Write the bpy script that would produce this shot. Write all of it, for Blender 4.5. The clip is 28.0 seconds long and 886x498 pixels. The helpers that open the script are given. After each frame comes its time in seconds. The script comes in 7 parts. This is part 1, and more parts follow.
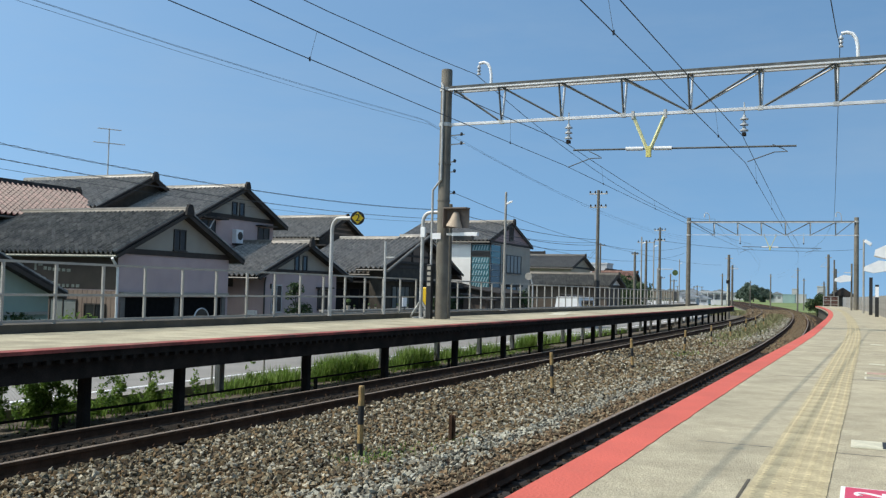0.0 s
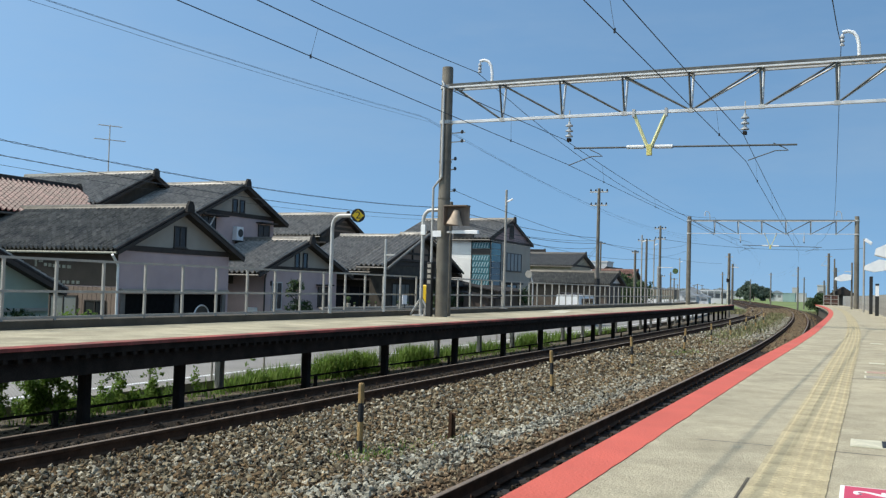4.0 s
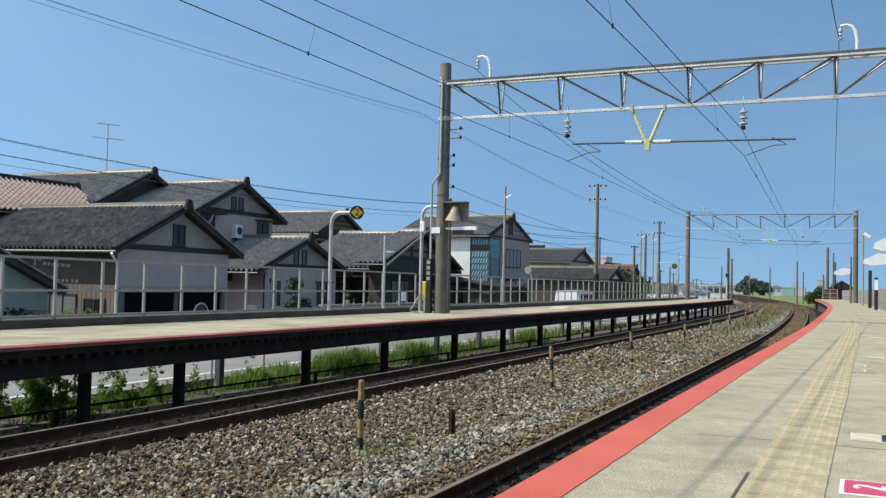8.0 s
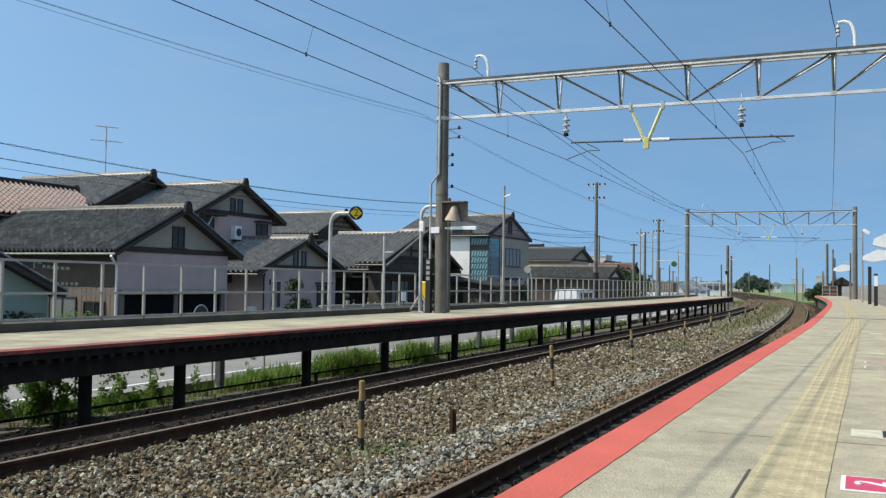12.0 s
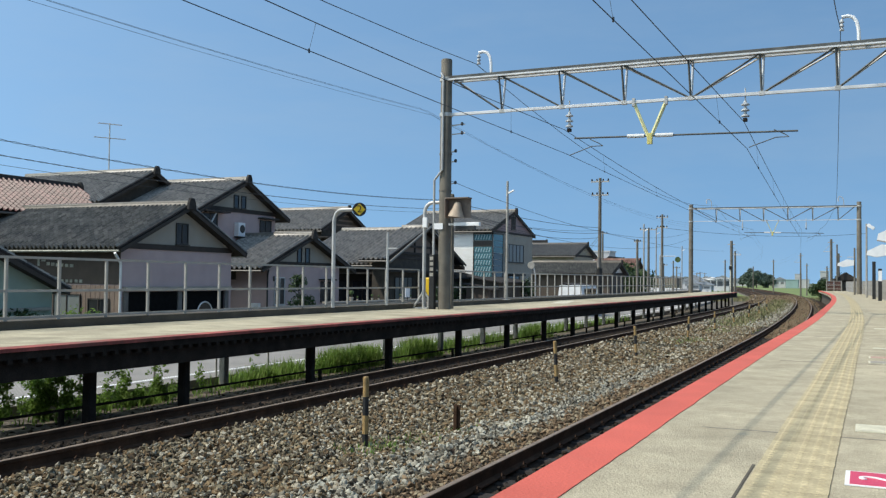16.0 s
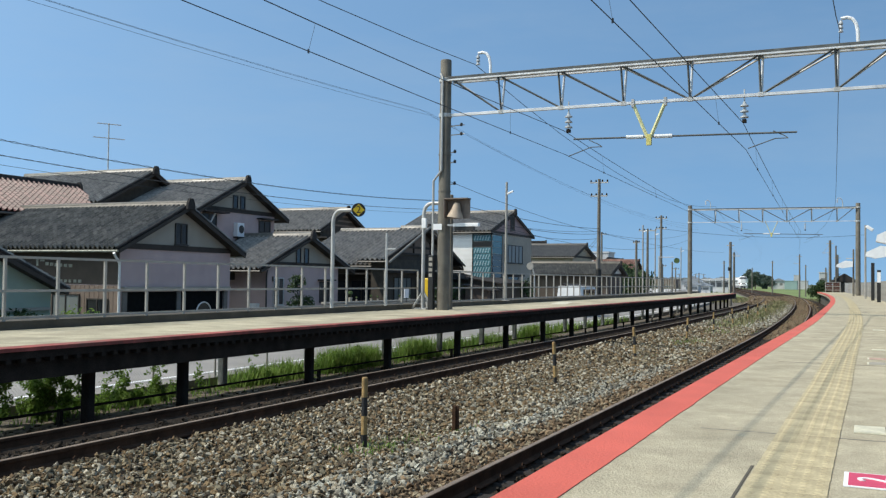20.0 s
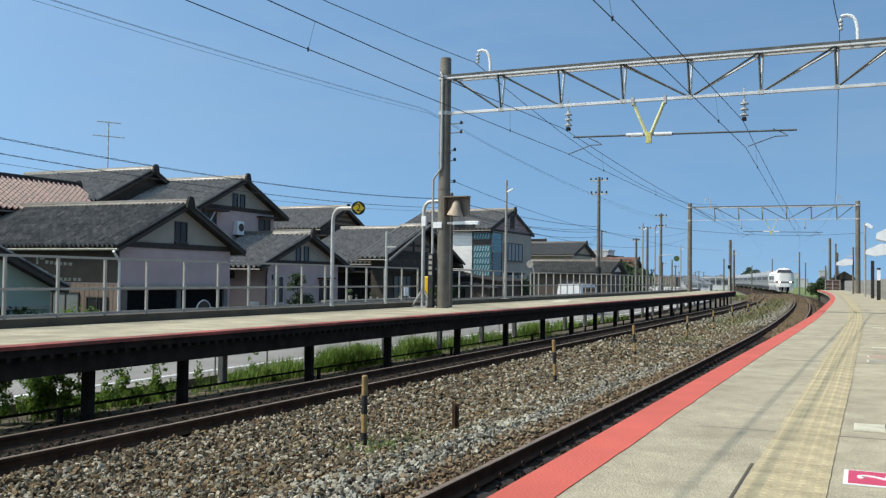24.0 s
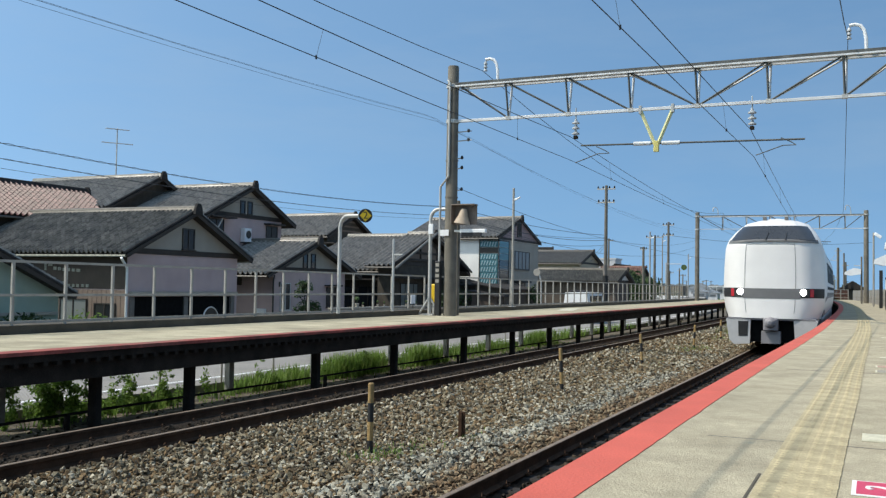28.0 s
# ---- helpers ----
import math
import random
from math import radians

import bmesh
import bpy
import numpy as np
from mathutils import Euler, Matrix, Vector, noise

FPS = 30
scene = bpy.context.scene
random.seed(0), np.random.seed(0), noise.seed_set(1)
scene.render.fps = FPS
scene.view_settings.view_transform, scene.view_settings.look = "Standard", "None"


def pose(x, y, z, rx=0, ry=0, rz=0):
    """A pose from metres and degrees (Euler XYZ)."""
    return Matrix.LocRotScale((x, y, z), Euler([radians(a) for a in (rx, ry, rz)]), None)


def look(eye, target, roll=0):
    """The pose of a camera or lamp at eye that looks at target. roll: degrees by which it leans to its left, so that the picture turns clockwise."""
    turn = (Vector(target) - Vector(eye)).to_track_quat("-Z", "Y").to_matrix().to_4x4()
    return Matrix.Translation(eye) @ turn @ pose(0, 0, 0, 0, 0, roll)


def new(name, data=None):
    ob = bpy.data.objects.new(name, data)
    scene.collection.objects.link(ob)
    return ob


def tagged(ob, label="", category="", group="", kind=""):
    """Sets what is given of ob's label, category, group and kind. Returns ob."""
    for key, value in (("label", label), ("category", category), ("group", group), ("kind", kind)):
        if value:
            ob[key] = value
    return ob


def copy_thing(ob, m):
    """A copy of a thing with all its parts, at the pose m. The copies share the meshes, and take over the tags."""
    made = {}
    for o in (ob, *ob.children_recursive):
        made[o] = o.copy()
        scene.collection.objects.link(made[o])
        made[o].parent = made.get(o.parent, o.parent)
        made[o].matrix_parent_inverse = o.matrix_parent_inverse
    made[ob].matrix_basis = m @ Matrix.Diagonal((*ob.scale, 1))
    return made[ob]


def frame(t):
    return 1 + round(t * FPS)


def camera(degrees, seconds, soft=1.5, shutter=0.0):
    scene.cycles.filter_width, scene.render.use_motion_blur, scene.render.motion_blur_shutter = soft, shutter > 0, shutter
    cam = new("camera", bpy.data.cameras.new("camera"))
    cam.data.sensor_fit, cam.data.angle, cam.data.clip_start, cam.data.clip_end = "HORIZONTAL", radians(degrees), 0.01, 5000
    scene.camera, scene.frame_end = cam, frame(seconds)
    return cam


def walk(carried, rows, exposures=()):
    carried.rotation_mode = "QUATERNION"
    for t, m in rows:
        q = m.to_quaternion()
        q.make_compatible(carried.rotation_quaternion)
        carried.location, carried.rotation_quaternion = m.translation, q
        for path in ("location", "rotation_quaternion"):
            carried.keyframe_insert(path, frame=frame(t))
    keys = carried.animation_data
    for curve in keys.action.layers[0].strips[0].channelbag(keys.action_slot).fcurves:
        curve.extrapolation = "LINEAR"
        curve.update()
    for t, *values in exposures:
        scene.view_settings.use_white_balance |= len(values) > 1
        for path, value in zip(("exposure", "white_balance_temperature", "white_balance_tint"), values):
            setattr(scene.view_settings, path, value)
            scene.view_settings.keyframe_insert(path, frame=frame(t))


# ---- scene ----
# Camera on a low tripod, swaying a little: seconds, tilt, lean, turn in degrees
EYE = Vector((0.0, 0.0, 1.77))
cam = camera(51.1, 28.0, soft=1.3)
SWAY = [
    (0.0, 2.448, 1.483, 0.131), (0.5, 2.428, 1.486, 0.139), (1.0, 2.331, 1.508, 0.166), (1.5, 2.238, 1.503, 0.182),
    (2.0, 2.177, 1.599, 0.195), (2.5, 2.206, 1.693, 0.165), (3.0, 2.317, 1.615, 0.135), (3.5, 2.347, 1.655, 0.131),
    (5.5, 2.074, 1.657, 0.084), (6.0, 2.114, 1.752, 0.059), (6.5, 2.115, 1.798, 0.065), (7.0, 2.086, 1.722, 0.115),
    (7.5, 2.040, 1.581, 0.169), (8.0, 2.091, 1.315, 0.177), (8.5, 2.213, 1.257, 0.164), (9.0, 2.174, 1.126, 0.153),
    (9.5, 2.063, 0.979, 0.132), (10.0, 2.066, 0.973, 0.119), (10.5, 2.087, 0.879, 0.159), (11.0, 2.056, 0.855, 0.196),
    (11.5, 2.067, 0.969, 0.189), (12.0, 2.076, 0.834, 0.211), (12.5, 2.068, 0.835, 0.246), (14.5, 2.029, 0.803, 0.086),
    (15.0, 1.962, 0.755, 0.042), (15.5, 1.895, 0.702, -0.000), (16.0, 1.837, 0.675, 0.000), (16.5, 1.800, 0.727, 0.003),
    (17.0, 1.781, 0.650, -0.000), (17.5, 1.781, 0.650, -0.000), (18.0, 1.834, 0.651, -0.000), (18.5, 1.841, 0.687, 0.001),
    (19.0, 1.863, 0.713, 0.000), (19.5, 1.875, 0.756, 0.039), (20.0, 1.877, 0.769, 0.058), (20.5, 1.830, 0.785, 0.042),
    (21.0, 1.816, 0.706, 0.000), (21.5, 1.850, 0.736, 0.010), (23.5, 1.741, 0.693, 0.050), (24.0, 1.759, 0.734, 0.069),
    (24.5, 1.781, 0.658, 0.053), (25.0, 1.829, 0.660, 0.043), (25.5, 1.815, 0.756, -0.005), (26.0, 1.844, 0.742, -0.073),
    (26.5, 1.835, 0.843, -0.150), (27.0, 1.905, 0.787, -0.245), (27.5, 2.057, 0.832, -0.308), (28.0, 2.237, 0.985, -0.367)]


def aim(tilt, lean, turn):
    a, b = radians(tilt), radians(turn)
    way = Vector((math.sin(b) * math.cos(a), math.cos(b) * math.cos(a), math.sin(a)))
    return look(EYE, EYE + way, lean)


walk(cam, [(t, aim(p, r, w)) for t, p, r, w in SWAY], [(0.0, 0.0), (28.0, 0.0)])

# ---- plan: all tracks and platforms follow one line, s along it, n to its right ----
HEADING = radians(24.5)
BEND_FROM, BEND_TO, BEND = 30.0, 172.0, 1 / 960.0
FAR_FROM, FAR_BEND = 220.0, 1 / 3000.0     # a gentler bend far off
RAIL_Z, PLAT, OPP, GROUND = 0.0, 0.95, 0.86, -0.5
TRACK_A, TRACK_B = -2.80, -7.85     # centres of the near and the far track


def line_at(s):
    """Point of the line at s, and its heading (radians, from +y towards +x)."""
    x, y = math.sin(HEADING) * min(s, BEND_FROM), math.cos(HEADING) * min(s, BEND_FROM)
    h = HEADING
    if s > BEND_FROM:
        a = min(s, BEND_TO) - BEND_FROM
        h1 = HEADING - a * BEND
        x += (math.cos(h1) - math.cos(HEADING)) / BEND
        y += (math.sin(HEADING) - math.sin(h1)) / BEND
        h = h1
    if s > BEND_TO:
        a = min(s, FAR_FROM) - BEND_TO
        x, y = x + math.sin(h) * a, y + math.cos(h) * a
    if s > FAR_FROM:
        h1 = h - (s - FAR_FROM) * FAR_BEND
        x += (math.cos(h1) - math.cos(h)) / FAR_BEND
        y += (math.sin(h) - math.sin(h1)) / FAR_BEND
        h = h1
    return x, y, h


def near_shift(s):
    """How far the near track swings off its even distance to the platform, to the right."""
    return float(np.mean(np.interp((s - 9, s - 4.5, s, s + 4.5, s + 9), (0, 20, 32, 40, 66, 92, 127, 162, 200), (0.10, 0.10, 0.09, -0.10, -0.36, -0.46, -0.22, 0.1, 0.1))))


def at(s, n, z=0.0):
    """World point; beyond the station the two tracks draw a little together."""
    w = min(1.0, max(0.0, s - 35) / 55.0)
    w = w * w * (3 - 2 * w)
    a = near_shift(s) if -5.3 < n < -1.35 else 0.0
    n += float(np.interp(n, (-14, -9.42, -8.75, -7.25, -5.3, -3.6, -2.0, -1.35, 1.2), (0.45 * w, 0.62 * w, 0.55 * w, 0.55 * w, 0.1 * w, a, a, -0.15 * w, 0.0)))
    if n > -1.6:
        # the near platform bows slightly
        n += 0.11 * math.exp(-((s - 22.0) / 10.0) ** 2) * min(1.0, (n + 1.6) * 4)
    x, y, h = line_at(s)
    return Vector((x + n * math.cos(h), y - n * math.sin(h), z))


def base(s, n, z=0.0, turn=0.0):
    """A pose whose x points away to the right of the line and whose y runs along it."""
    return Matrix.Translation(at(s, n, z)) @ Matrix.Rotation(-line_at(s)[2] + radians(turn), 4, "Z")


def plain(s, n, z=0.0, turn=0.0):
    """Like base(), but by the straight street grid that doesn't bend with the line."""
    x, y = s * math.sin(HEADING) + n * math.cos(HEADING), s * math.cos(HEADING) - n * math.sin(HEADING)
    return Matrix.Translation((x, y, z)) @ Matrix.Rotation(-HEADING + radians(turn), 4, "Z")


def span(a, b, step):
    k = max(1, round((b - a) / step))
    return [a + (b - a) * i / k for i in range(k + 1)]


# ---- world and sun ----
toward = -math.cos(HEADING) * 0.824 - math.sin(HEADING) * 0.567, math.sin(HEADING) * 0.824 - math.cos(HEADING) * 0.567
SUN_AZ, SUN_EL = math.atan2(toward[0], toward[1]), radians(53.5)
world = bpy.data.worlds.new("sky")
scene.world = world
world.use_nodes = True
wn = world.node_tree.nodes
sky = wn.new("ShaderNodeTexSky")
sky.sky_type, sky.sun_disc = "NISHITA", False
sky.sun_elevation, sky.sun_rotation = SUN_EL, SUN_AZ
sky.air_density, sky.dust_density, sky.ozone_density = 1.0, 2.0, 3.5
# clear deep-blue air down to the horizon
coord, lift, tint = wn.new("ShaderNodeTexCoord"), wn.new("ShaderNodeVectorMath"), wn.new("ShaderNodeMix")
lift.operation = "ADD"
lift.inputs[1].default_value = (0, 0, 0.32)
world.node_tree.links.new(coord.outputs["Generated"], lift.inputs[0])
world.node_tree.links.new(lift.outputs[0], sky.inputs["Vector"])
tint.data_type, tint.blend_type = "RGBA", "MULTIPLY"
tint.inputs["Factor"].default_value = 1.0
tint.inputs[7].default_value = (0.83, 1.0, 0.935, 1)
world.node_tree.links.new(sky.outputs["Color"], tint.inputs[6])
# faint high wisps of cloud over the whole sky
squash, wisp, veil, clouds = wn.new("ShaderNodeMapping"), wn.new("ShaderNodeTexNoise"), wn.new("ShaderNodeMapRange"), wn.new("ShaderNodeMix")
squash.inputs["Scale"].default_value = (1.0, 1.4, 4.5)
squash.inputs["Rotation"].default_value = (0.25, 0.2, 0.6)
wisp.inputs["Scale"].default_value, wisp.inputs["Detail"].default_value, wisp.inputs["Roughness"].default_value = 2.0, 9, 0.62
veil.inputs["From Min"].default_value, veil.inputs["From Max"].default_value = 0.46, 0.78
veil.inputs["To Min"].default_value, veil.inputs["To Max"].default_value = 0.0, 0.20
clouds.data_type = "RGBA"
clouds.inputs[7].default_value = (2.3, 2.7, 3.0, 1)
links = world.node_tree.links
links.new(coord.outputs["Generated"], squash.inputs["Vector"])
links.new(squash.outputs[0], wisp.inputs["Vector"])
links.new(wisp.outputs["Fac"], veil.inputs["Value"])
links.new(veil.outputs[0], clouds.inputs["Factor"])
links.new(tint.outputs[2], clouds.inputs[6])
links.new(clouds.outputs[2], wn["Background"].inputs["Color"])
wn["Background"].inputs["Strength"].default_value = 0.217
sun = new("sun", bpy.data.lights.new("sun", "SUN"))
sun.data.energy, sun.data.angle, sun.data.color = 4.3, radians(0.53), (1.0, 0.93, 0.82)
sun.matrix_world = look((toward[0] * 50, toward[1] * 50, 50 * math.tan(SUN_EL) * math.hypot(*toward)), (0, 0, 0))


# ---- materials ----
def mat(name, col, rough=0.7, metal=0.0, vary=0.25, scale=6.0, fine=60.0, bump=0.15, dirt=None, dirt_at=0.55, glow=0.0, each=0.0, spec=0.4, loose=0.0):
    """A surface with large stains and fine grain; each, loose: how far single pieces (objects, or islands of a joined mesh) differ in tone."""
    m = bpy.data.materials.new(name)
    m.use_nodes = True
    t, nd, ln = m.node_tree, m.node_tree.nodes, m.node_tree.links
    b = nd["Principled BSDF"]
    b.inputs["Roughness"].default_value, b.inputs["Metallic"].default_value = rough, metal
    b.inputs["Specular IOR Level"].default_value = spec
    tc = nd.new("ShaderNodeTexCoord")
    big, small = nd.new("ShaderNodeTexNoise"), nd.new("ShaderNodeTexNoise")
    big.inputs["Scale"].default_value, big.inputs["Detail"].default_value = scale, 5
    small.inputs["Scale"].default_value, small.inputs["Detail"].default_value = fine, 4
    for x in (big, small):
        ln.new(tc.outputs["Object"], x.inputs["Vector"])
    ramp = nd.new("ShaderNodeValToRGB")
    lo, hi = 1 - vary, 1 + vary
    ramp.color_ramp.elements[0].position, ramp.color_ramp.elements[1].position = 0.3, 0.7
    ramp.color_ramp.elements[0].color = (*(c * lo for c in col), 1)
    ramp.color_ramp.elements[1].color = (*(min(1, c * hi) for c in col), 1)
    ln.new(big.outputs["Fac"], ramp.inputs["Fac"])
    mul = nd.new("ShaderNodeMix")
    mul.data_type, mul.blend_type = "RGBA", "MULTIPLY"
    mul.inputs["Factor"].default_value = 1.0
    fr = nd.new("ShaderNodeMapRange")
    fr.inputs["From Min"].default_value, fr.inputs["From Max"].default_value = 0.3, 0.7
    fr.inputs["To Min"].default_value, fr.inputs["To Max"].default_value = 1 - vary * 0.7, 1 + vary * 0.4
    ln.new(small.outputs["Fac"], fr.inputs["Value"])
    ln.new(ramp.outputs["Color"], mul.inputs[6])
    ln.new(fr.outputs["Result"], mul.inputs[7])
    out = mul.outputs[2]
    if each:
        info, er, em = nd.new("ShaderNodeObjectInfo"), nd.new("ShaderNodeMapRange"), nd.new("ShaderNodeMix")
        em.data_type, em.blend_type = "RGBA", "MULTIPLY"
        em.inputs["Factor"].default_value = 1.0
        er.inputs["To Min"].default_value, er.inputs["To Max"].default_value = 1 - each, 1 + each
        ln.new(info.outputs["Random"], er.inputs["Value"])
        ln.new(out, em.inputs[6])
        ln.new(er.outputs["Result"], em.inputs[7])
        out = em.outputs[2]
    if loose:
        gi, gr, gm = nd.new("ShaderNodeNewGeometry"), nd.new("ShaderNodeMapRange"), nd.new("ShaderNodeMix")
        gm.data_type, gm.blend_type = "RGBA", "MULTIPLY"
        gm.inputs["Factor"].default_value = 1.0
        gr.inputs["To Min"].default_value, gr.inputs["To Max"].default_value = 1 - loose, 1 + loose
        ln.new(gi.outputs["Random Per Island"], gr.inputs["Value"])
        ln.new(out, gm.inputs[6])
        ln.new(gr.outputs["Result"], gm.inputs[7])
        out = gm.outputs[2]
    if dirt:
        dn, dr, dm = nd.new("ShaderNodeTexNoise"), nd.new("ShaderNodeValToRGB"), nd.new("ShaderNodeMix")
        dn.inputs["Scale"].default_value, dn.inputs["Detail"].default_value, dn.inputs["Roughness"].default_value = scale * 0.45, 8, 0.65
        ln.new(tc.outputs["Object"], dn.inputs["Vector"])
        dr.color_ramp.elements[0].position, dr.color_ramp.elements[1].position = dirt_at, dirt_at + 0.18
        ln.new(dn.outputs["Fac"], dr.inputs["Fac"])
        dm.data_type = "RGBA"
        ln.new(dr.outputs["Color"], dm.inputs["Factor"])
        ln.new(out, dm.inputs[6])
        dm.inputs[7].default_value = (*dirt, 1)
        out = dm.outputs[2]
    ln.new(out, b.inputs["Base Color"])
    if bump:
        bp = nd.new("ShaderNodeBump")
        bp.inputs["Strength"].default_value, bp.inputs["Distance"].default_value = bump, 0.02
        ln.new(small.outputs["Fac"], bp.inputs["Height"])
        ln.new(bp.outputs["Normal"], b.inputs["Normal"])
    if glow:
        b.inputs["Emission Color"].default_value = (*col, 1)
        b.inputs["Emission Strength"].default_value = glow
    return m


def islands(name, cols, rough=0.9, thin=0.0):
    """Every loose piece of a joined mesh takes a tone of its own."""
    m = bpy.data.materials.new(name)
    m.use_nodes = True
    nd, ln = m.node_tree.nodes, m.node_tree.links
    g, ramp = nd.new("ShaderNodeNewGeometry"), nd.new("ShaderNodeValToRGB")
    ramp.color_ramp.interpolation = "CONSTANT"
    while len(ramp.color_ramp.elements) < len(cols):
        ramp.color_ramp.elements.new(0.5)
    for i, c in enumerate(cols):
        ramp.color_ramp.elements[i].position = i / len(cols)
        ramp.color_ramp.elements[i].color = (*c, 1)
    ln.new(g.outputs["Random Per Island"], ramp.inputs["Fac"])
    ln.new(ramp.outputs["Color"], nd["Principled BSDF"].inputs["Base Color"])
    nd["Principled BSDF"].inputs["Roughness"].default_value = rough
    nd["Principled BSDF"].inputs["Specular IOR Level"].default_value = 0.25
    if thin:
        # light shines through thin leaves
        tr, mix = nd.new("ShaderNodeBsdfTranslucent"), nd.new("ShaderNodeMixShader")
        ln.new(ramp.outputs["Color"], tr.inputs["Color"])
        mix.inputs[0].default_value = thin
        ln.new(nd["Principled BSDF"].outputs[0], mix.inputs[1])
        ln.new(tr.outputs[0], mix.inputs[2])
        ln.new(mix.outputs[0], nd["Material Output"].inputs["Surface"])
    return m


def glass(name, col, rough=0.06):
    m = bpy.data.materials.new(name)
    m.use_nodes = True
    b = m.node_tree.nodes["Principled BSDF"]
    b.inputs["Base Color"].default_value, b.inputs["Roughness"].default_value = (*col, 1), rough
    b.inputs["Specular IOR Level"].default_value = 0.45
    return m


def worn_concrete(name, col, dirt):
    """Mottled trowelled concrete with streaks across the platform."""
    m = mat(name, col, 0.9, vary=0.14, scale=3.5, fine=85, bump=0.5, dirt=dirt, dirt_at=0.52, spec=0.2)
    nd, ln = m.node_tree.nodes, m.node_tree.links
    b = nd["Principled BSDF"]
    src = b.inputs["Base Color"].links[0].from_socket
    tc, turn, mp = nd.new("ShaderNodeTexCoord"), nd.new("ShaderNodeVectorRotate"), nd.new("ShaderNodeMapping")
    turn.rotation_type = "Z_AXIS"
    turn.inputs["Angle"].default_value = HEADING
    mp.inputs["Scale"].default_value = (2.2, 1.5, 1.0)
    ln.new(tc.outputs["Object"], turn.inputs["Vector"])
    ln.new(turn.outputs[0], mp.inputs["Vector"])
    st, sp, bl = nd.new("ShaderNodeTexNoise"), nd.new("ShaderNodeTexNoise"), nd.new("ShaderNodeTexNoise")
    bl.inputs["Scale"].default_value, bl.inputs["Detail"].default_value, bl.inputs["Roughness"].default_value = 11.0, 8, 0.75
    ln.new(tc.outputs["Object"], bl.inputs["Vector"])
    st.inputs["Scale"].default_value, st.inputs["Detail"].default_value, st.inputs["Roughness"].default_value = 2.2, 7, 0.7
    sp.inputs["Scale"].default_value, sp.inputs["Detail"].default_value = 210, 2
    pat = nd.new("ShaderNodeTexNoise")
    pat.inputs["Scale"].default_value, pat.inputs["Detail"].default_value, pat.inputs["Roughness"].default_value = 1.1, 5, 0.6
    ln.new(tc.outputs["Object"], pat.inputs["Vector"])
    ln.new(mp.outputs[0], st.inputs["Vector"])
    ln.new(tc.outputs["Object"], sp.inputs["Vector"])
    out = src
    for tex, lo, hi, a, z in ((sp, 0.35, 0.65, 0.78, 1.20), (bl, 0.32, 0.66, 1.10, 0.89), (st, 0.35, 0.65, 1.04, 0.95), (pat, 0.38, 0.62, 0.91, 1.06)):
        mr, mx = nd.new("ShaderNodeMapRange"), nd.new("ShaderNodeMix")
        mr.inputs["From Min"].default_value, mr.inputs["From Max"].default_value = lo, hi
        mr.inputs["To Min"].default_value, mr.inputs["To Max"].default_value = a, z
        mx.data_type, mx.blend_type = "RGBA", "MULTIPLY"
        mx.inputs["Factor"].default_value = 1.0
        ln.new(tex.outputs["Fac"], mr.inputs["Value"])
        ln.new(out, mx.inputs[6])
        ln.new(mr.outputs[0], mx.inputs[7])
        out = mx.outputs[2]
    ln.new(out, b.inputs["Base Color"])
    return m


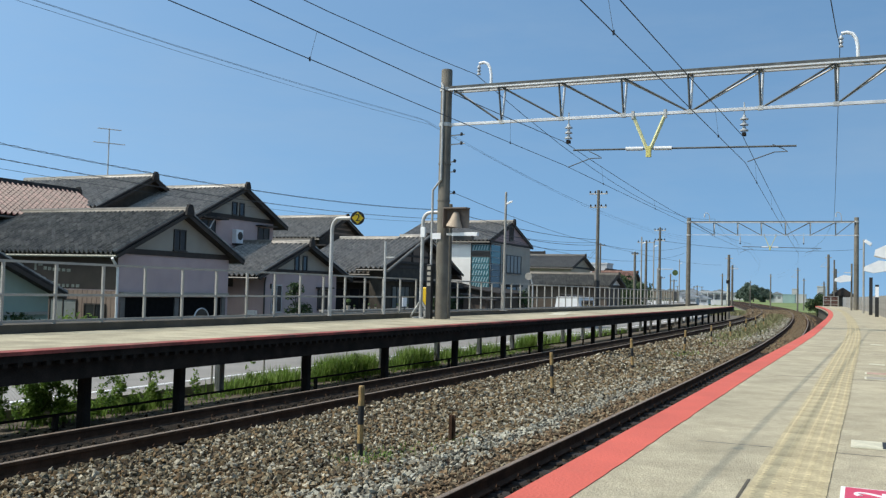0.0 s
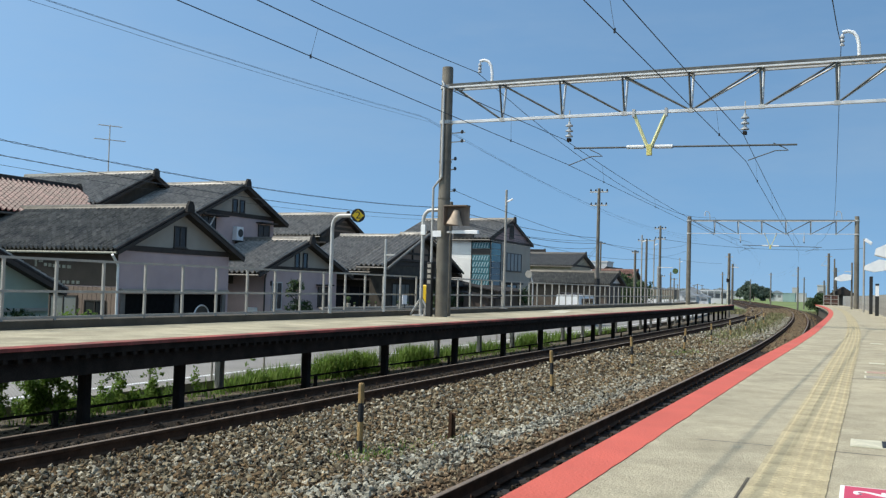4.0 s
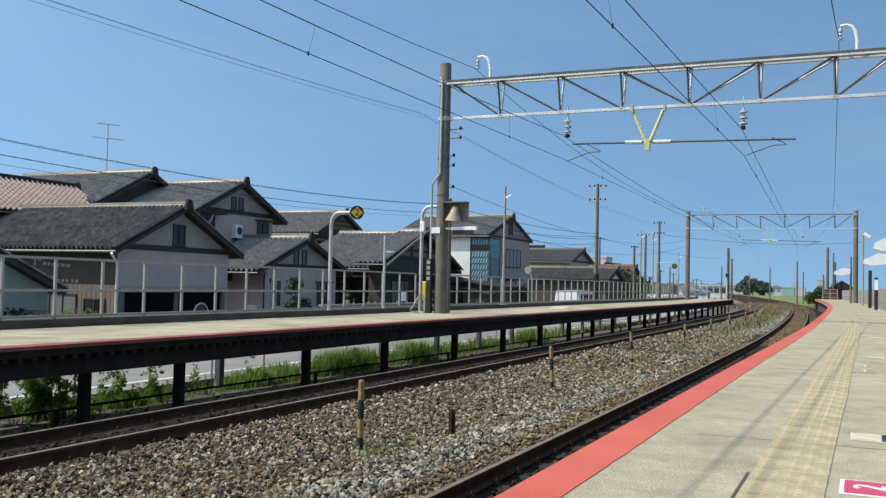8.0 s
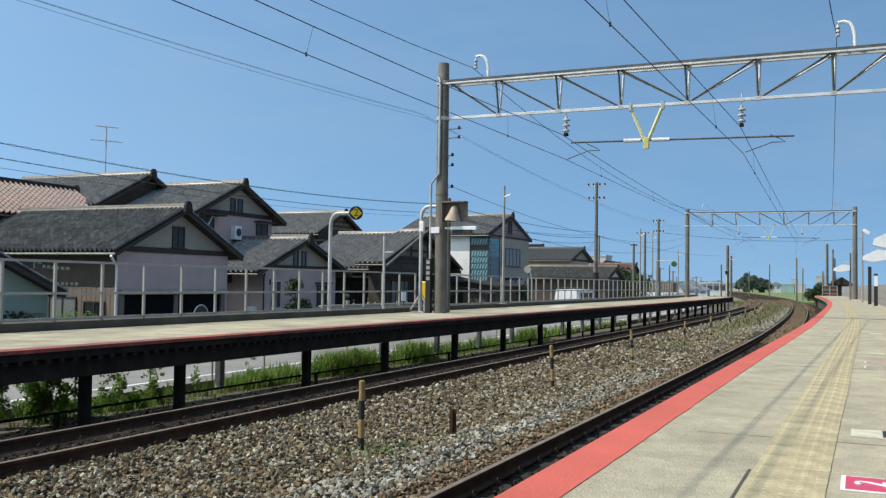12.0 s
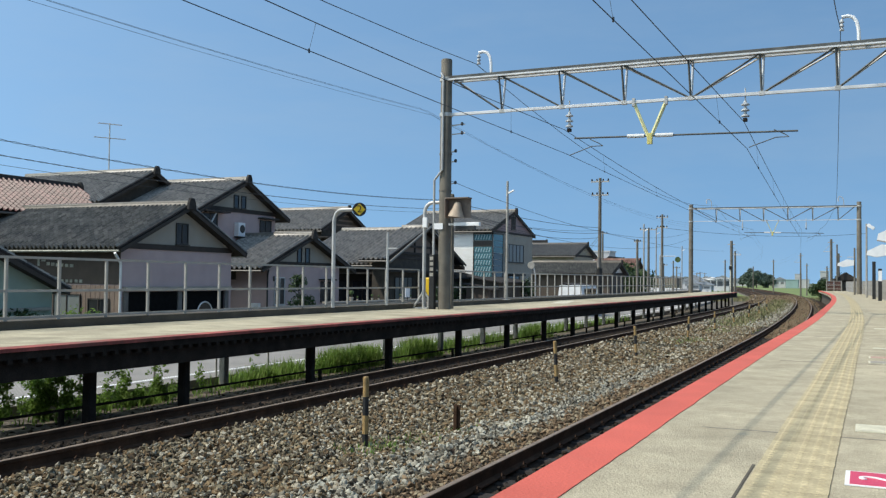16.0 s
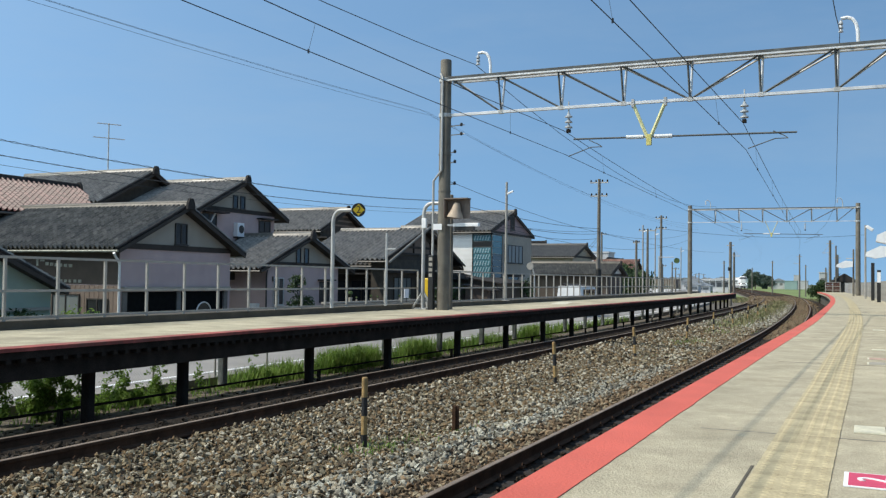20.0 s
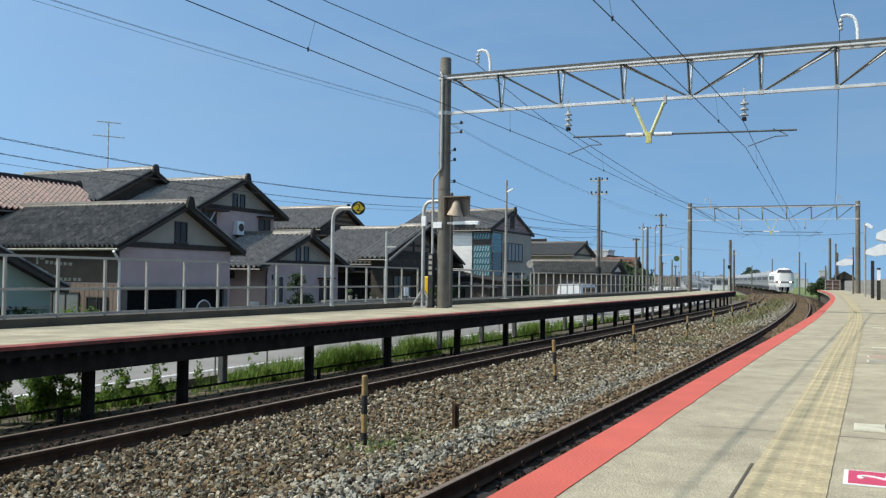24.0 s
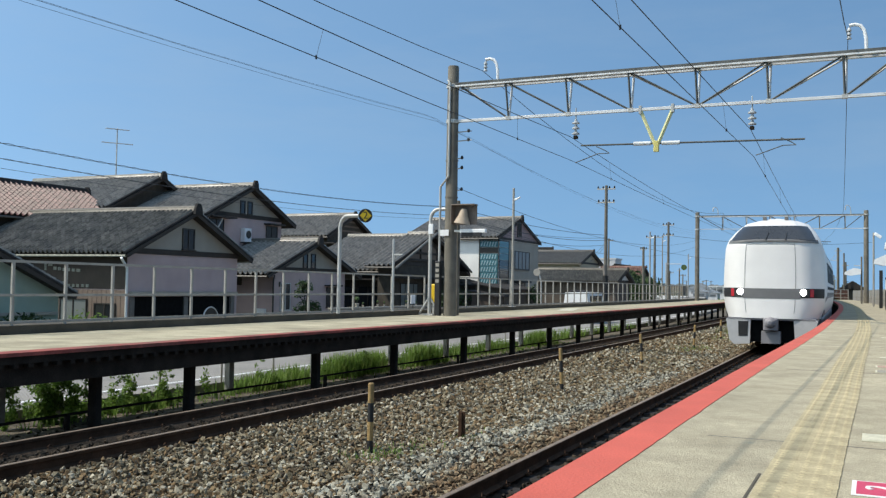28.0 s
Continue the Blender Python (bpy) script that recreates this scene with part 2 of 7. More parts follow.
M = {
    "platform": worn_concrete("platform_concrete", (0.408, 0.362, 0.258), (0.345, 0.303, 0.212)),
    "platform_far": mat("far_platform_surface", (0.42, 0.375, 0.262), 0.9, vary=0.25, scale=1.2, fine=30, dirt=(0.26, 0.23, 0.16), dirt_at=0.47, spec=0.2),
    "red_far": mat("stained_red_paint", (0.33, 0.080, 0.060), 0.8, vary=0.3, scale=3, fine=30, dirt=(0.15, 0.07, 0.05), dirt_at=0.47),
    "verge": mat("dusty_gravel", (0.125, 0.107, 0.082), 0.95, vary=0.4, scale=6, fine=40, bump=0.8, dirt=(0.08, 0.075, 0.06)),
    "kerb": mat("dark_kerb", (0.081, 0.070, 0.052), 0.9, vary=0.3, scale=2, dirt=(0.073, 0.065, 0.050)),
    "cream": mat("worn_cream_paint", (0.56, 0.53, 0.40), 0.7, vary=0.2, scale=9),
    "edge_concrete": mat("edge_concrete", (0.20, 0.18, 0.16), 0.9, vary=0.3, scale=2, dirt=(0.09, 0.08, 0.07)),
    "red": mat("red_paint", (0.54, 0.108, 0.073), 0.75, vary=0.12, scale=1.5, fine=70, bump=0.3, dirt=(0.47, 0.15, 0.105), dirt_at=0.55),
    "tactile": mat("tactile_tile", (0.41, 0.345, 0.21), 0.85, vary=0.25, scale=5, fine=70, each=0.10, dirt=(0.29, 0.25, 0.16), dirt_at=0.52),
    "steel_dark": mat("weathered_steel", (0.030, 0.024, 0.019), 0.9, metal=0.0, vary=0.4, scale=3, dirt=(0.036, 0.025, 0.018), spec=0.1),
    # near-black colour that stands for the shade inside openings
    "void": mat("painted_dark_interior", (0.012, 0.012, 0.012), 0.95, vary=0.2, bump=0, spec=0.02),
    # distance haze is mixed into this roof colour
    "far_roof": mat("hazy_roof", (0.23, 0.25, 0.27), 0.8, vary=0.15, scale=0.5),
    "yard": mat("pale_yard_concrete", (0.44, 0.43, 0.41), 0.9, vary=0.15, scale=0.3, fine=5, dirt=(0.33, 0.32, 0.30)),
    "brown_board": mat("red_brown_boards", (0.13, 0.06, 0.045), 0.8, vary=0.25, scale=3),
    "rust": mat("rusty_rail", (0.066, 0.037, 0.022), 0.9, vary=0.35, scale=5, dirt=(0.060, 0.038, 0.026), spec=0.15),
    "rail_top": mat("worn_rail_head", (0.215, 0.165, 0.122), 0.55, metal=0.1, vary=0.2, scale=5, spec=0.2),
    "sleeper": mat("concrete_sleeper", (0.036, 0.03, 0.026), 0.9, vary=0.3, scale=4),
    # bed colour darkened to give the shade in the gaps between stones
    "bed": mat("gap_shade_bed", (0.036, 0.029, 0.023), 0.95, vary=0.45, scale=5, fine=45, bump=0.8, dirt=(0.08, 0.055, 0.038), dirt_at=0.5, spec=0.05),
    "concrete_pole": mat("pole_concrete", (0.154, 0.139, 0.112), 0.85, vary=0.2, scale=3, dirt=(0.118, 0.100, 0.078)),
    "galv": mat("galvanised_steel", (0.48, 0.47, 0.44), 0.5, metal=0.35, vary=0.18, scale=3, dirt=(0.33, 0.30, 0.28), dirt_at=0.6),
    "galv_dark": mat("weathered_dull_steel", (0.115, 0.12, 0.115), 0.7, metal=0.1, vary=0.3, scale=3, dirt=(0.075, 0.07, 0.065), spec=0.2),
    "galv_light": mat("bright_galvanised_steel", (0.66, 0.66, 0.65), 0.45, metal=0.2, vary=0.15, scale=2, dirt=(0.40, 0.37, 0.33), dirt_at=0.62),
    "porcelain_grey": mat("grey_porcelain", (0.40, 0.42, 0.43), 0.3, vary=0.1, scale=8),
    "galv_fence": mat("fence_steel", (0.330, 0.313, 0.278), 0.6, metal=0.1, vary=0.15, scale=4),
    "wire": mat("wire", (0.05, 0.055, 0.06), 0.6, metal=0.3, vary=0.1, bump=0),
    "insulator": mat("porcelain", (0.70, 0.70, 0.68), 0.2, vary=0.05),
    "yellow": mat("yellow_paint", (0.58, 0.52, 0.17), 0.55, vary=0.15, scale=6),
    "pale_yellow": mat("bleached_yellow_paint", (0.64, 0.62, 0.32), 0.6, vary=0.1, scale=6),
    "yellow_stake": mat("worn_yellow_paint", (0.33, 0.215, 0.085), 0.7, vary=0.25, scale=8, dirt=(0.2, 0.14, 0.07), dirt_at=0.5),
    "black": mat("black_paint", (0.02, 0.02, 0.02), 0.6, vary=0.3),
    "white": mat("white_paint", (0.80, 0.80, 0.79), 0.5, vary=0.06, scale=3),
    "asphalt": mat("old_asphalt", (0.25, 0.24, 0.225), 0.9, vary=0.18, scale=0.6, fine=40, dirt=(0.19, 0.18, 0.17)),
    "soil": mat("dry_ground", (0.12, 0.115, 0.075), 0.95, vary=0.35, scale=0.25, fine=8, dirt=(0.07, 0.10, 0.035), dirt_at=0.45),
    "field": mat("rice_field", (0.16, 0.205, 0.065), 0.9, vary=0.25, scale=0.05, fine=3, dirt=(0.10, 0.18, 0.04)),
    "lavender": mat("lavender_render", (0.475, 0.362, 0.345), 0.85, vary=0.08, scale=1.2, dirt=(0.38, 0.32, 0.325), dirt_at=0.62),
    "greywall": mat("pale_grey_render", (0.335, 0.310, 0.262), 0.85, vary=0.08, scale=1.2, dirt=(0.31, 0.295, 0.27), dirt_at=0.6),
    "cream_wall": mat("cream_render", (0.42, 0.36, 0.27), 0.85, vary=0.1, scale=1.5, dirt=(0.3, 0.26, 0.2), dirt_at=0.6),
    "tile_plain": mat("smooth_grey_tile", (0.15, 0.14, 0.125), 0.6, vary=0.15, scale=1.5, fine=12, loose=0.12, spec=0.3),
    "beige": mat("beige_boards", (0.189, 0.143, 0.113), 0.8, vary=0.12, scale=2),
    "darkwall": mat("dark_timber", (0.064, 0.054, 0.041), 0.8, vary=0.3, scale=3),
    "teal": mat("teal_render", (0.300, 0.372, 0.305), 0.85, vary=0.08, scale=1.2),
    "whitewall": mat("white_render", (0.82, 0.81, 0.77), 0.8, vary=0.05, scale=1.2),
    "mauve": mat("mauve_boards", (0.30, 0.22, 0.22), 0.8, vary=0.1, scale=2),
    "brownwall": mat("dark_brown_wall", (0.081, 0.062, 0.049), 0.8, vary=0.15, scale=2),
    "timber": mat("dark_brown_timber", (0.037, 0.029, 0.023), 0.7, vary=0.25, scale=3),
    "tile": mat("grey_roof_tile", (0.235, 0.207, 0.168), 0.38, vary=0.2, scale=1.5, fine=12, loose=0.3, spec=0.7),
    "ridge": mat("pale_ridge_tile", (0.165, 0.150, 0.122), 0.38, vary=0.3, scale=4, fine=25, spec=0.8),
    "tile_dark": mat("dark_roof_tile", (0.170, 0.150, 0.120), 0.48, vary=0.3, scale=1.5, fine=12, loose=0.42, spec=0.4),
    "tile_dull": mat("weathered_dark_tile", (0.045, 0.042, 0.04), 0.85, vary=0.4, scale=1.5, fine=12, spec=0.1),
    "tile_red_far": mat("faded_red_tile", (0.25, 0.15, 0.12), 0.8, vary=0.3, scale=1.5, fine=12, loose=0.3, spec=0.1),
    "tile_red": mat("red_brown_roof_tile", (0.135, 0.062, 0.054), 0.46, vary=0.25, scale=2.5, fine=10, loose=0.35, spec=0.30),
    "pane": glass("window_pane", (0.015, 0.018, 0.022)),
    "pane_grey": glass("curtained_pane", (0.16, 0.165, 0.165), 0.3),
    "pane_pale": glass("net_curtain_pane", (0.17, 0.185, 0.175), 0.3),
    "pane_teal": glass("teal_glass", (0.05, 0.16, 0.19), 0.12),
    "glass_pale": glass("pale_patterned_glass", (0.30, 0.42, 0.45), 0.3),
    "frame": mat("bronze_frame", (0.05, 0.045, 0.04), 0.5, metal=0.3, vary=0.1),
    "alu": mat("aluminium_frame", (0.55, 0.55, 0.54), 0.4, metal=0.5, vary=0.1),
    "train_white": mat("train_white", (0.76, 0.74, 0.71), 0.4, vary=0.04, scale=1.5, bump=0, spec=0.35),
    "pane_dark": mat("dark_tinted_glass", (0.035, 0.035, 0.037), 0.25, vary=0.1, bump=0, spec=0.25),
    "train_grey": mat("train_grey_band", (0.15, 0.148, 0.145), 0.5, vary=0.06, bump=0),
    "train_silver": mat("train_silver_side", (0.29, 0.295, 0.30), 0.55, vary=0.06, scale=1.5, bump=0, spec=0.3),
    "train_pane": mat("tinted_side_glass", (0.020, 0.024, 0.024), 0.5, vary=0.1, bump=0, spec=0.08),
    "plate_faded": mat("worn_pink_plate", (0.43, 0.27, 0.215), 0.85, vary=0.25, scale=14, dirt=(0.37, 0.31, 0.23), dirt_at=0.48),
    "plate_grey": mat("worn_grey_plate", (0.30, 0.275, 0.23), 0.85, vary=0.2, scale=12, dirt=(0.36, 0.32, 0.24), dirt_at=0.5),
    "train_band": mat("dark_window_band", (0.055, 0.058, 0.058), 0.75, vary=0.06, bump=0, spec=0.08),
    "train_skirt": mat("pale_grey_skirt", (0.46, 0.455, 0.45), 0.5, vary=0.06, bump=0),
    "train_side": mat("train_side_silver", (0.25, 0.24, 0.25), 0.5, vary=0.05, bump=0, spec=0.25),
    "train_dark": mat("underframe_dark", (0.03, 0.03, 0.032), 0.7, vary=0.2),
    "train_roof": mat("train_roof_grey", (0.38, 0.39, 0.39), 0.6, vary=0.1),
    "lamp": mat("headlamp_light", (1.0, 0.98, 0.94), 0.2, vary=0.0, bump=0, glow=14),
    "lamp_red": mat("tail_lens_red", (0.45, 0.03, 0.04), 0.2, vary=0.05, bump=0),
    "leaf": islands("leaves", [(0.14, 0.23, 0.045), (0.18, 0.29, 0.06), (0.21, 0.32, 0.075), (0.10, 0.17, 0.035)], 0.6, 0.55),
    # greens greyed: the haze of distance is put into the leaf colours
    "leaf_far": islands("hazed_far_leaves", [(0.068, 0.098, 0.072), (0.085, 0.118, 0.088), (0.105, 0.138, 0.108)], 0.8),
    "leaf_dark": islands("dark_leaves", [(0.025, 0.05, 0.018), (0.035, 0.06, 0.02), (0.045, 0.075, 0.025)], 0.6),
    "grass": islands("grass_blades", [(0.18, 0.29, 0.06), (0.22, 0.34, 0.08), (0.25, 0.34, 0.10), (0.14, 0.24, 0.045)], 0.7, 0.5),
    "dry": islands("dry_grass", [(0.22, 0.19, 0.10), (0.18, 0.17, 0.085), (0.13, 0.15, 0.06)], 0.85),
    "bark": mat("bark", (0.07, 0.055, 0.045), 0.9, vary=0.3),
    "stone": islands("ballast_stones", [(0.194, 0.167, 0.110), (0.309, 0.278, 0.211), (0.102, 0.083, 0.054), (0.194, 0.138, 0.074), (0.434, 0.394, 0.299), (0.126, 0.085, 0.046), (0.264, 0.217, 0.139), (0.065, 0.050, 0.033), (0.171, 0.115, 0.060), (0.138, 0.115, 0.074)]),
    # dark brown, with shade between rails and under the deck put into the colour
    "stone_dark": islands("shaded_ballast_stones", [(0.027, 0.021, 0.015), (0.041, 0.030, 0.020), (0.024, 0.020, 0.015), (0.058, 0.044, 0.029)]),
    "stone_pale": islands("pale_ballast_stones", [(0.35, 0.335, 0.27), (0.26, 0.245, 0.195), (0.42, 0.405, 0.33), (0.16, 0.145, 0.112), (0.095, 0.084, 0.064), (0.30, 0.262, 0.195)]),
    "stone_rust": islands("rusty_ballast_stones", [(0.174, 0.116, 0.067), (0.228, 0.162, 0.096), (0.114, 0.079, 0.048), (0.240, 0.198, 0.130), (0.078, 0.058, 0.036)]),
    "sign_yellow": mat("sign_yellow", (0.75, 0.50, 0.02), 0.5, vary=0.04),
    "sign_pink": mat("sign_pink", (0.55, 0.055, 0.11), 0.5, vary=0.05),
    "gutter": mat("grey_gutter", (0.135, 0.125, 0.108), 0.5, vary=0.1),
    "horn": mat("faded_horn", (0.42, 0.33, 0.24), 0.6, vary=0.12, scale=5),
    "horn_box": mat("brown_box", (0.20, 0.16, 0.13), 0.7, vary=0.15, scale=4),
    "letter": mat("faded_letter", (0.34, 0.34, 0.28), 0.7, vary=0.3, scale=9),
    "leafy": mat("clipped_leaves", (0.06, 0.10, 0.03), 0.8, vary=0.6, scale=14, fine=60, bump=0.9),
    "far_teal": mat("far_grey_green_wall", (0.26, 0.36, 0.34), 0.9, vary=0.1, scale=0.3),
    "far_wall": mat("far_pale_wall", (0.48, 0.48, 0.48), 0.9, vary=0.15, scale=0.3),
    "panel_grey": mat("grey_fence_panel", (0.335, 0.365, 0.405), 0.7, vary=0.08, scale=1.5),
}


# ---- mesh building ----
class Mesh:
    """Collects plain polygons for one object."""

    def __init__(self):
        self.v, self.f = [], []

    def add(self, verts, faces, m=None):
        k = len(self.v)
        self.v += [tuple(m @ Vector(p)) for p in verts] if m is not None else [tuple(p) for p in verts]
        self.f += [tuple(i + k for i in f) for f in faces]
        return self

    def box(self, x0, x1, y0, y1, z0, z1, m=None, cut=0.0):
        """A box; cut bevels its upright and upper edges."""
        if not cut:
            v = [(x, y, z) for z in (z0, z1) for x, y in ((x0, y0), (x1, y0), (x1, y1), (x0, y1))]
            return self.add(v, [(3, 2, 1, 0), (4, 5, 6, 7), (0, 1, 5, 4), (1, 2, 6, 5), (2, 3, 7, 6), (3, 0, 4, 7)], m)
        c = cut
        ring = lambda d, z: [(x0 + c + d, y0 + d, z), (x1 - c - d, y0 + d, z), (x1 - d, y0 + c + d, z), (x1 - d, y1 - c - d, z),
                             (x1 - c - d, y1 - d, z), (x0 + c + d, y1 - d, z), (x0 + d, y1 - c - d, z), (x0 + d, y0 + c + d, z)]
        v = ring(0, z0) + ring(0, z1 - c) + ring(c * 0.7, z1)
        f = [tuple(range(7, -1, -1)), tuple(range(16, 24))]
        for k in (0, 8):
            f += [(k + i, k + (i + 1) % 8, k + 8 + (i + 1) % 8, k + 8 + i) for i in range(8)]
        return self.add(v, f, m)

    def tube(self, pts, r, seg=6, m=None, cap=True, r1=None):
        """A round bar along a line of points."""
        pts = [Vector(p) for p in pts]
        v, f, n = [], [], len(pts)
        ref = None
        for i, p in enumerate(pts):
            d = (pts[min(i + 1, n - 1)] - pts[max(i - 1, 0)]).normalized()
            if ref is None:
                ref = Vector((0, 0, 1)) if abs(d.z) < 0.9 else Vector((1, 0, 0))
            a = d.cross(ref).normalized()
            b = a.cross(d)
            ref = b
            rr = r if r1 is None else r + (r1 - r) * i / (n - 1)
            v += [p + (a * math.cos(q) + b * math.sin(q)) * rr for q in (2 * math.pi * k / seg for k in range(seg))]
        for i in range(n - 1):
            f += [(i * seg + k, i * seg + (k + 1) % seg, (i + 1) * seg + (k + 1) % seg, (i + 1) * seg + k) for k in range(seg)]
        if cap:
            f += [tuple(range(seg - 1, -1, -1)), tuple(range((n - 1) * seg, n * seg))]
        return self.add(v, f, m)

    def lathe(self, prof, seg=12, m=None):
        """prof: (radius, z) from bottom to top, about z."""
        v = [(r * math.cos(2 * math.pi * k / seg), r * math.sin(2 * math.pi * k / seg), z) for r, z in prof for k in range(seg)]
        f = [(i * seg + k, i * seg + (k + 1) % seg, (i + 1) * seg + (k + 1) % seg, (i + 1) * seg + k) for i in range(len(prof) - 1) for k in range(seg)]
        f += [tuple(range(seg - 1, -1, -1)), tuple(range((len(prof) - 1) * seg, len(prof) * seg))]
        return self.add(v, f, m)

    def sweep(self, prof, stations, closed=True):
        """prof: (n, z) round the section; carried along the line through the stations s."""
        k = len(prof)
        v = [at(s, n, z) for s in stations for n, z in prof]
        f, last = [], len(stations) - 1
        for i in range(last):
            for j in range(k if closed else k - 1):
                a, b = i * k + j, i * k + (j + 1) % k
                f.append((a, b, b + k, a + k))
        if closed:
            f += [tuple(range(k - 1, -1, -1)), tuple(range(last * k, last * k + k))]
        return self.add(v, f)

    def prism(self, poly, y0, y1, m=None):
        """poly: (x, z) outline, pushed from y0 to y1."""
        k = len(poly)
        v = [(x, y0, z) for x, z in poly] + [(x, y1, z) for x, z in poly]
        f = [tuple(range(k)), tuple(range(2 * k - 1, k - 1, -1))] + [(j, j + k, (j + 1) % k + k, (j + 1) % k) for j in range(k)]
        return self.add(v, f, m)

    def done(self, name, smooth=False):
        me = bpy.data.meshes.new(name)
        me.from_pydata(self.v, [], self.f)
        bm = bmesh.new()
        bm.from_mesh(me)
        bmesh.ops.recalc_face_normals(bm, faces=bm.faces)
        bm.to_mesh(me)
        bm.free()
        if smooth:
            me.polygons.foreach_set("use_smooth", [True] * len(me.polygons))
            me.set_sharp_from_angle(angle=radians(38))
        return me


def part(name, shape, material, parent=None, label="", smooth=False, m=None):
    """One mesh object under a thing or a part. shape: a Mesh, or mesh data to share."""
    me = shape if isinstance(shape, bpy.types.Mesh) else shape.done(name, smooth)
    if not me.materials:
        me.materials.append(M[material])
    ob = new(name, me)
    ob.parent = parent
    if m is not None:
        ob.matrix_basis = m
    return tagged(ob, label)


def thing(name, m, label, category, group="", kind=""):
    """An Empty that carries the parts of one thing."""
    ob = new(name)
    ob.empty_display_size = 0.2
    ob.matrix_basis = m
    return tagged(ob, label, category, group, kind)


def structure(name, shape, material, label, category, smooth=False):
    return tagged(part(name, shape, material, None, label, smooth), "", category, "", "structure")


# ---- ground, road, track bed ----
g = Mesh()
g.add([(-2500, -800, GROUND - 0.3), (2500, -800, GROUND - 0.3), (2500, 4200, GROUND - 0.3), (-2500, 4200, GROUND - 0.3)], [(0, 1, 2, 3)])
structure("ground", g, "soil", "dry grassy ground reaching the horizon", "ground")
S_LONG = span(-40, 30, 10) + span(34, 220, 6)[0:] + span(240, 900, 60)
structure("road", Mesh().sweep([(-19.6, GROUND - 0.05), (-19.6, GROUND), (-13.3, GROUND), (-13.3, GROUND - 0.25)], S_LONG), "asphalt", "pale worn asphalt street beside the railway", "road")
structure("pavement", Mesh().sweep([(-22.5, GROUND - 0.05), (-22.5, GROUND + 0.1), (-19.6, GROUND + 0.1), (-19.6, GROUND - 0.05)], S_LONG), "edge_concrete", "grey concrete forecourt strip before the houses", "pavement")
for nn in (-14.1, -18.9):
    structure("road_line", Mesh().sweep([(nn - 0.08, GROUND), (nn - 0.08, GROUND + 0.006), (nn + 0.08, GROUND + 0.006), (nn + 0.08, GROUND)], S_LONG), "white", "white painted road edge line", "road marking")
structure("yard", Mesh().sweep([(-75, GROUND - 0.05), (-75, GROUND + 0.05), (-14.5, GROUND + 0.05), (-14.5, GROUND - 0.05)], span(108, 330, 20)), "yard", "pale concrete yard beside the street beyond the houses", "yard")
structure("field", Mesh().sweep([(-160, GROUND - 0.03), (-14, GROUND - 0.02), (60, GROUND - 0.02), (60, GROUND - 0.1), (-160, GROUND - 0.1)], span(150, 900, 50)), "field", "green rice fields beyond the station", "field")

BED = [(-0.9, -0.5), (-0.9, -0.27), (-1.9, -0.22), (-2.15, -0.19), (-3.3, -0.19), (-3.45, -0.15), (-3.9, -0.20), (-5.3, -0.25), (-6.7, -0.20), (-7.25, -0.15), (-7.4, -0.20), (-8.35, -0.20), (-8.5, -0.15), (-8.95, -0.22), (-9.6, -0.52), (-10.4, -0.68), (-13.25, -0.72), (-13.25, -0.78)]
structure("track_bed", Mesh().sweep(BED, S_LONG), "bed", "dark ballast bed under two tracks with the shade of stone gaps in its colour", "ballast")
structure("gravel_verge", Mesh().sweep([(-9.35, -0.40), (-9.62, -0.50), (-10.4, -0.665), (-13.24, -0.70), (-13.24, -0.76), (-9.35, -0.6)], S_LONG), "verge", "dusty grey gravel below the raised platform", "gravel")


def rail_section(c):
    return [(c - 0.063, -0.15), (c + 0.063, -0.15), (c + 0.063, -0.138), (c + 0.010, -0.118), (c + 0.010, -0.045), (c + 0.032, -0.035),
            (c + 0.032, -0.004), (c - 0.032, -0.004), (c - 0.032, -0.035), (c - 0.010, -0.045), (c - 0.010, -0.118), (c - 0.063, -0.138)]


S_RAIL = span(-20, 30, 10) + span(33, 220, 3) + span(240, 900, 40)
sleeper_mesh = Mesh().box(-1.0, 1.0, -0.10, 0.10, -0.36, -0.165, cut=0.02).done("sleeper")


def fastening_mesh(half):
    clip = Mesh()
    for r in (-half, half):
        for d in (-1, 1):
            clip.box(r + d * 0.09 - 0.025, r + d * 0.09 + 0.025, -0.045, 0.045, -0.145, -0.118, cut=0.01)
            clip.tube([(r + d * 0.10, -0.04, -0.115), (r + d * 0.085, 0.0, -0.095), (r + d * 0.10, 0.04, -0.115)], 0.009, 5)
    return clip.done("fastening")


def track(centre, half, label, cant=0.0):
    """half: from the track's centre to the middle of each rail; cant: how far the rail inside the bend lies lower."""
    roll = math.atan2(cant, 2 * half)
    tr = thing("track", Matrix(), label, "railway track", "", "structure")
    clip_mesh = fastening_mesh(half)
    for r in (-half, half):
        low = cant if r < 0 else 0.0
        part("rail", Mesh().sweep([(n, z - low) for n, z in rail_section(centre + r)], S_RAIL), "rust", tr, "rust-brown steel rail")
        part("rail_head", Mesh().sweep([(centre + r + n, z - low) for n, z in ((-0.030, -0.005), (0.030, -0.005), (0.024, 0.0), (-0.024, 0.0))], S_RAIL), "rail_top", tr, "polished rail head")
    for i in range(230):
        m = base(-4 + i * 0.62, centre, -cant / 2) @ Matrix.Rotation(-roll, 4, "Y")
        sl = part("sleeper", sleeper_mesh, "sleeper", tr, m=m)
        part("fastening", clip_mesh, "rust", sl)
    return tr


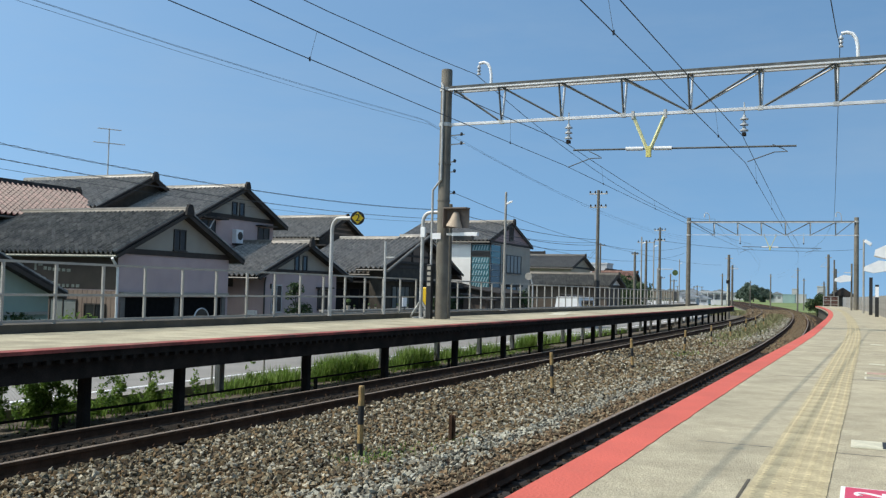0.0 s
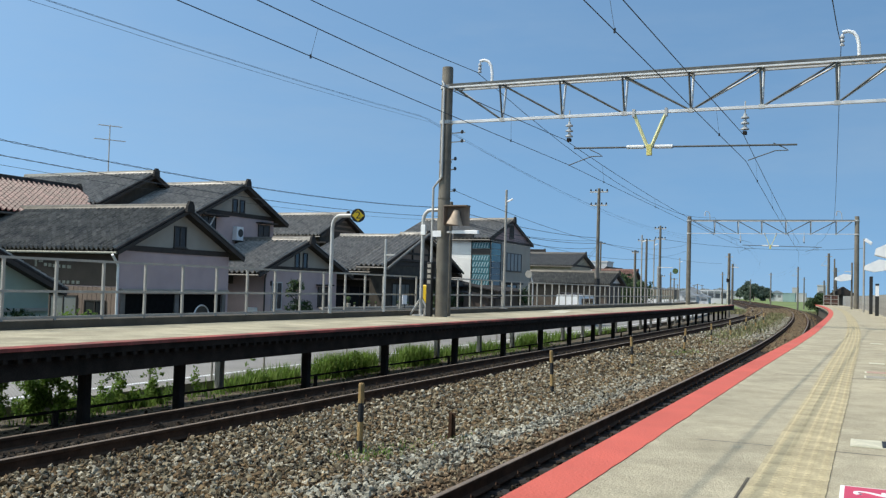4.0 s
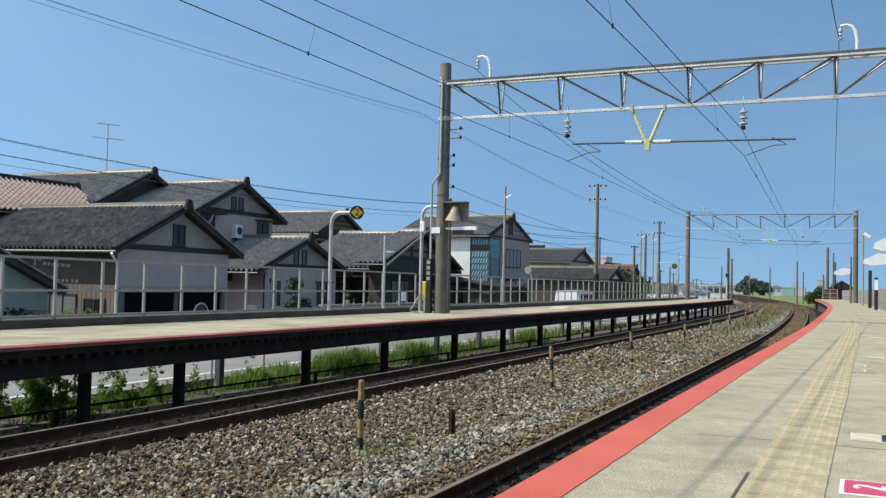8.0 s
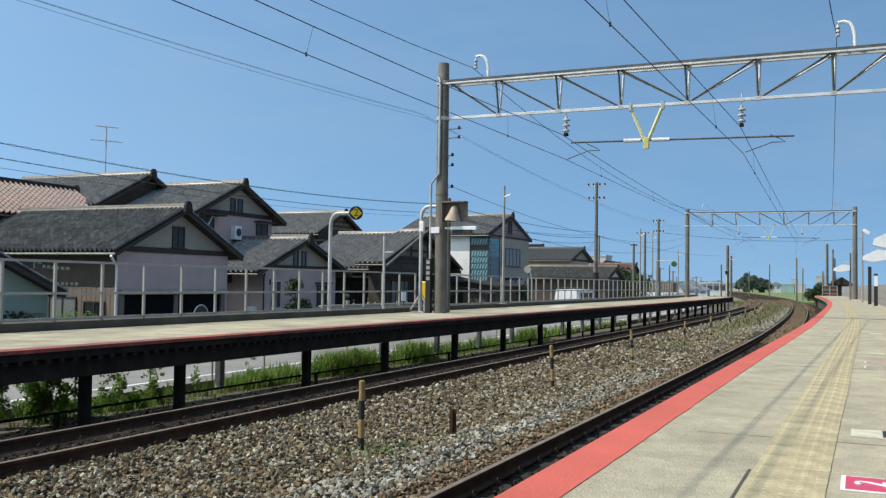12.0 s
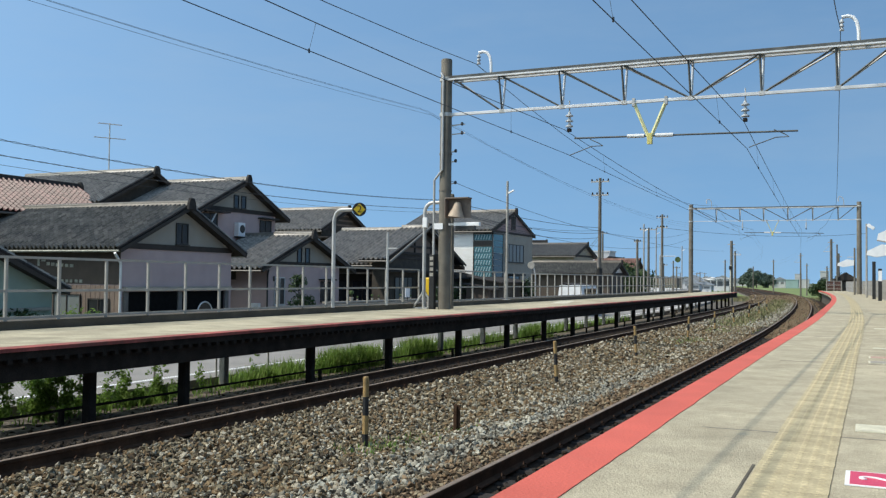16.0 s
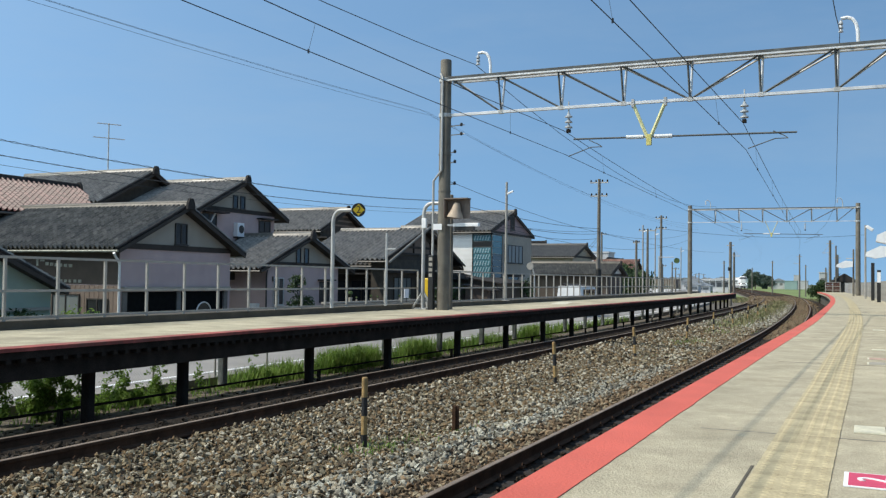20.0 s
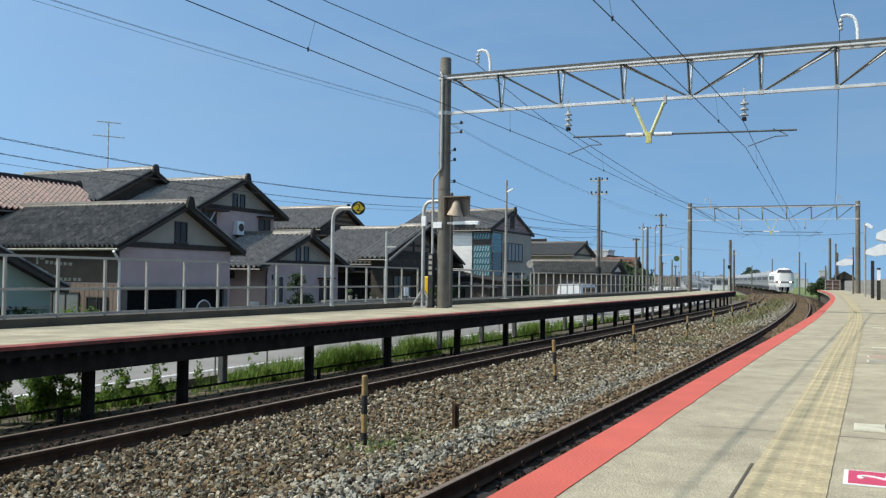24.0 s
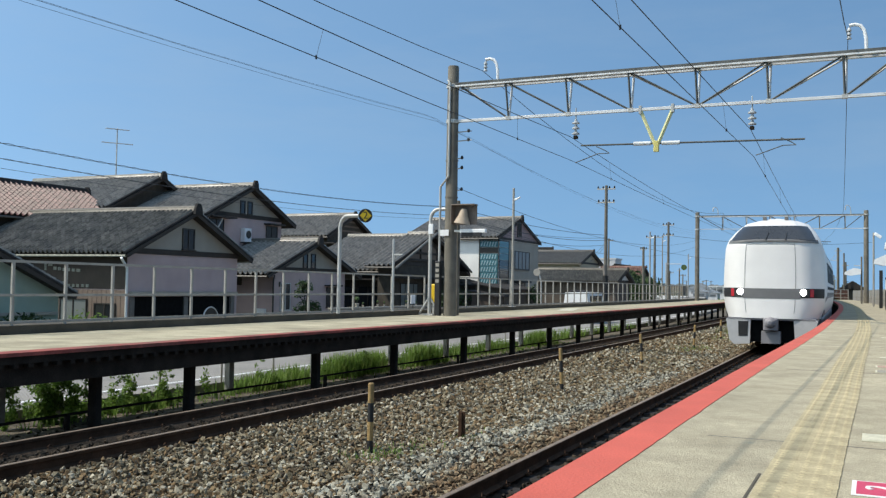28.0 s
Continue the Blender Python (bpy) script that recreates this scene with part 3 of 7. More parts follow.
# ---- near platform ----
S_PLAT = span(-14, 30, 4) + span(33, 108, 3)
structure("platform_wall", Mesh().sweep([(-1.0, -0.6), (-1.0, 0.74), (1.25, 0.74), (1.25, -0.6)], S_PLAT), "kerb", "dark concrete wall below the near platform", "wall")
structure("near_platform", Mesh().sweep([(-1.27, 0.74), (-1.27, PLAT - 0.015), (-1.255, PLAT), (1.35, PLAT), (1.35, 0.74)], S_PLAT), "platform", "weathered tan concrete station platform", "platform")
band = Mesh()
rag = random.Random(3)
S_BAND = span(-14, 1, 3) + span(1.15, 30, 0.15) + span(30.5, 108, 0.5)
v, f, drift = [], [], 0.0
for q in S_BAND:
    drift = 0.8 * drift + rag.uniform(-0.0025, 0.0025)
    inner = -1.06 + drift + rag.uniform(-0.002, 0.002)
    v += [at(q, n, z) for n, z in ((-1.29, PLAT - 0.07), (-1.29, PLAT - 0.006), (-1.28, PLAT + 0.005), (inner, PLAT + 0.004), (inner, PLAT + 0.001), (-1.26, PLAT + 0.001), (-1.275, PLAT - 0.07))]
for i in range(len(S_BAND) - 1):
    f += [(i * 7 + j, i * 7 + (j + 1) % 7, i * 7 + 7 + (j + 1) % 7, i * 7 + 7 + j) for j in range(7)]
structure("red_edge_band", band.add(v, f), "red", "faded red painted platform edge band with a ragged edge", "edge marking")

# ---- far platform on columns ----
S_OPP = span(-8, 30, 4) + span(33, 88, 3)
far = thing("far_platform", Matrix(), "raised platform deck on dark columns with red edge", "platform", "", "structure")
part("deck", Mesh().sweep([(-9.44, OPP - 0.13), (-9.44, OPP - 0.012), (-9.43, OPP), (-13.1, OPP), (-13.1, OPP - 0.13)], S_OPP), "platform_far", far, "sunlit tan concrete deck")
part("edge_band", Mesh().sweep([(-9.40, OPP - 0.045), (-9.40, OPP + 0.002), (-9.43, OPP + 0.006), (-9.66, OPP + 0.006), (-9.66, OPP + 0.001), (-9.445, OPP + 0.001), (-9.445, OPP - 0.045)], S_OPP), "red_far", far, "red painted edge band")
part("front_beam", Mesh().sweep([(-9.52, OPP - 0.42), (-9.52, OPP - 0.13), (-9.62, OPP - 0.13), (-9.62, OPP - 0.37), (-9.74, OPP - 0.40), (-9.74, OPP - 0.42)], S_OPP), "steel_dark", far, "dark weathered edge beam")
# dark strip laid over the deck edge to deepen the shade below the band
part("fascia", Mesh().sweep([(-9.43, OPP - 0.14), (-9.43, OPP - 0.046), (-9.448, OPP - 0.046), (-9.448, OPP - 0.14)], S_OPP), "steel_dark", far, "dark strip deepening the shade on the deck edge")
part("rear_beam", Mesh().sweep([(-12.3, OPP - 0.42), (-12.3, OPP - 0.13), (-12.45, OPP - 0.13), (-12.45, OPP - 0.42)], S_OPP), "steel_dark", far)
part("kerb", Mesh().sweep([(-12.5, OPP), (-12.5, OPP + 0.14), (-13.05, OPP + 0.14), (-13.05, OPP)], S_OPP), "kerb", far, "dark concrete kerb below the railing")
bracket_mesh = Mesh().box(-0.08, 0.02, -0.035, 0.035, -0.06, 0.0).done("bracket")
for i in range(280):
    part("bracket", bracket_mesh, "steel_dark", far, m=base(5 + i * 0.22, -9.44, OPP - 0.13))
col_mesh = Mesh().box(-0.075, 0.075, -0.075, 0.075, -1.12, 0.0, cut=0.02).done("column")
thin_col = Mesh().box(-0.07, 0.07, -0.08, 0.08, -1.0, 0.0, cut=0.01).done("rear_column")
foot_mesh = Mesh().box(-0.30, 0.30, -0.36, 0.36, -1.60, -1.17, cut=0.07).done("footing")
for s in [2.8, 6.3, 9.88, 11.87, 15.6, 18.9, 22.9, 26.6] + [30.2 + 3.45 * k for k in range(17)]:
    part("column", col_mesh, "steel_dark", far, m=base(s, -9.95, OPP - 0.40))
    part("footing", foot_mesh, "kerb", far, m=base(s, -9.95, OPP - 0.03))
    part("rear_column", thin_col, "galv_fence", far, m=base(s + 0.4, -12.35, OPP - 0.40))
    part("cross_beam", Mesh().box(-2.5, 0.1, -0.06, 0.06, -0.15, 0.0), "steel_dark", far, m=base(s, -9.9, OPP - 0.27))
part("end_wall", Mesh().box(-3.7, 0, -0.1, 0.1, -0.5, 0.0), "edge_concrete", far, m=base(88, -9.42, OPP - 0.001))


# ---- lineside portals ----
def portal(s, left, right, foot_l, foot_r, label, slim=1.0):
    """Two round concrete poles and a triangular lattice beam, with its fittings."""
    p = thing("overhead_line_portal", base(s, 0), label, "gantry", "overhead line portals")
    top = 8.36 if slim > 0.9 else 8.08
    for n, z in ((left, foot_l), (right, foot_r)):
        part("pole", Mesh().lathe([(0.19, z - 0.02), (0.19, z + 0.5), (0.165, top - 0.03), (0.15, top)], 16, Matrix.Translation((n, 0, 0))), "concrete_pole", p, "weathered round concrete pole", True)
        for z2 in (7.74, 6.68):
            part("collar", Mesh().lathe([(0.185, z2 - 0.06), (0.20, z2 - 0.05), (0.20, z2 + 0.05), (0.185, z2 + 0.06)], 14, Matrix.Translation((n, 0, 0))), "galv", p)
        for z2 in (2.2, 5.5) if slim > 0.9 else ():
            part("strap", Mesh().lathe([(0.188, z2 - 0.02), (0.193, z2 - 0.02), (0.193, z2 + 0.02), (0.188, z2 + 0.02)], 14, Matrix.Translation((n, 0, 0))), "concrete_pole", p)
        for z2 in (3.3, 4.4):
            part("strap", Mesh().lathe([(0.188, z2 - 0.02), (0.193, z2 - 0.02), (0.193, z2 + 0.02), (0.188, z2 + 0.02)], 14, Matrix.Translation((n, 0, 0))), "concrete_pole", p)
    a, b = left + 0.17, right - 0.17
    for d in (-0.2, 0.2):
        # angle chords: an upright web over a bright lower flange
        part("top_chord", Mesh().box(a, b, d - 0.045, d + 0.045, 7.72, 7.80, cut=0.006), "galv_dark", p, "dull steel angle chord")
        part("chord_flange", Mesh().box(a, b, d - 0.055, d + 0.055, 7.675, 7.718), "galv_light", p, "bright galvanised flange")
    part("bottom_chord", Mesh().box(a, b, -0.05 * slim, 0.05 * slim, 6.72 - 0.075 * slim, 6.72, cut=0.004), "galv_light", p, "bright galvanised angle chord")
    ns = [left + 0.3] + [-9.74, -7.92, -6.13, -4.33, -2.52, -0.70]
    k = (right - left) / 12.5
    ns = [left + 0.3 + (x - ns[0]) * k for x in ns] + [right - 0.3]
    for i, n in enumerate(ns):
        if 0 < i < 7:
            part("upright", Mesh().tube([(n - 0.03, -0.2, 7.70), (n, 0, 6.68)], 0.03, 4), "galv_dark", p)
            part("upright", Mesh().tube([(n + 0.03, 0.2, 7.70), (n + 0.02, 0, 6.68)], 0.035, 4), "galv_light", p)
            part("tie", Mesh().box(n - 0.04, n + 0.04, -0.2, 0.2, 7.70, 7.75), "galv_dark", p)
            part("gusset", Mesh().box(n - 0.07, n + 0.07, -0.055 * slim, 0.055 * slim, 6.63, 6.74), "galv", p)
        if i < 7:
            u, v = (ns[i], ns[i + 1]) if i < 4 else (ns[i + 1], ns[i])
            part("diagonal", Mesh().tube([(u, -0.2, 7.70), (v, 0, 6.68)], 0.026, 4), "galv_dark", p)
            part("diagonal", Mesh().tube([(u, 0.2, 7.70), (v, 0, 6.68)], 0.026, 4), "galv", p)
    for n in (TRACK_B + 0.15, TRACK_A - 0.14):
        part("hanger", Mesh().tube([(n, 0, 6.85), (n, 0, 6.48)], 0.018, 6), "galv", p)
        ins = Mesh()
        for j in range(3):
            ins.lathe([(0.03, 6.42 - j * 0.15), (0.11 * slim, 6.40 - j * 0.15), (0.105 * slim, 6.43 - j * 0.15), (0.05, 6.46 - j * 0.15), (0.035, 6.52 - j * 0.15)], 14, Matrix.Translation((n, 0, 0)))
        part("insulator", ins, "porcelain_grey", p, "ribbed porcelain insulator", True)
        part("clamp", Mesh().box(n - 0.05, n + 0.05, -0.08, 0.08, 5.97, 6.06, cut=0.01), "steel_dark", p)
    for sgn, n in ((-1, -5.87), (1, -4.99)):
        part("v_bracket_arm", Mesh().tube([(n, 0, 6.66), (-5.43 + sgn * 0.03, 0, 5.68)], 0.05 * slim, 6), "pale_yellow", p, "yellow painted bracket arm")
        part("bracket_clip", Mesh().box(n - 0.035, n + 0.035, -0.07, 0.07, 6.56, 6.78), "galv", p)
    part("bracket_tail", Mesh().box(-5.50, -5.36, -0.05, 0.05, 5.50, 5.80, cut=0.01), "yellow", p)
    part("registration_tube", Mesh().tube([(-7.55, 0, 5.77), (-1.65, 0, 5.66)], 0.025, 8), "galv_dark", p)
    for n0, n1 in ((-6.05, -5.58), (-5.28, -4.80)):
        part("tube_insulator", Mesh().tube([(n0, 0, 5.775 - (n0 + 7.5) * 0.0186), (n1, 0, 5.775 - (n1 + 7.5) * 0.0186)], 0.055, 10), "insulator", p)
    for n, w in ((-6.85, TRACK_B + 0.15), (-1.98, TRACK_A - 0.05)):
        part("steady_arm", Mesh().tube([(n - 0.25, 0, 5.72), (n, 0, 5.60), (n + 0.12, 0, 5.52), (n - 0.2, 0, 5.52), (w, 0, 5.29)], 0.014, 6), "galv_dark", p)
    for n, q in ((-10.09, -1), (-0.22, -1)):
        pts = [(n, 0, 7.78), (n - 0.01, 0, 8.12), (n - 0.05, 0, 8.32), (n - 0.14, 0, 8.45), (n - 0.26, 0, 8.49), (n - 0.40, 0, 8.47)]
        part("hook_arm", Mesh().tube(pts, 0.045 * slim, 8), "white" if slim > 0.9 else "galv", p, "pale painted hook arm", True)
        hi = Mesh()
        for j in range(3):
            hi.lathe([(0.025, 8.42 - j * 0.10), (0.06, 8.41 - j * 0.10), (0.055, 8.44 - j * 0.10), (0.025, 8.50 - j * 0.10)], 12, Matrix.Translation((n + q * 0.40, 0, -0.08)))
        part("hook_insulator", hi, "porcelain_grey", p)
    return p


PORTALS = [(-27.0, -11.5, 0.95), (25.2, -11.53, 0.95), (78.0, -11.72, 0.85), (112.0, -12.0, 0.7), (146.0, -12.0, 0.7), (180.0, -11.5, 0.8)]
for s, l, r in PORTALS[1:3]:
    portal(s, l, r, OPP if s < 77 else GROUND, PLAT, "galvanised lattice gantry on round concrete poles over both tracks", 1.0 if s < 77 else 0.6)


# ---- wires ----
def wire(name, label, rows, r=0.010):
    """One conductor hung from support to support; rows: station, distance, height, sag of the stretch that follows."""
    pts = []
    for (s0, n0, z0, sag), (s1, n1, z1, _) in zip(rows, rows[1:]):
        for i in range(12):
            t = i / 12
            a = at(s0, n0).lerp(at(s1, n1), t)
            pts.append(Vector((a.x, a.y, z0 + (z1 - z0) * t - sag * 4 * t * (1 - t))))
    a = at(rows[-1][0], rows[-1][1])
    pts.append(Vector((a.x, a.y, rows[-1][2])))
    return tagged(part(name, Mesh().tube(pts, r, 5), "wire", None, label), "", "wire", "overhead wires")


def contact_line(carry_rows, con_rows):
    """Contact wire with its droppers under the carrying wire; rows: station, distance, height, sag."""
    c = thing("contact_line", Matrix(), "dark contact wire hung by thin droppers", "overhead line", "overhead wires")
    lines = []
    for rows in (carry_rows, con_rows):
        pts = []
        for (s0, n0, z0, sag), (s1, n1, z1, _) in zip(rows, rows[1:]):
            a, b = at(s0, n0), at(s1, n1)
            for i in range(24):
                t = i / 24
                q = a.lerp(b, t)
                pts.append(Vector((q.x, q.y, z0 + (z1 - z0) * t - sag * 4 * t * (1 - t))))
        pts.append(b + Vector((0, 0, rows[-1][2])))
        lines.append(pts)
    carry, con = lines
    for i in range(2, 48, 4):
        dr = part("dropper", Mesh().tube([carry[i], con[i]], 0.003, 4), "wire", c)
        part("dropper_clip", Mesh().box(-0.012, 0.012, -0.025, 0.025, -0.03, 0.03, Matrix.Translation(con[i])), "wire", dr)
    near = 2 * 24 + 1
    part("carrying_wire", Mesh().tube(carry[:near], 0.009, 5), "wire", c)
    part("contact_wire", Mesh().tube(con[:near], 0.008, 5), "wire", c)
    part("far_carrying_wire", Mesh().tube(carry[near - 1:], 0.004, 4), "wire", c)
    part("far_contact_wire", Mesh().tube(con[near - 1:], 0.004, 4), "wire", c)


FAR_STOPS = (112.0, 146.0, 180.0)
contact_line([(-27, -7.77, 6.31, 0.51), (25.2, -7.744, 6.03, 0.50), (78, -7.45, 6.0, 0.3)] + [(q, -7.7, 6.0, 0.3) for q in FAR_STOPS],
             [(-27, -8.45, 5.22, 0.02), (25.2, -7.673, 5.335, 0.05), (78, -7.45, 5.3, 0.05)] + [(q, -7.7, 5.3, 0.05) for q in FAR_STOPS])
contact_line([(-27, -4.19, 6.01, 0.04), (25.2, -2.955, 5.963, 0.12), (78, -2.93, 5.93, 0.3)] + [(q, -2.8, 5.95, 0.3) for q in FAR_STOPS],
             [(-27, -3.95, 5.33, 0.01), (25.2, -2.884, 5.262, 0.03), (78, -2.98, 5.24, 0.05)] + [(q, -2.8, 5.25, 0.05) for q in FAR_STOPS])
wire("feeder_wire", "dark feeder wire hung along the gantries", [(-27, -8.99, 8.42, 1.22), (25.2, -10.488, 8.15, 1.3), (78, -10.3, 8.0, 0.4), (112, -10.4, 8.0, 0.4), (146, -10.4, 8.0, 0)])
wire("feeder_wire", "dark feeder wire hung along the gantries", [(-27, -0.28, 8.17, 2.6), (25.2, -0.647, 8.18, 1.2), (78, -0.75, 7.9, 0.4), (112, -0.9, 7.9, 0.4), (146, -0.9, 7.9, 0)])
track(TRACK_A, 0.566, "single-gauge track with rusty rails and dark sleepers")
track(-8.02, 0.566, "single-gauge track with rusty rails beside the raised platform", 0.03)


# ---- railing of the far platform ----
def railing(s0, s1, step, n, z, height, label, thick=0.025):
    f = thing("railing", Matrix(), label, "railing")
    post = Mesh().box(-thick, thick, -thick, thick, 0, height, cut=0.006).done("post")
    for s in span(s0, s1, step):
        part("post", post, "galv_fence", f, m=base(s, n, z))
    for k, h in enumerate((height, height * 0.47, 0.05)):
        part("rail_bar", Mesh().sweep([(n - 0.02, z + h - 0.021), (n + 0.02, z + h - 0.021), (n + 0.02, z + h + 0.021), (n - 0.02, z + h + 0.021)], span(s0, s1, 3)), "galv_fence", f)
    return f


railing(10.68 - 1.085 * 12, 10.68 + 1.085 * 14, 1.085, -12.6, OPP + 0.14, 1.04, "grey galvanised steel railing along the far platform")
railing(10.68 + 1.085 * 15, 10.68 + 1.085 * 56, 1.085, -12.6, OPP + 0.14, 1.04, "grey galvanised steel railing along the far platform")
railing(72.5, 96.0, 0.9, -13.3, OPP - 0.75, 1.0, "thin pale steel railing of the platform ramp", 0.014)


# ---- houses across the street ----
def tiled_slope(length, run, pitch=0.235, course=0.25, lip_step=0.012):
    """Pan tiles: rolls side by side along x, courses stepping down along y, in the plane z = 0."""
    me = Mesh()
    nx, ny = max(2, round(length / pitch)), max(2, round(run / course))
    wave = [(0.0, 0.050), (0.15, 0.012), (0.30, 0.0), (0.44, 0.025), (0.57, 0.09), (0.68, 0.145), (0.79, 0.145), (0.90, 0.095), (0.995, 0.052)]
    for r in range(ny):
        y0, y1 = run * r / ny - 0.03, run * (r + 1) / ny
        for c in range(nx):
            # every tile is a piece of its own: pan, roll and front lip
            top = [(length * (c + a) / nx, y0, h + 0.004) for a, h in wave]
            low = [(x, y1, z + lip_step) for x, _, z in top]
            lip = [(x, y1, z - 0.01) for x, _, z in top]
            k = len(top)
            me.add(top + low + lip, [(i, i + 1, k + i + 1, k + i) for i in range(k - 1)] + [(k + i, k + i + 1, 2 * k + i + 1, 2 * k + i) for i in range(k - 1)])
    return me


def window(parent, x, z, w, h, frame="frame", pane="pane", mullions=1, m=None, depth=0.05):
    """A framed window on the wall y = 0 (front towards -y)."""
    mm = m if m is not None else Matrix()
    t = 0.05
    a, b, c, d = x - w / 2, x + w / 2, z, z + h
    ring = [(a - t, c - t), (b + t, c - t), (b + t, d + t), (a - t, d + t), (a, c), (b, c), (b, d), (a, d)]
    v = [(p, y, q) for y in (-depth, 0.0) for p, q in ring]
    fs = []
    for k in range(4):
        m2 = (k + 1) % 4
        fs += [(k, m2, 4 + m2, 4 + k), (8 + k, 12 + k, 12 + m2, 8 + m2), (k, 8 + k, 8 + m2, m2), (4 + k, 4 + m2, 12 + m2, 12 + k)]
    wf = part("window", Mesh().add(v, fs, mm), frame, parent)
    for i in range(mullions):
        cx = x - w / 2 + w * (i + 1) / (mullions + 1)
        part("mullion", Mesh().box(cx - 0.025, cx + 0.025, -depth + 0.004, 0.0, z, z + h, mm), frame, wf)
    part("pane", Mesh().box(x - w / 2, x + w / 2, -0.02, -0.006, z, z + h, mm), pane, wf)
    part("sill", Mesh().box(x - w / 2 - 0.09, x + w / 2 + 0.09, -depth - 0.05, 0, z - t - 0.04, z - t, mm), frame, wf)
    return wf


def house(s, n, w, d, eave, ridge, over, wall, roof, label, gable="greywall", turn=0.0, side=None, band=True, verge=0.45, gutter="gutter"):
    """A house with a tiled gable roof. Its front gable stands on the line n, x runs along the line, y away from it; heights above the ground."""
    ridge -= 0.2
    h = thing("house", plain(s, n, GROUND) @ Matrix.Rotation(radians(90 + turn), 4, "Z"), label, "house", "houses along the street")
    rise = (ridge - eave) / (w / 2)
    part("wall", Mesh().prism([(-w / 2, 0), (w / 2, 0), (w / 2, eave), (-w / 2, eave)], 0, d), wall, h)
    part("gable", Mesh().prism([(-w / 2, eave), (w / 2, eave), (0, ridge - 0.02)], 0.0, d), gable, h, "triangular gable end")
    if band:
        part("gable_band", Mesh().box(-w / 2 - 0.02, w / 2 + 0.02, -0.05, 0.0, eave - 0.12, eave + 0.10), "timber", h, "dark timber band")
    low = eave - over * rise
    half = w / 2 + over
    run = math.hypot(half, ridge - low)
    ang = math.atan2(ridge - low, half)
    length = d + 2 * verge
    tiles = tiled_slope(length, run, 0.24 if roof == "tile_dark" else 0.31, 0.25, 0.026 if roof in ("tile_dark", "tile_red") else 0.022)
    me = tiles.done("roof_tiles", True)
    for sgn in (-1, 1):
        # slope axes: x along the ridge, y down the slope, z out of it
        ax = Vector((0, 1, 0)) if sgn < 0 else Vector((0, -1, 0))
        ay = Vector((sgn * math.cos(ang), 0, -math.sin(ang)))
        az = ax.cross(ay)
        if az.z < 0:
            ax, az = -ax, -az
        o = Vector((0, -verge if ax.y > 0 else d + verge, ridge + 0.10))
        m = Matrix(((ax.x, ay.x, az.x, o.x), (ax.y, ay.y, az.y, o.y), (ax.z, ay.z, az.z, o.z), (0, 0, 0, 1)))
        slope = part("roof_slope", Mesh().box(0, length, 0.0, run - 0.03, -0.10, -0.012, m), "timber", h, "dark timber eaves under the tiles")
        tagged(part("roof_tiles", me, roof, slope, m=m), "", "", "", "stuff")
        part("barge_board", Mesh().box(-0.03, 0.03, 0.05, run, -0.16, -0.02, m) if ax.y > 0 else Mesh().box(length - 0.03, length + 0.03, 0.05, run, -0.16, -0.02, m), "timber", h)
        part("verge_tiles", Mesh().tube([m @ Vector((0.05 if ax.y > 0 else length - 0.05, b, 0.05)) for b in (0.0, run * 0.5, run + 0.02)], 0.06, 8), "tile_dull" if roof != "tile_red" else roof, h, "rolled verge tiles", True)
        gx = sgn * (half - 0.02)
        part("gutter", Mesh().tube([(gx, -verge + 0.05, low + 0.02), (gx, d + verge - 0.05, low + 0.02)], 0.05, 6), gutter, h, "rain gutter")
    rz = ridge + 0.10
    part("ridge_cap", Mesh().box(-0.13, 0.13, -verge, d + verge, rz - 0.05, rz + 0.16, cut=0.02).tube([(0, -verge - 0.02, rz + 0.18), (0, d + verge, rz + 0.18)], 0.09, 8), "ridge" if roof == "tile" else "tile_dull" if roof == "tile_red" else roof, h, "stacked ridge tiles", True)
    part("ridge_end_ornament", Mesh().prism([(-0.24, rz - 0.12), (0.24, rz - 0.12), (0.20, rz + 0.16), (0.10, rz + 0.34), (-0.10, rz + 0.34), (-0.20, rz + 0.16)], -verge - 0.14, -verge - 0.02), "tile_dull", h)
    return h


def side_frame(w, left=True):
    """Pose that carries a window's wall onto the house's side towards the line's start."""
    return Matrix.Translation((-w / 2, 0, 0)) @ Matrix.Rotation(radians(-90), 4, "Z")


# lavender house with garage
h1 = house(30.65, -26.0, 6.8, 9.5, 3.42, 5.25, 0.55, "lavender", "tile_dark", "single-storey lavender house with dark tiled gable roof and garage", gutter="letter")
window(h1, 0.05, 3.62, 0.66, 0.78, mullions=1, pane="pane_dark")
# no room behind: the garage's inner shade is a flat black sheet
gar = part("garage_opening", Mesh().box(-3.0, 2.9, -0.012, 0.0, 0.0, 1.62), "void", h1, "flat black sheet painting the dark inside of the open garage")
part("garage_lintel", Mesh().box(-3.3, 3.2, -0.22, 0.0, 1.66, 1.82), "greywall", h1, "pale garage lintel")
for x in (-3.15, -0.05, 3.05):
    part("garage_post", Mesh().box(x - 0.12, x + 0.12, -0.07, 0.0, 0.0, 1.62), "edge_concrete", h1)
s1 = side_frame(6.8)
part("side_panel", Mesh().box(-9.4, -0.02, -0.015, 0.0, 1.9, 3.35, s1), "brownwall", h1, "dark upper side wall with white script letters")
for k in range(22):
    x = -5.4 + k * 0.245
    part("siding_board", Mesh().box(x, x + 0.235, -0.03, 0.0, 0.0, 1.86, s1, cut=0.008), "beige", h1)
window(h1, -2.7, 0.45, 1.35, 1.0, frame="frame", pane="pane_pale", mullions=1, m=s1 @ Matrix.Translation((0, -0.03, 0)))
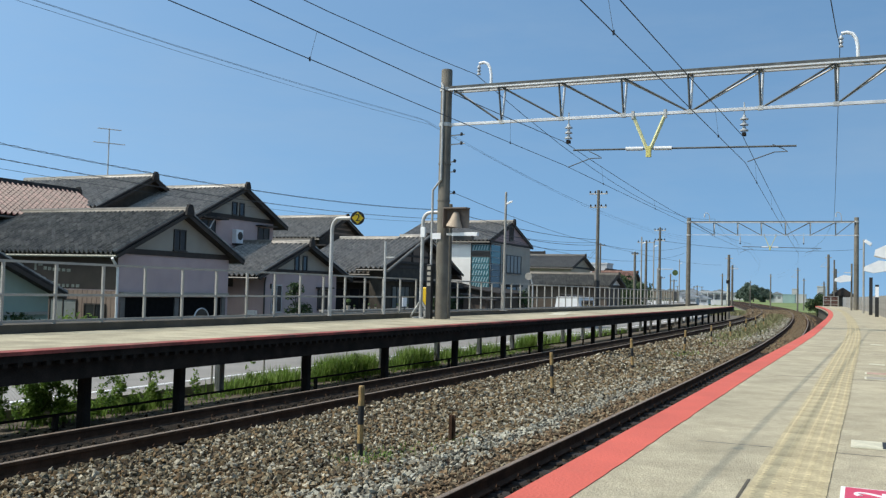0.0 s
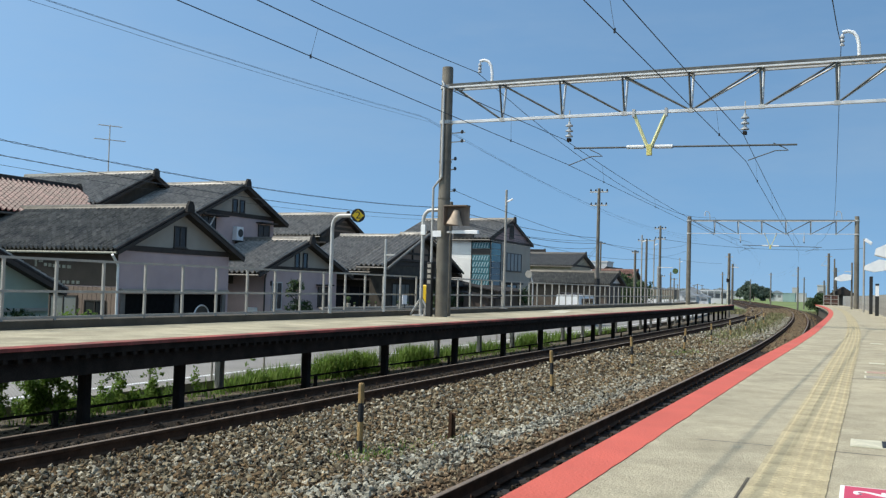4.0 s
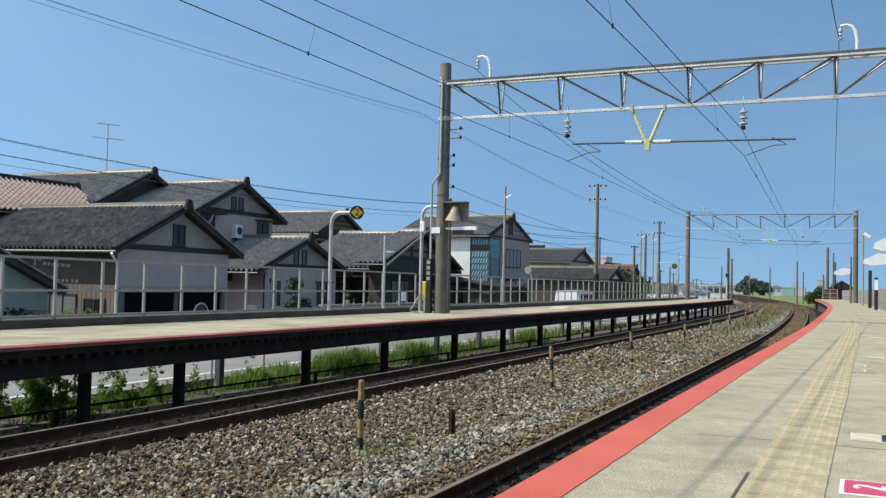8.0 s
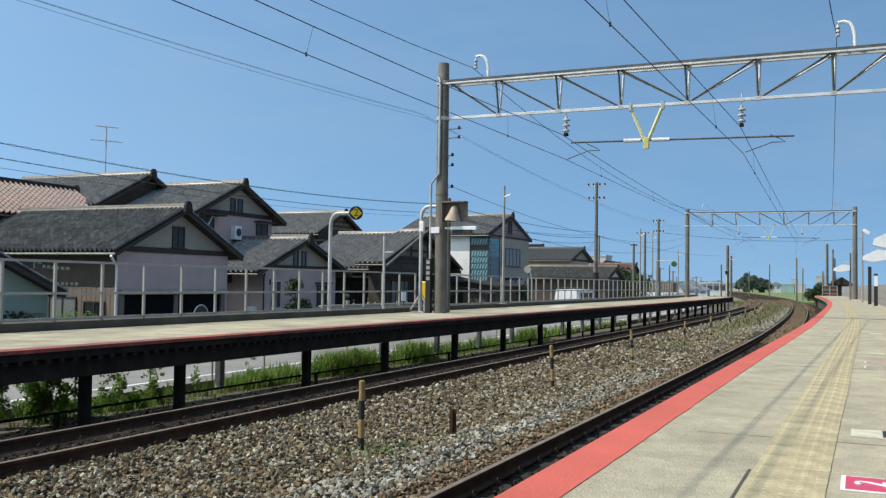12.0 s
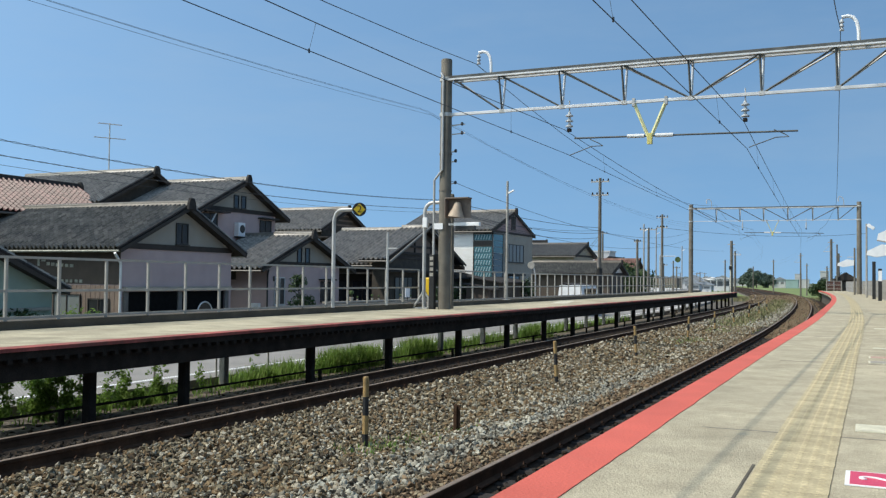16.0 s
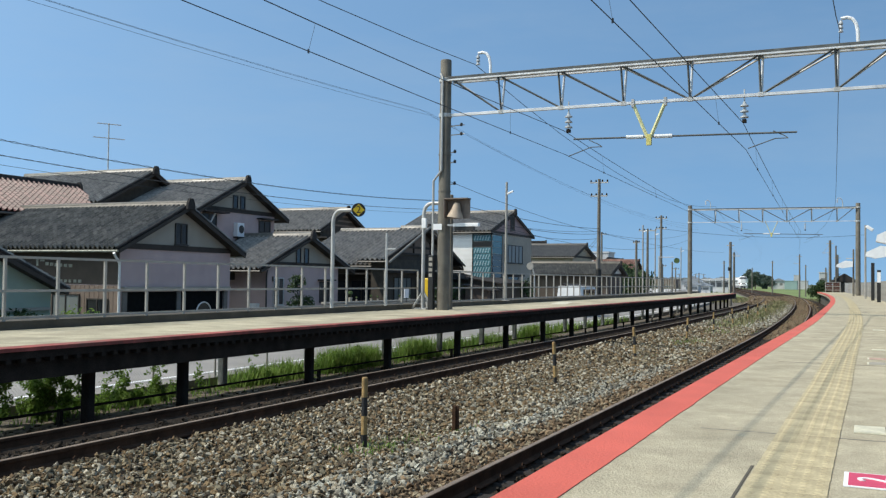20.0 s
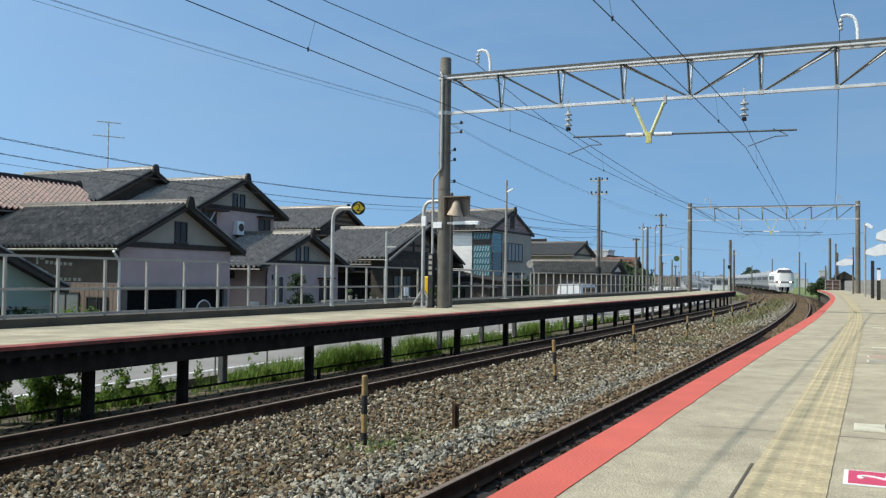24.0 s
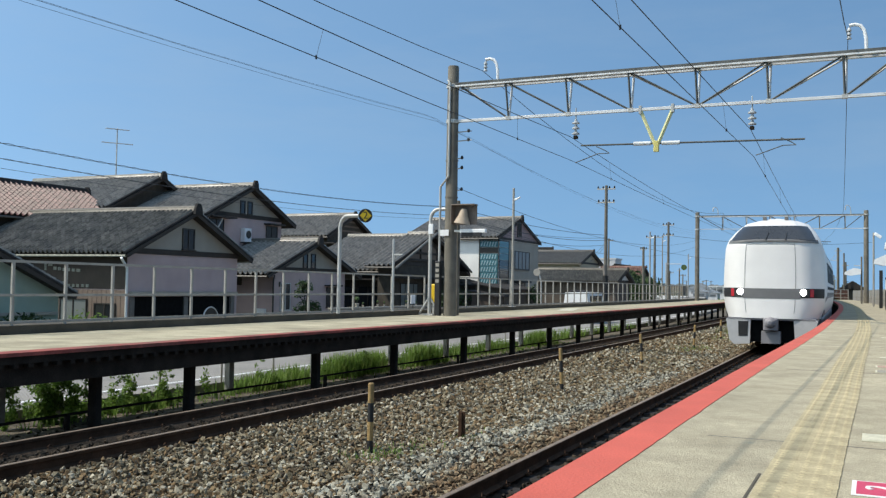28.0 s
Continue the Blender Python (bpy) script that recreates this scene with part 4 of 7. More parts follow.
window(h1, -1.05, 0.1, 1.0, 1.2, frame="frame", pane="pane", mullions=1, m=s1 @ Matrix.Translation((0, -0.03, 0)))
for k, (x, w, z, hh) in enumerate([(-4.35, 0.10, 2.60, 0.34), (-4.15, 0.22, 2.78, 0.07), (-3.85, 0.16, 2.62, 0.13), (-3.60, 0.16, 2.60, 0.13), (-3.35, 0.18, 2.58, 0.12), (-3.10, 0.14, 2.57, 0.13), (-2.85, 0.16, 2.56, 0.12), (-2.6, 0.2, 2.55, 0.12),
                                   (-3.35, 0.22, 1.95, 0.22), (-3.05, 0.12, 1.95, 0.12), (-2.82, 0.14, 1.95, 0.12), (-2.58, 0.12, 1.95, 0.12), (-2.32, 0.14, 1.95, 0.12), (-2.08, 0.16, 1.95, 0.12)]):
    part("letter_bar", Mesh().box(x, x + w, -0.04, -0.015, z, z + hh, s1), "letter", h1)
part("downpipe", Mesh().tube([(-4.1, -0.36, 3.10), (-3.95, -0.30, 2.98), (-3.52, -0.10, 2.74), (-3.47, -0.06, 2.62), (-3.46, -0.05, 0.0)], 0.05, 8), "white", h1, "white rain downpipe", True)
# red-tiled house, teal annexe, and the houses behind
house(36.1, -37.9, 5.1, 14.0, 5.25, 6.91, 0.5, "darkwall", "tile_red", "house with red-brown tiled roof behind the lavender house", gable="darkwall", turn=90, band=False)
h0 = house(17.9, -24.5, 9.4, 7.0, 1.78, 4.05, 0.35, "teal", "tile_dark", "low teal rendered annexe with dark roof edge", gable="teal", band=False)
house(39.75, -36.0, 7.0, 9.0, 6.1, 8.05, 0.5, "darkwall", "tile", "two-storey house with grey tiled roof and dark gable", gable="darkwall")
h3 = house(41.35, -31.0, 6.5, 8.0, 5.85, 7.55, 0.85, "lavender", "tile", "two-storey lavender house with grey tiled gable roof", gable="greywall")
for x in (-0.32, 0.32):
    window(h3, x - 0.1, 6.0, 0.34, 0.62, mullions=0)
window(h3, 2.3, 4.4, 1.0, 1.0, mullions=1, pane="pane_dark")
h4 = house(41.7, -27.0, 6.9, 4.0, 2.95, 4.5, 1.1, "lavender", "tile", "low lavender wing with tiled gable roof and two slit windows", gable="greywall")
for x in (-0.38, 0.38):
    window(h4, x - 0.24, 3.05, 0.34, 0.72, mullions=0)
window(h4, 2.0, 1.0, 0.9, 1.0, pane="pane_dark")
window(h4, -2.4, 0.9, 0.8, 1.3, frame="alu", pane="pane_dark")
h5 = house(59.0, -35.0, 6.0, 8.0, 5.75, 7.35, 0.6, "darkwall", "tile", "two-storey dark timber house with grey tiled roof", gable="darkwall")
h6 = house(54.6, -26.5, 11.0, 5.5, 3.25, 5.5, 0.8, "darkwall", "tile", "dark timber house with broad grey tiled roof", gable="darkwall")
window(h6, -0.6, 3.5, 1.6, 0.7, mullions=3)
window(h6, -3.4, 0.9, 2.2, 1.3, mullions=3, pane="pane_grey", frame="alu")
window(h6, -0.4, 0.9, 1.8, 1.3, mullions=1)
part("veranda_beam", Mesh().box(-5.3, 5.3, -0.4, 0.0, 2.55, 2.7), "timber", h6, "dark veranda beam")
for x in (-5.0, -1.9, 1.2):
    part("veranda_post", Mesh().box(x - 0.07, x + 0.07, -0.4, -0.26, 0.0, 2.55), "timber", h6)
window(h6, 3.0, 0.8, 2.0, 1.4, mullions=2)
W7 = 8.5
h7 = house(65.45, -24.0, W7, 7.3, 5.75, 7.4, 0.42, "whitewall", "tile", "two-storey white house with mauve gable and teal glass corner", gable="mauve", band=False, verge=0.12)
part("gable_board", Mesh().box(-W7 / 2 - 0.02, W7 / 2 + 0.02, -0.05, 0.0, 5.62, 5.78), "timber", h7, "dark board below the gable")
part("front_cladding", Mesh().box(-W7 / 2 + 1.95, W7 / 2, -0.012, 0.0, 0.0, 5.6), "greywall", h7, "pale grey boarded front")
window(h7, -0.15, 6.05, 0.75, 0.95, mullions=1, pane="timber")
window(h7, 0.15, 3.6, 3.9, 1.25, mullions=4, pane="pane_grey")
window(h7, 0.1, 0.2, 2.2, 2.3, mullions=1)
part("porch_hood", Mesh().box(-1.2, 1.4, -0.5, 0.0, 2.55, 2.7, cut=0.03), "timber", h7, "dark porch hood")
sf = side_frame(W7)
XF = -W7 / 2
for k in range(7):
    z = 2.35 + k * 0.45
    part("glazing_panel", Mesh().box(XF + 0.06, XF + 1.84, -0.05, 0.0, z, z + 0.42), "pane" if k < 4 else "pane_teal", h7, "blue glass panel")
    part("patterned_panel", Mesh().box(-1.42, -0.06, -0.05, 0.0, z, z + 0.42, sf), "frame" if k == 5 else "pane_teal", h7, "teal patterned glass panel")
    for u in range(6 if k != 5 else 0):
        lean = 0.13 if k % 2 else 0.10
        part("pattern_stroke", Mesh().prism([(-1.38 + u * 0.21, z + 0.04), (-1.29 + u * 0.21, z + 0.04), (-1.29 + lean + u * 0.21, z + 0.38), (-1.38 + lean + u * 0.21, z + 0.38)], -0.062, -0.05, sf), "glass_pale", h7)
for a, b, c, d in ((-1.5, 0.0, 5.5, 5.58), (-1.5, -1.42, 2.33, 5.5), (-0.06, 0.0, 2.33, 5.5), (-1.5, 0.0, 2.25, 2.33)):
    part("glazing_frame", Mesh().box(a, b, -0.07, 0.0, c, d, sf), "frame", h7)
for a, b, c, d in ((XF, XF + 1.92, 5.5, 5.58), (XF + 1.84, XF + 1.92, 2.25, 5.5), (XF, XF + 1.84, 2.25, 2.33)):
    part("glazing_frame", Mesh().box(a, b, -0.07, 0.0, c, d), "frame", h7)
sd6 = side_frame(11.0)
for k, x in enumerate((-4.6, -2.9, -1.2)):
    window(h6, x, 0.15, 1.35, 1.95, mullions=1, m=sd6, frame="timber")
part("side_cladding", Mesh().box(-5.4, -0.1, -0.004, 0.0, 0.0, 3.2, sd6), "timber", h6, "dark side boards")
part("side_eave", Mesh().box(-5.5, 0.0, -0.9, 0.0, 2.5, 2.6, sd6), "tile_dull", h6, "dark lean-to eave over the side windows")
h8 = house(105.6, -30.0, 8.2, 10.5, 5.1, 6.55, 0.7, "cream_wall", "tile_plain", "beige two-storey house with smooth grey roof", gable="cream_wall")
h9 = house(90.3, -22.3, 5.6, 10.5, 2.95, 4.1, 0.5, "brownwall", "tile_dark", "long low house with dark tiled roof", gable="whitewall")
house(138.0, -31.0, 7.5, 6.0, 3.7, 5.5, 0.6, "beige", "tile_red_far", "house with red tiled roof in the distance", gable="beige")

for x in (2.3,):
    part("window_hood", Mesh().box(x - 0.75, x + 0.75, -0.45, 0.0, 5.5, 5.58, cut=0.02), "timber", h3, "dark window hood")
window(h3, -2.6, 4.9, 1.1, 0.6, mullions=1, pane="pane_dark")
part("window_hood", Mesh().box(-3.6, -1.6, -0.6, 0.0, 5.58, 5.66, cut=0.02), "timber", h3, "dark window hood")
part("hood_pipe", Mesh().tube([(-2.6, -0.4, 5.55), (-2.8, -0.3, 5.1), (-2.95, -0.1, 4.9)], 0.04, 6), "alu", h3, "pale drain pipe")
part("window_hood", Mesh().box(1.3, 2.7, -0.35, 0.0, 2.1, 2.18, cut=0.02), "timber", h4, "dark window hood")
sd4 = side_frame(6.9)
dr4 = part("door", Mesh().box(-3.75, -2.55, -0.05, 0.0, 0.1, 1.95, sd4), "greywall", h4, "pale louvred door")
for k in range(9):
    part("louvre", Mesh().box(-3.62 + k * 0.115, -3.54 + k * 0.115, -0.065, -0.05, 0.3, 1.8, sd4), "letter", dr4)
for x0, x1, z0, z1 in ((-3.87, -3.75, 0.0, 2.05), (-2.55, -2.43, 0.0, 2.05), (-3.87, -2.43, 1.96, 2.08)):
    part("door_frame", Mesh().box(x0, x1, -0.08, 0.0, z0, z1, sd4), "timber", h4)
# eave shade on the side wall, painted as a dark panel
part("dark_panel", Mesh().box(-3.98, -1.9, -0.03, 0.0, 2.1, 2.9, sd4), "darkwall", h4, "dark panel painting the eave shade on the side wall")
part("meter_box", Mesh().box(-0.85, -0.35, -0.2, 0.0, 0.35, 0.95, sd4, cut=0.02), "white", h4, "white meter box")
part("downpipe", Mesh().tube([(-3.9, -0.4, 2.6), (-3.55, -0.10, 2.4), (-3.50, -0.06, 2.2), (-3.50, -0.06, 0.0)], 0.04, 6), "frame", h4, "dark downpipe")
for x in (-2.9, -2.6):
    part("wall_vent", Mesh().box(x - 0.05, x + 0.05, -0.05, 0.0, 2.05, 2.3), "frame", h4, "small dark vent")
# house 5: boarded gable over a lower tiled eave, pale plaster between dark posts
for z in (6.05, 6.4, 6.75):
    part("gable_rail", Mesh().box(-1.9 + (z - 6.05) * 1.6, 1.9 - (z - 6.05) * 1.6, -0.06, 0.0, z, z + 0.12), "beige", h5, "weathered gable rail")
part("pent_roof", Mesh().prism([(-3.7, 5.05), (3.7, 5.05), (3.7, 5.15), (-3.7, 5.15)], -1.0, 0.0), "tile_dull", h5, "dark lower eave across the gable")
for x in (-2.2, 0.4):
    part("plaster_panel", Mesh().box(x, x + 1.5, -0.04, 0.0, 3.7, 4.6), "greywall", h5, "pale plaster panel")
    window(h5, x + 0.9, 3.85, 0.7, 0.6, mullions=0, m=Matrix.Translation((0, -0.04, 0)))
h6b = house(52.6, -25.4, 9.4, 1.0, 3.55, 5.5, 0.9, "darkwall", "tile", "small dark timber porch wing with tiled gable roof", gable="darkwall")
part("gable_plaster", Mesh().prism([(-2.7, 3.85), (2.7, 3.85), (0, 4.95)], -0.03, 0.0), "beige", h6b, "weathered plaster in the gable")
for z, w in ((3.72, 4.3), (4.15, 2.3)):
    part("gable_beam", Mesh().box(-w, w, -0.12, 0.0, z, z + 0.14), "timber", h6b, "dark timber cross beam")
for x in (-1.2, 0.0, 1.2):
    part("gable_post", Mesh().box(x - 0.07, x + 0.07, -0.10, 0.0, 3.86, 4.6), "timber", h6b)
window(h6b, -2.6, 0.6, 2.2, 1.7, mullions=3, pane="pane_pale", frame="timber")
window(h6b, 0.6, 0.6, 2.6, 1.7, mullions=3, pane="pane_grey", frame="timber")
window(h6b, 3.4, 0.9, 1.4, 1.3, mullions=1, pane="pane", frame="timber")
part("lower_eave", Mesh().prism([(-4.9, 2.62), (4.9, 2.62), (4.9, 2.72), (-4.9, 2.72)], -0.85, 0.0), "tile_dull", h6b, "dark lower eave over the windows")
for sgn in (-1, 1):
    part("verge_roll", Mesh().tube([(0.0, -0.62, 5.55), (sgn * 2.8, -0.62, 4.36), (sgn * 5.55, -0.62, 3.19)], 0.075, 8), "ridge", h6b, "pale rolled verge tiles", True)
house(108.5, -36.0, 5.5, 9.0, 5.8, 7.0, 0.5, "darkwall", "tile_dull", "dark roofed house behind the beige house", gable="darkwall", band=False)
house(150.0, -36.0, 7.0, 9.0, 3.8, 5.9, 0.5, "greywall", "tile_dull", "grey roofed house in the distance", gable="greywall", band=False, turn=90)

# ---- sheds, walls and pots in the gardens ----
def shed(s, n, w, d, h, material, roof, label, lean=0.25):
    b = thing("shed", plain(s, n, GROUND), label, "shed", "garden sheds")
    part("body", Mesh().prism([(-d / 2, 0), (d / 2, 0), (d / 2, h - lean), (-d / 2, h)], -w / 2, w / 2), material, b)
    part("roof", Mesh().prism([(-d / 2 - 0.2, h + 0.02), (d / 2 + 0.3, h - lean - 0.08), (d / 2 + 0.3, h - lean), (-d / 2 - 0.2, h + 0.1)], -w / 2 - 0.2, w / 2 + 0.2), roof, b, "sloping sheet roof")
    part("door", Mesh().box(d / 2, d / 2 + 0.04, -0.45, 0.45, 0, min(1.9, h - lean - 0.1)), "timber", b)
    part("door_handle", Mesh().box(d / 2 + 0.04, d / 2 + 0.07, 0.30, 0.34, 0.85, 1.0), "alu", b)
    return b


shed(58.8, -22.4, 6.5, 2.0, 2.35, "darkwall", "tile_dull", "dark timber lean-to shed beside the white house")
shed(58.4, -25.3, 5.4, 1.2, 2.6, "darkwall", "tile_dull", "dark timber store between the houses")
shed(55.0, -22.2, 2.0, 1.5, 1.9, "brownwall", "tile_dull", "brown garden shed behind the railing")
shed(76.5, -21.8, 5.0, 1.6, 1.95, "brownwall", "tile_dull", "low dark shed beside the white house")
gw = thing("garden_wall", plain(43.0, -22.9, GROUND), "low pale concrete garden wall with coping", "wall")
part("body", Mesh().box(-0.07, 0.07, -6, 6, 0, 1.05), "edge_concrete", gw)
part("coping", Mesh().box(-0.11, 0.11, -6.03, 6.03, 1.05, 1.13, cut=0.02), "greywall", gw, "pale coping")
pot = thing("flower_pot", plain(39.5, -22.9, GROUND + 1.13) @ Matrix.Scale(0.5, 4), "small plant in a pale pot on the garden wall", "flower pot", "flower pots")
part("pot", Mesh().lathe([(0.0, 0), (0.16, 0.0), (0.22, 0.36), (0.20, 0.38), (0.0, 0.33)], 12), "greywall", pot, "", True)
part("plant", Mesh().tube([(0, 0, 0.3), (0.03, 0, 0.8)], 0.02, 5).tube([(0, 0, 0.5), (0.2, 0.1, 0.95)], 0.015, 4).tube([(0, 0, 0.45), (-0.15, -0.15, 0.9)], 0.015, 4).box(-0.2, 0.2, -0.2, 0.2, 0.72, 1.02, cut=0.1), "leafy", pot, "clipped green plant")
part("pale_ledge", Mesh().box(-4.6, 4.6, -0.12, 0.0, 1.08, 1.18), "greywall", h0, "pale ledge along the wall")
for s, k in ((40.1, 0.45), (41.6, 0.6), (42.3, 0.5), (44.8, 0.55), (46.0, 0.45), (47.8, 0.6)):
    copy_thing(pot, plain(s, -22.9, GROUND + 1.13) @ Matrix.Scale(k, 4))
sheet = thing("white_board", plain(44.6, -22.4, GROUND), "white notice board on a thin stand", "board")
part("board", Mesh().box(-0.02, 0.02, -0.25, 0.25, 1.25, 1.75), "white", sheet)
part("stand", Mesh().box(-0.02, 0.02, -0.02, 0.02, 0, 1.3), "frame", sheet)


# ---- express train ----
# half width of the body by height above the rails
SECTION = [(0.95, 1.34), (1.25, 1.42), (1.65, 1.455), (2.1, 1.455), (2.6, 1.435), (3.0, 1.39), (3.25, 1.28), (3.42, 1.12), (3.55, 0.90), (3.63, 0.60), (3.66, 0.30), (3.67, 0.0)]
NOSE = [(0.95, 1.30), (1.25, 1.40), (1.65, 1.455), (2.1, 1.455), (2.6, 1.44), (3.05, 1.41), (3.33, 1.32), (3.60, 1.17), (3.88, 0.93), (4.00, 0.68), (4.07, 0.38), (4.10, 0.0)]


def nose_depth(z, c):
    """How far the front face lies behind the foremost point, at height z and the fraction c of the half width."""
    back = 0.05 + 0.062 * max(z - 0.95, 0.0)
    if z > 3.28:
        back += (z - 3.28) * 1.9
    if z > 3.86:
        back += (z - 3.86) * 4.0
    return back + 0.16 * abs(c) ** 2 + 0.75 * abs(c) ** 7


def width_at(table, z):
    for (z0, w0), (z1, w1) in zip(table, table[1:]):
        if z0 <= z <= z1:
            return w0 + (w1 - w0) * (z - z0) / (z1 - z0)
    return 0.0


COLS = [-1, -0.97, -0.92, -0.84, -0.72, -0.55, -0.35, -0.12, 0.12, 0.35, 0.55, 0.72, 0.84, 0.92, 0.97, 1]


def face_patch(z0, z1, c0, c1, out=0.006, rows=4, cols=10, sag=0.0, taper=0.0):
    """A thin skin that lies on the front face; sag lowers its lower edge towards the sides."""
    me = Mesh()
    grid = []
    for i in range(rows + 1):
        for j in range(cols + 1):
            c = c0 + (c1 - c0) * j / cols
            z = z0 + (z1 - z0) * i / rows - sag * abs(c) ** 2 * (1 - i / rows)
            w = width_at(NOSE, z)
            y = nose_depth(z, c) - out
            x = w * c * (1 + (out * 0.4 if abs(c) > 0.9 else 0))
            grid.append((x, y, z))
    k = cols + 1
    me.add(grid, [(i * k + j, i * k + j + 1, (i + 1) * k + j + 1, (i + 1) * k + j) for i in range(rows) for j in range(cols)])
    return me


def car_shell(front, length):
    me = Mesh()
    rows = NOSE if front else SECTION
    zs = []
    for (z0, _), (z1, _) in zip(rows, rows[1:]):
        zs += [z0, (z0 + z1) / 2]
    zs.append(rows[-1][0])
    if front:
        grid = [(width_at(NOSE, z) * c, nose_depth(z, c), z) for z in zs for c in COLS]
        k = len(COLS)
        me.add(grid, [(i * k + j, i * k + j + 1, (i + 1) * k + j + 1, (i + 1) * k + j) for i in range(len(zs) - 1) for j in range(k - 1)])
    ends = []
    for y in ((None, 3.5, 5.5, length) if front else (0.0, length)):
        ring = []
        for sgn in (1, -1):
            zz = zs if sgn > 0 else zs[::-1][1:]
            for z in zz:
                if y is None:
                    ring.append((sgn * width_at(NOSE, z), nose_depth(z, 1), z))
                else:
                    f = 1.0 if not front or y > 5 else 0.3
                    i = zs.index(z) / (len(zs) - 1)
                    k0, k1 = int(i * (len(SECTION) - 1)), min(int(i * (len(SECTION) - 1)) + 1, len(SECTION) - 1)
                    u = i * (len(SECTION) - 1) - k0
                    z2 = SECTION[k0][0] + (SECTION[k1][0] - SECTION[k0][0]) * u
                    w2 = SECTION[k0][1] + (SECTION[k1][1] - SECTION[k0][1]) * u
                    wz = z2 * f + z * (1 - f)
                    ring.append((sgn * (w2 * f + width_at(rows, z) * (1 - f)), y, wz))
        ends.append(ring)
    k = len(ends[0])
    for a, b in zip(ends, ends[1:]):
        me.add(a + b, [(j, j + 1, k + j + 1, k + j) for j in range(k - 1)])
    me.add(ends[-1], [tuple(range(k))])
    if not front:
        me.add(ends[0], [tuple(range(k))])
    return me


def side_strip(y0, y1, z0, z1, out=0.008, both=(-1,)):
    me = Mesh()
    for sgn in both:
        w0, w1 = width_at(SECTION, z0) + out, width_at(SECTION, z1) + out
        me.add([(sgn * w0, y0, z0), (sgn * w0, y1, z0), (sgn * w1, y1, z1), (sgn * w1, y0, z1),
                (sgn * (w0 - 0.03), y0, z0), (sgn * (w0 - 0.03), y1, z0), (sgn * (w1 - 0.03), y1, z1), (sgn * (w1 - 0.03), y0, z1)],
               [(0, 1, 2, 3), (4, 5, 6, 7), (0, 1, 5, 4), (1, 2, 6, 5), (2, 3, 7, 6), (3, 0, 4, 7)])
    return me


def bogie(car, y):
    b = part("bogie", Mesh().box(-0.95, 0.95, y - 1.5, y + 1.5, 0.35, 0.62, cut=0.03), "train_dark", car)
    for dy in (-1.05, 1.05):
        for x in (-0.566, 0.566):
            part("wheel", Mesh().lathe([(0.43, -0.06), (0.43, 0.05), (0.46, 0.06), (0.46, 0.075)], 16, Matrix.Translation((x, y + dy, 0.43)) @ Matrix.Rotation(radians(90 if x < 0 else -90), 4, "Y")), "rust", b)


LENGTH = 20.4


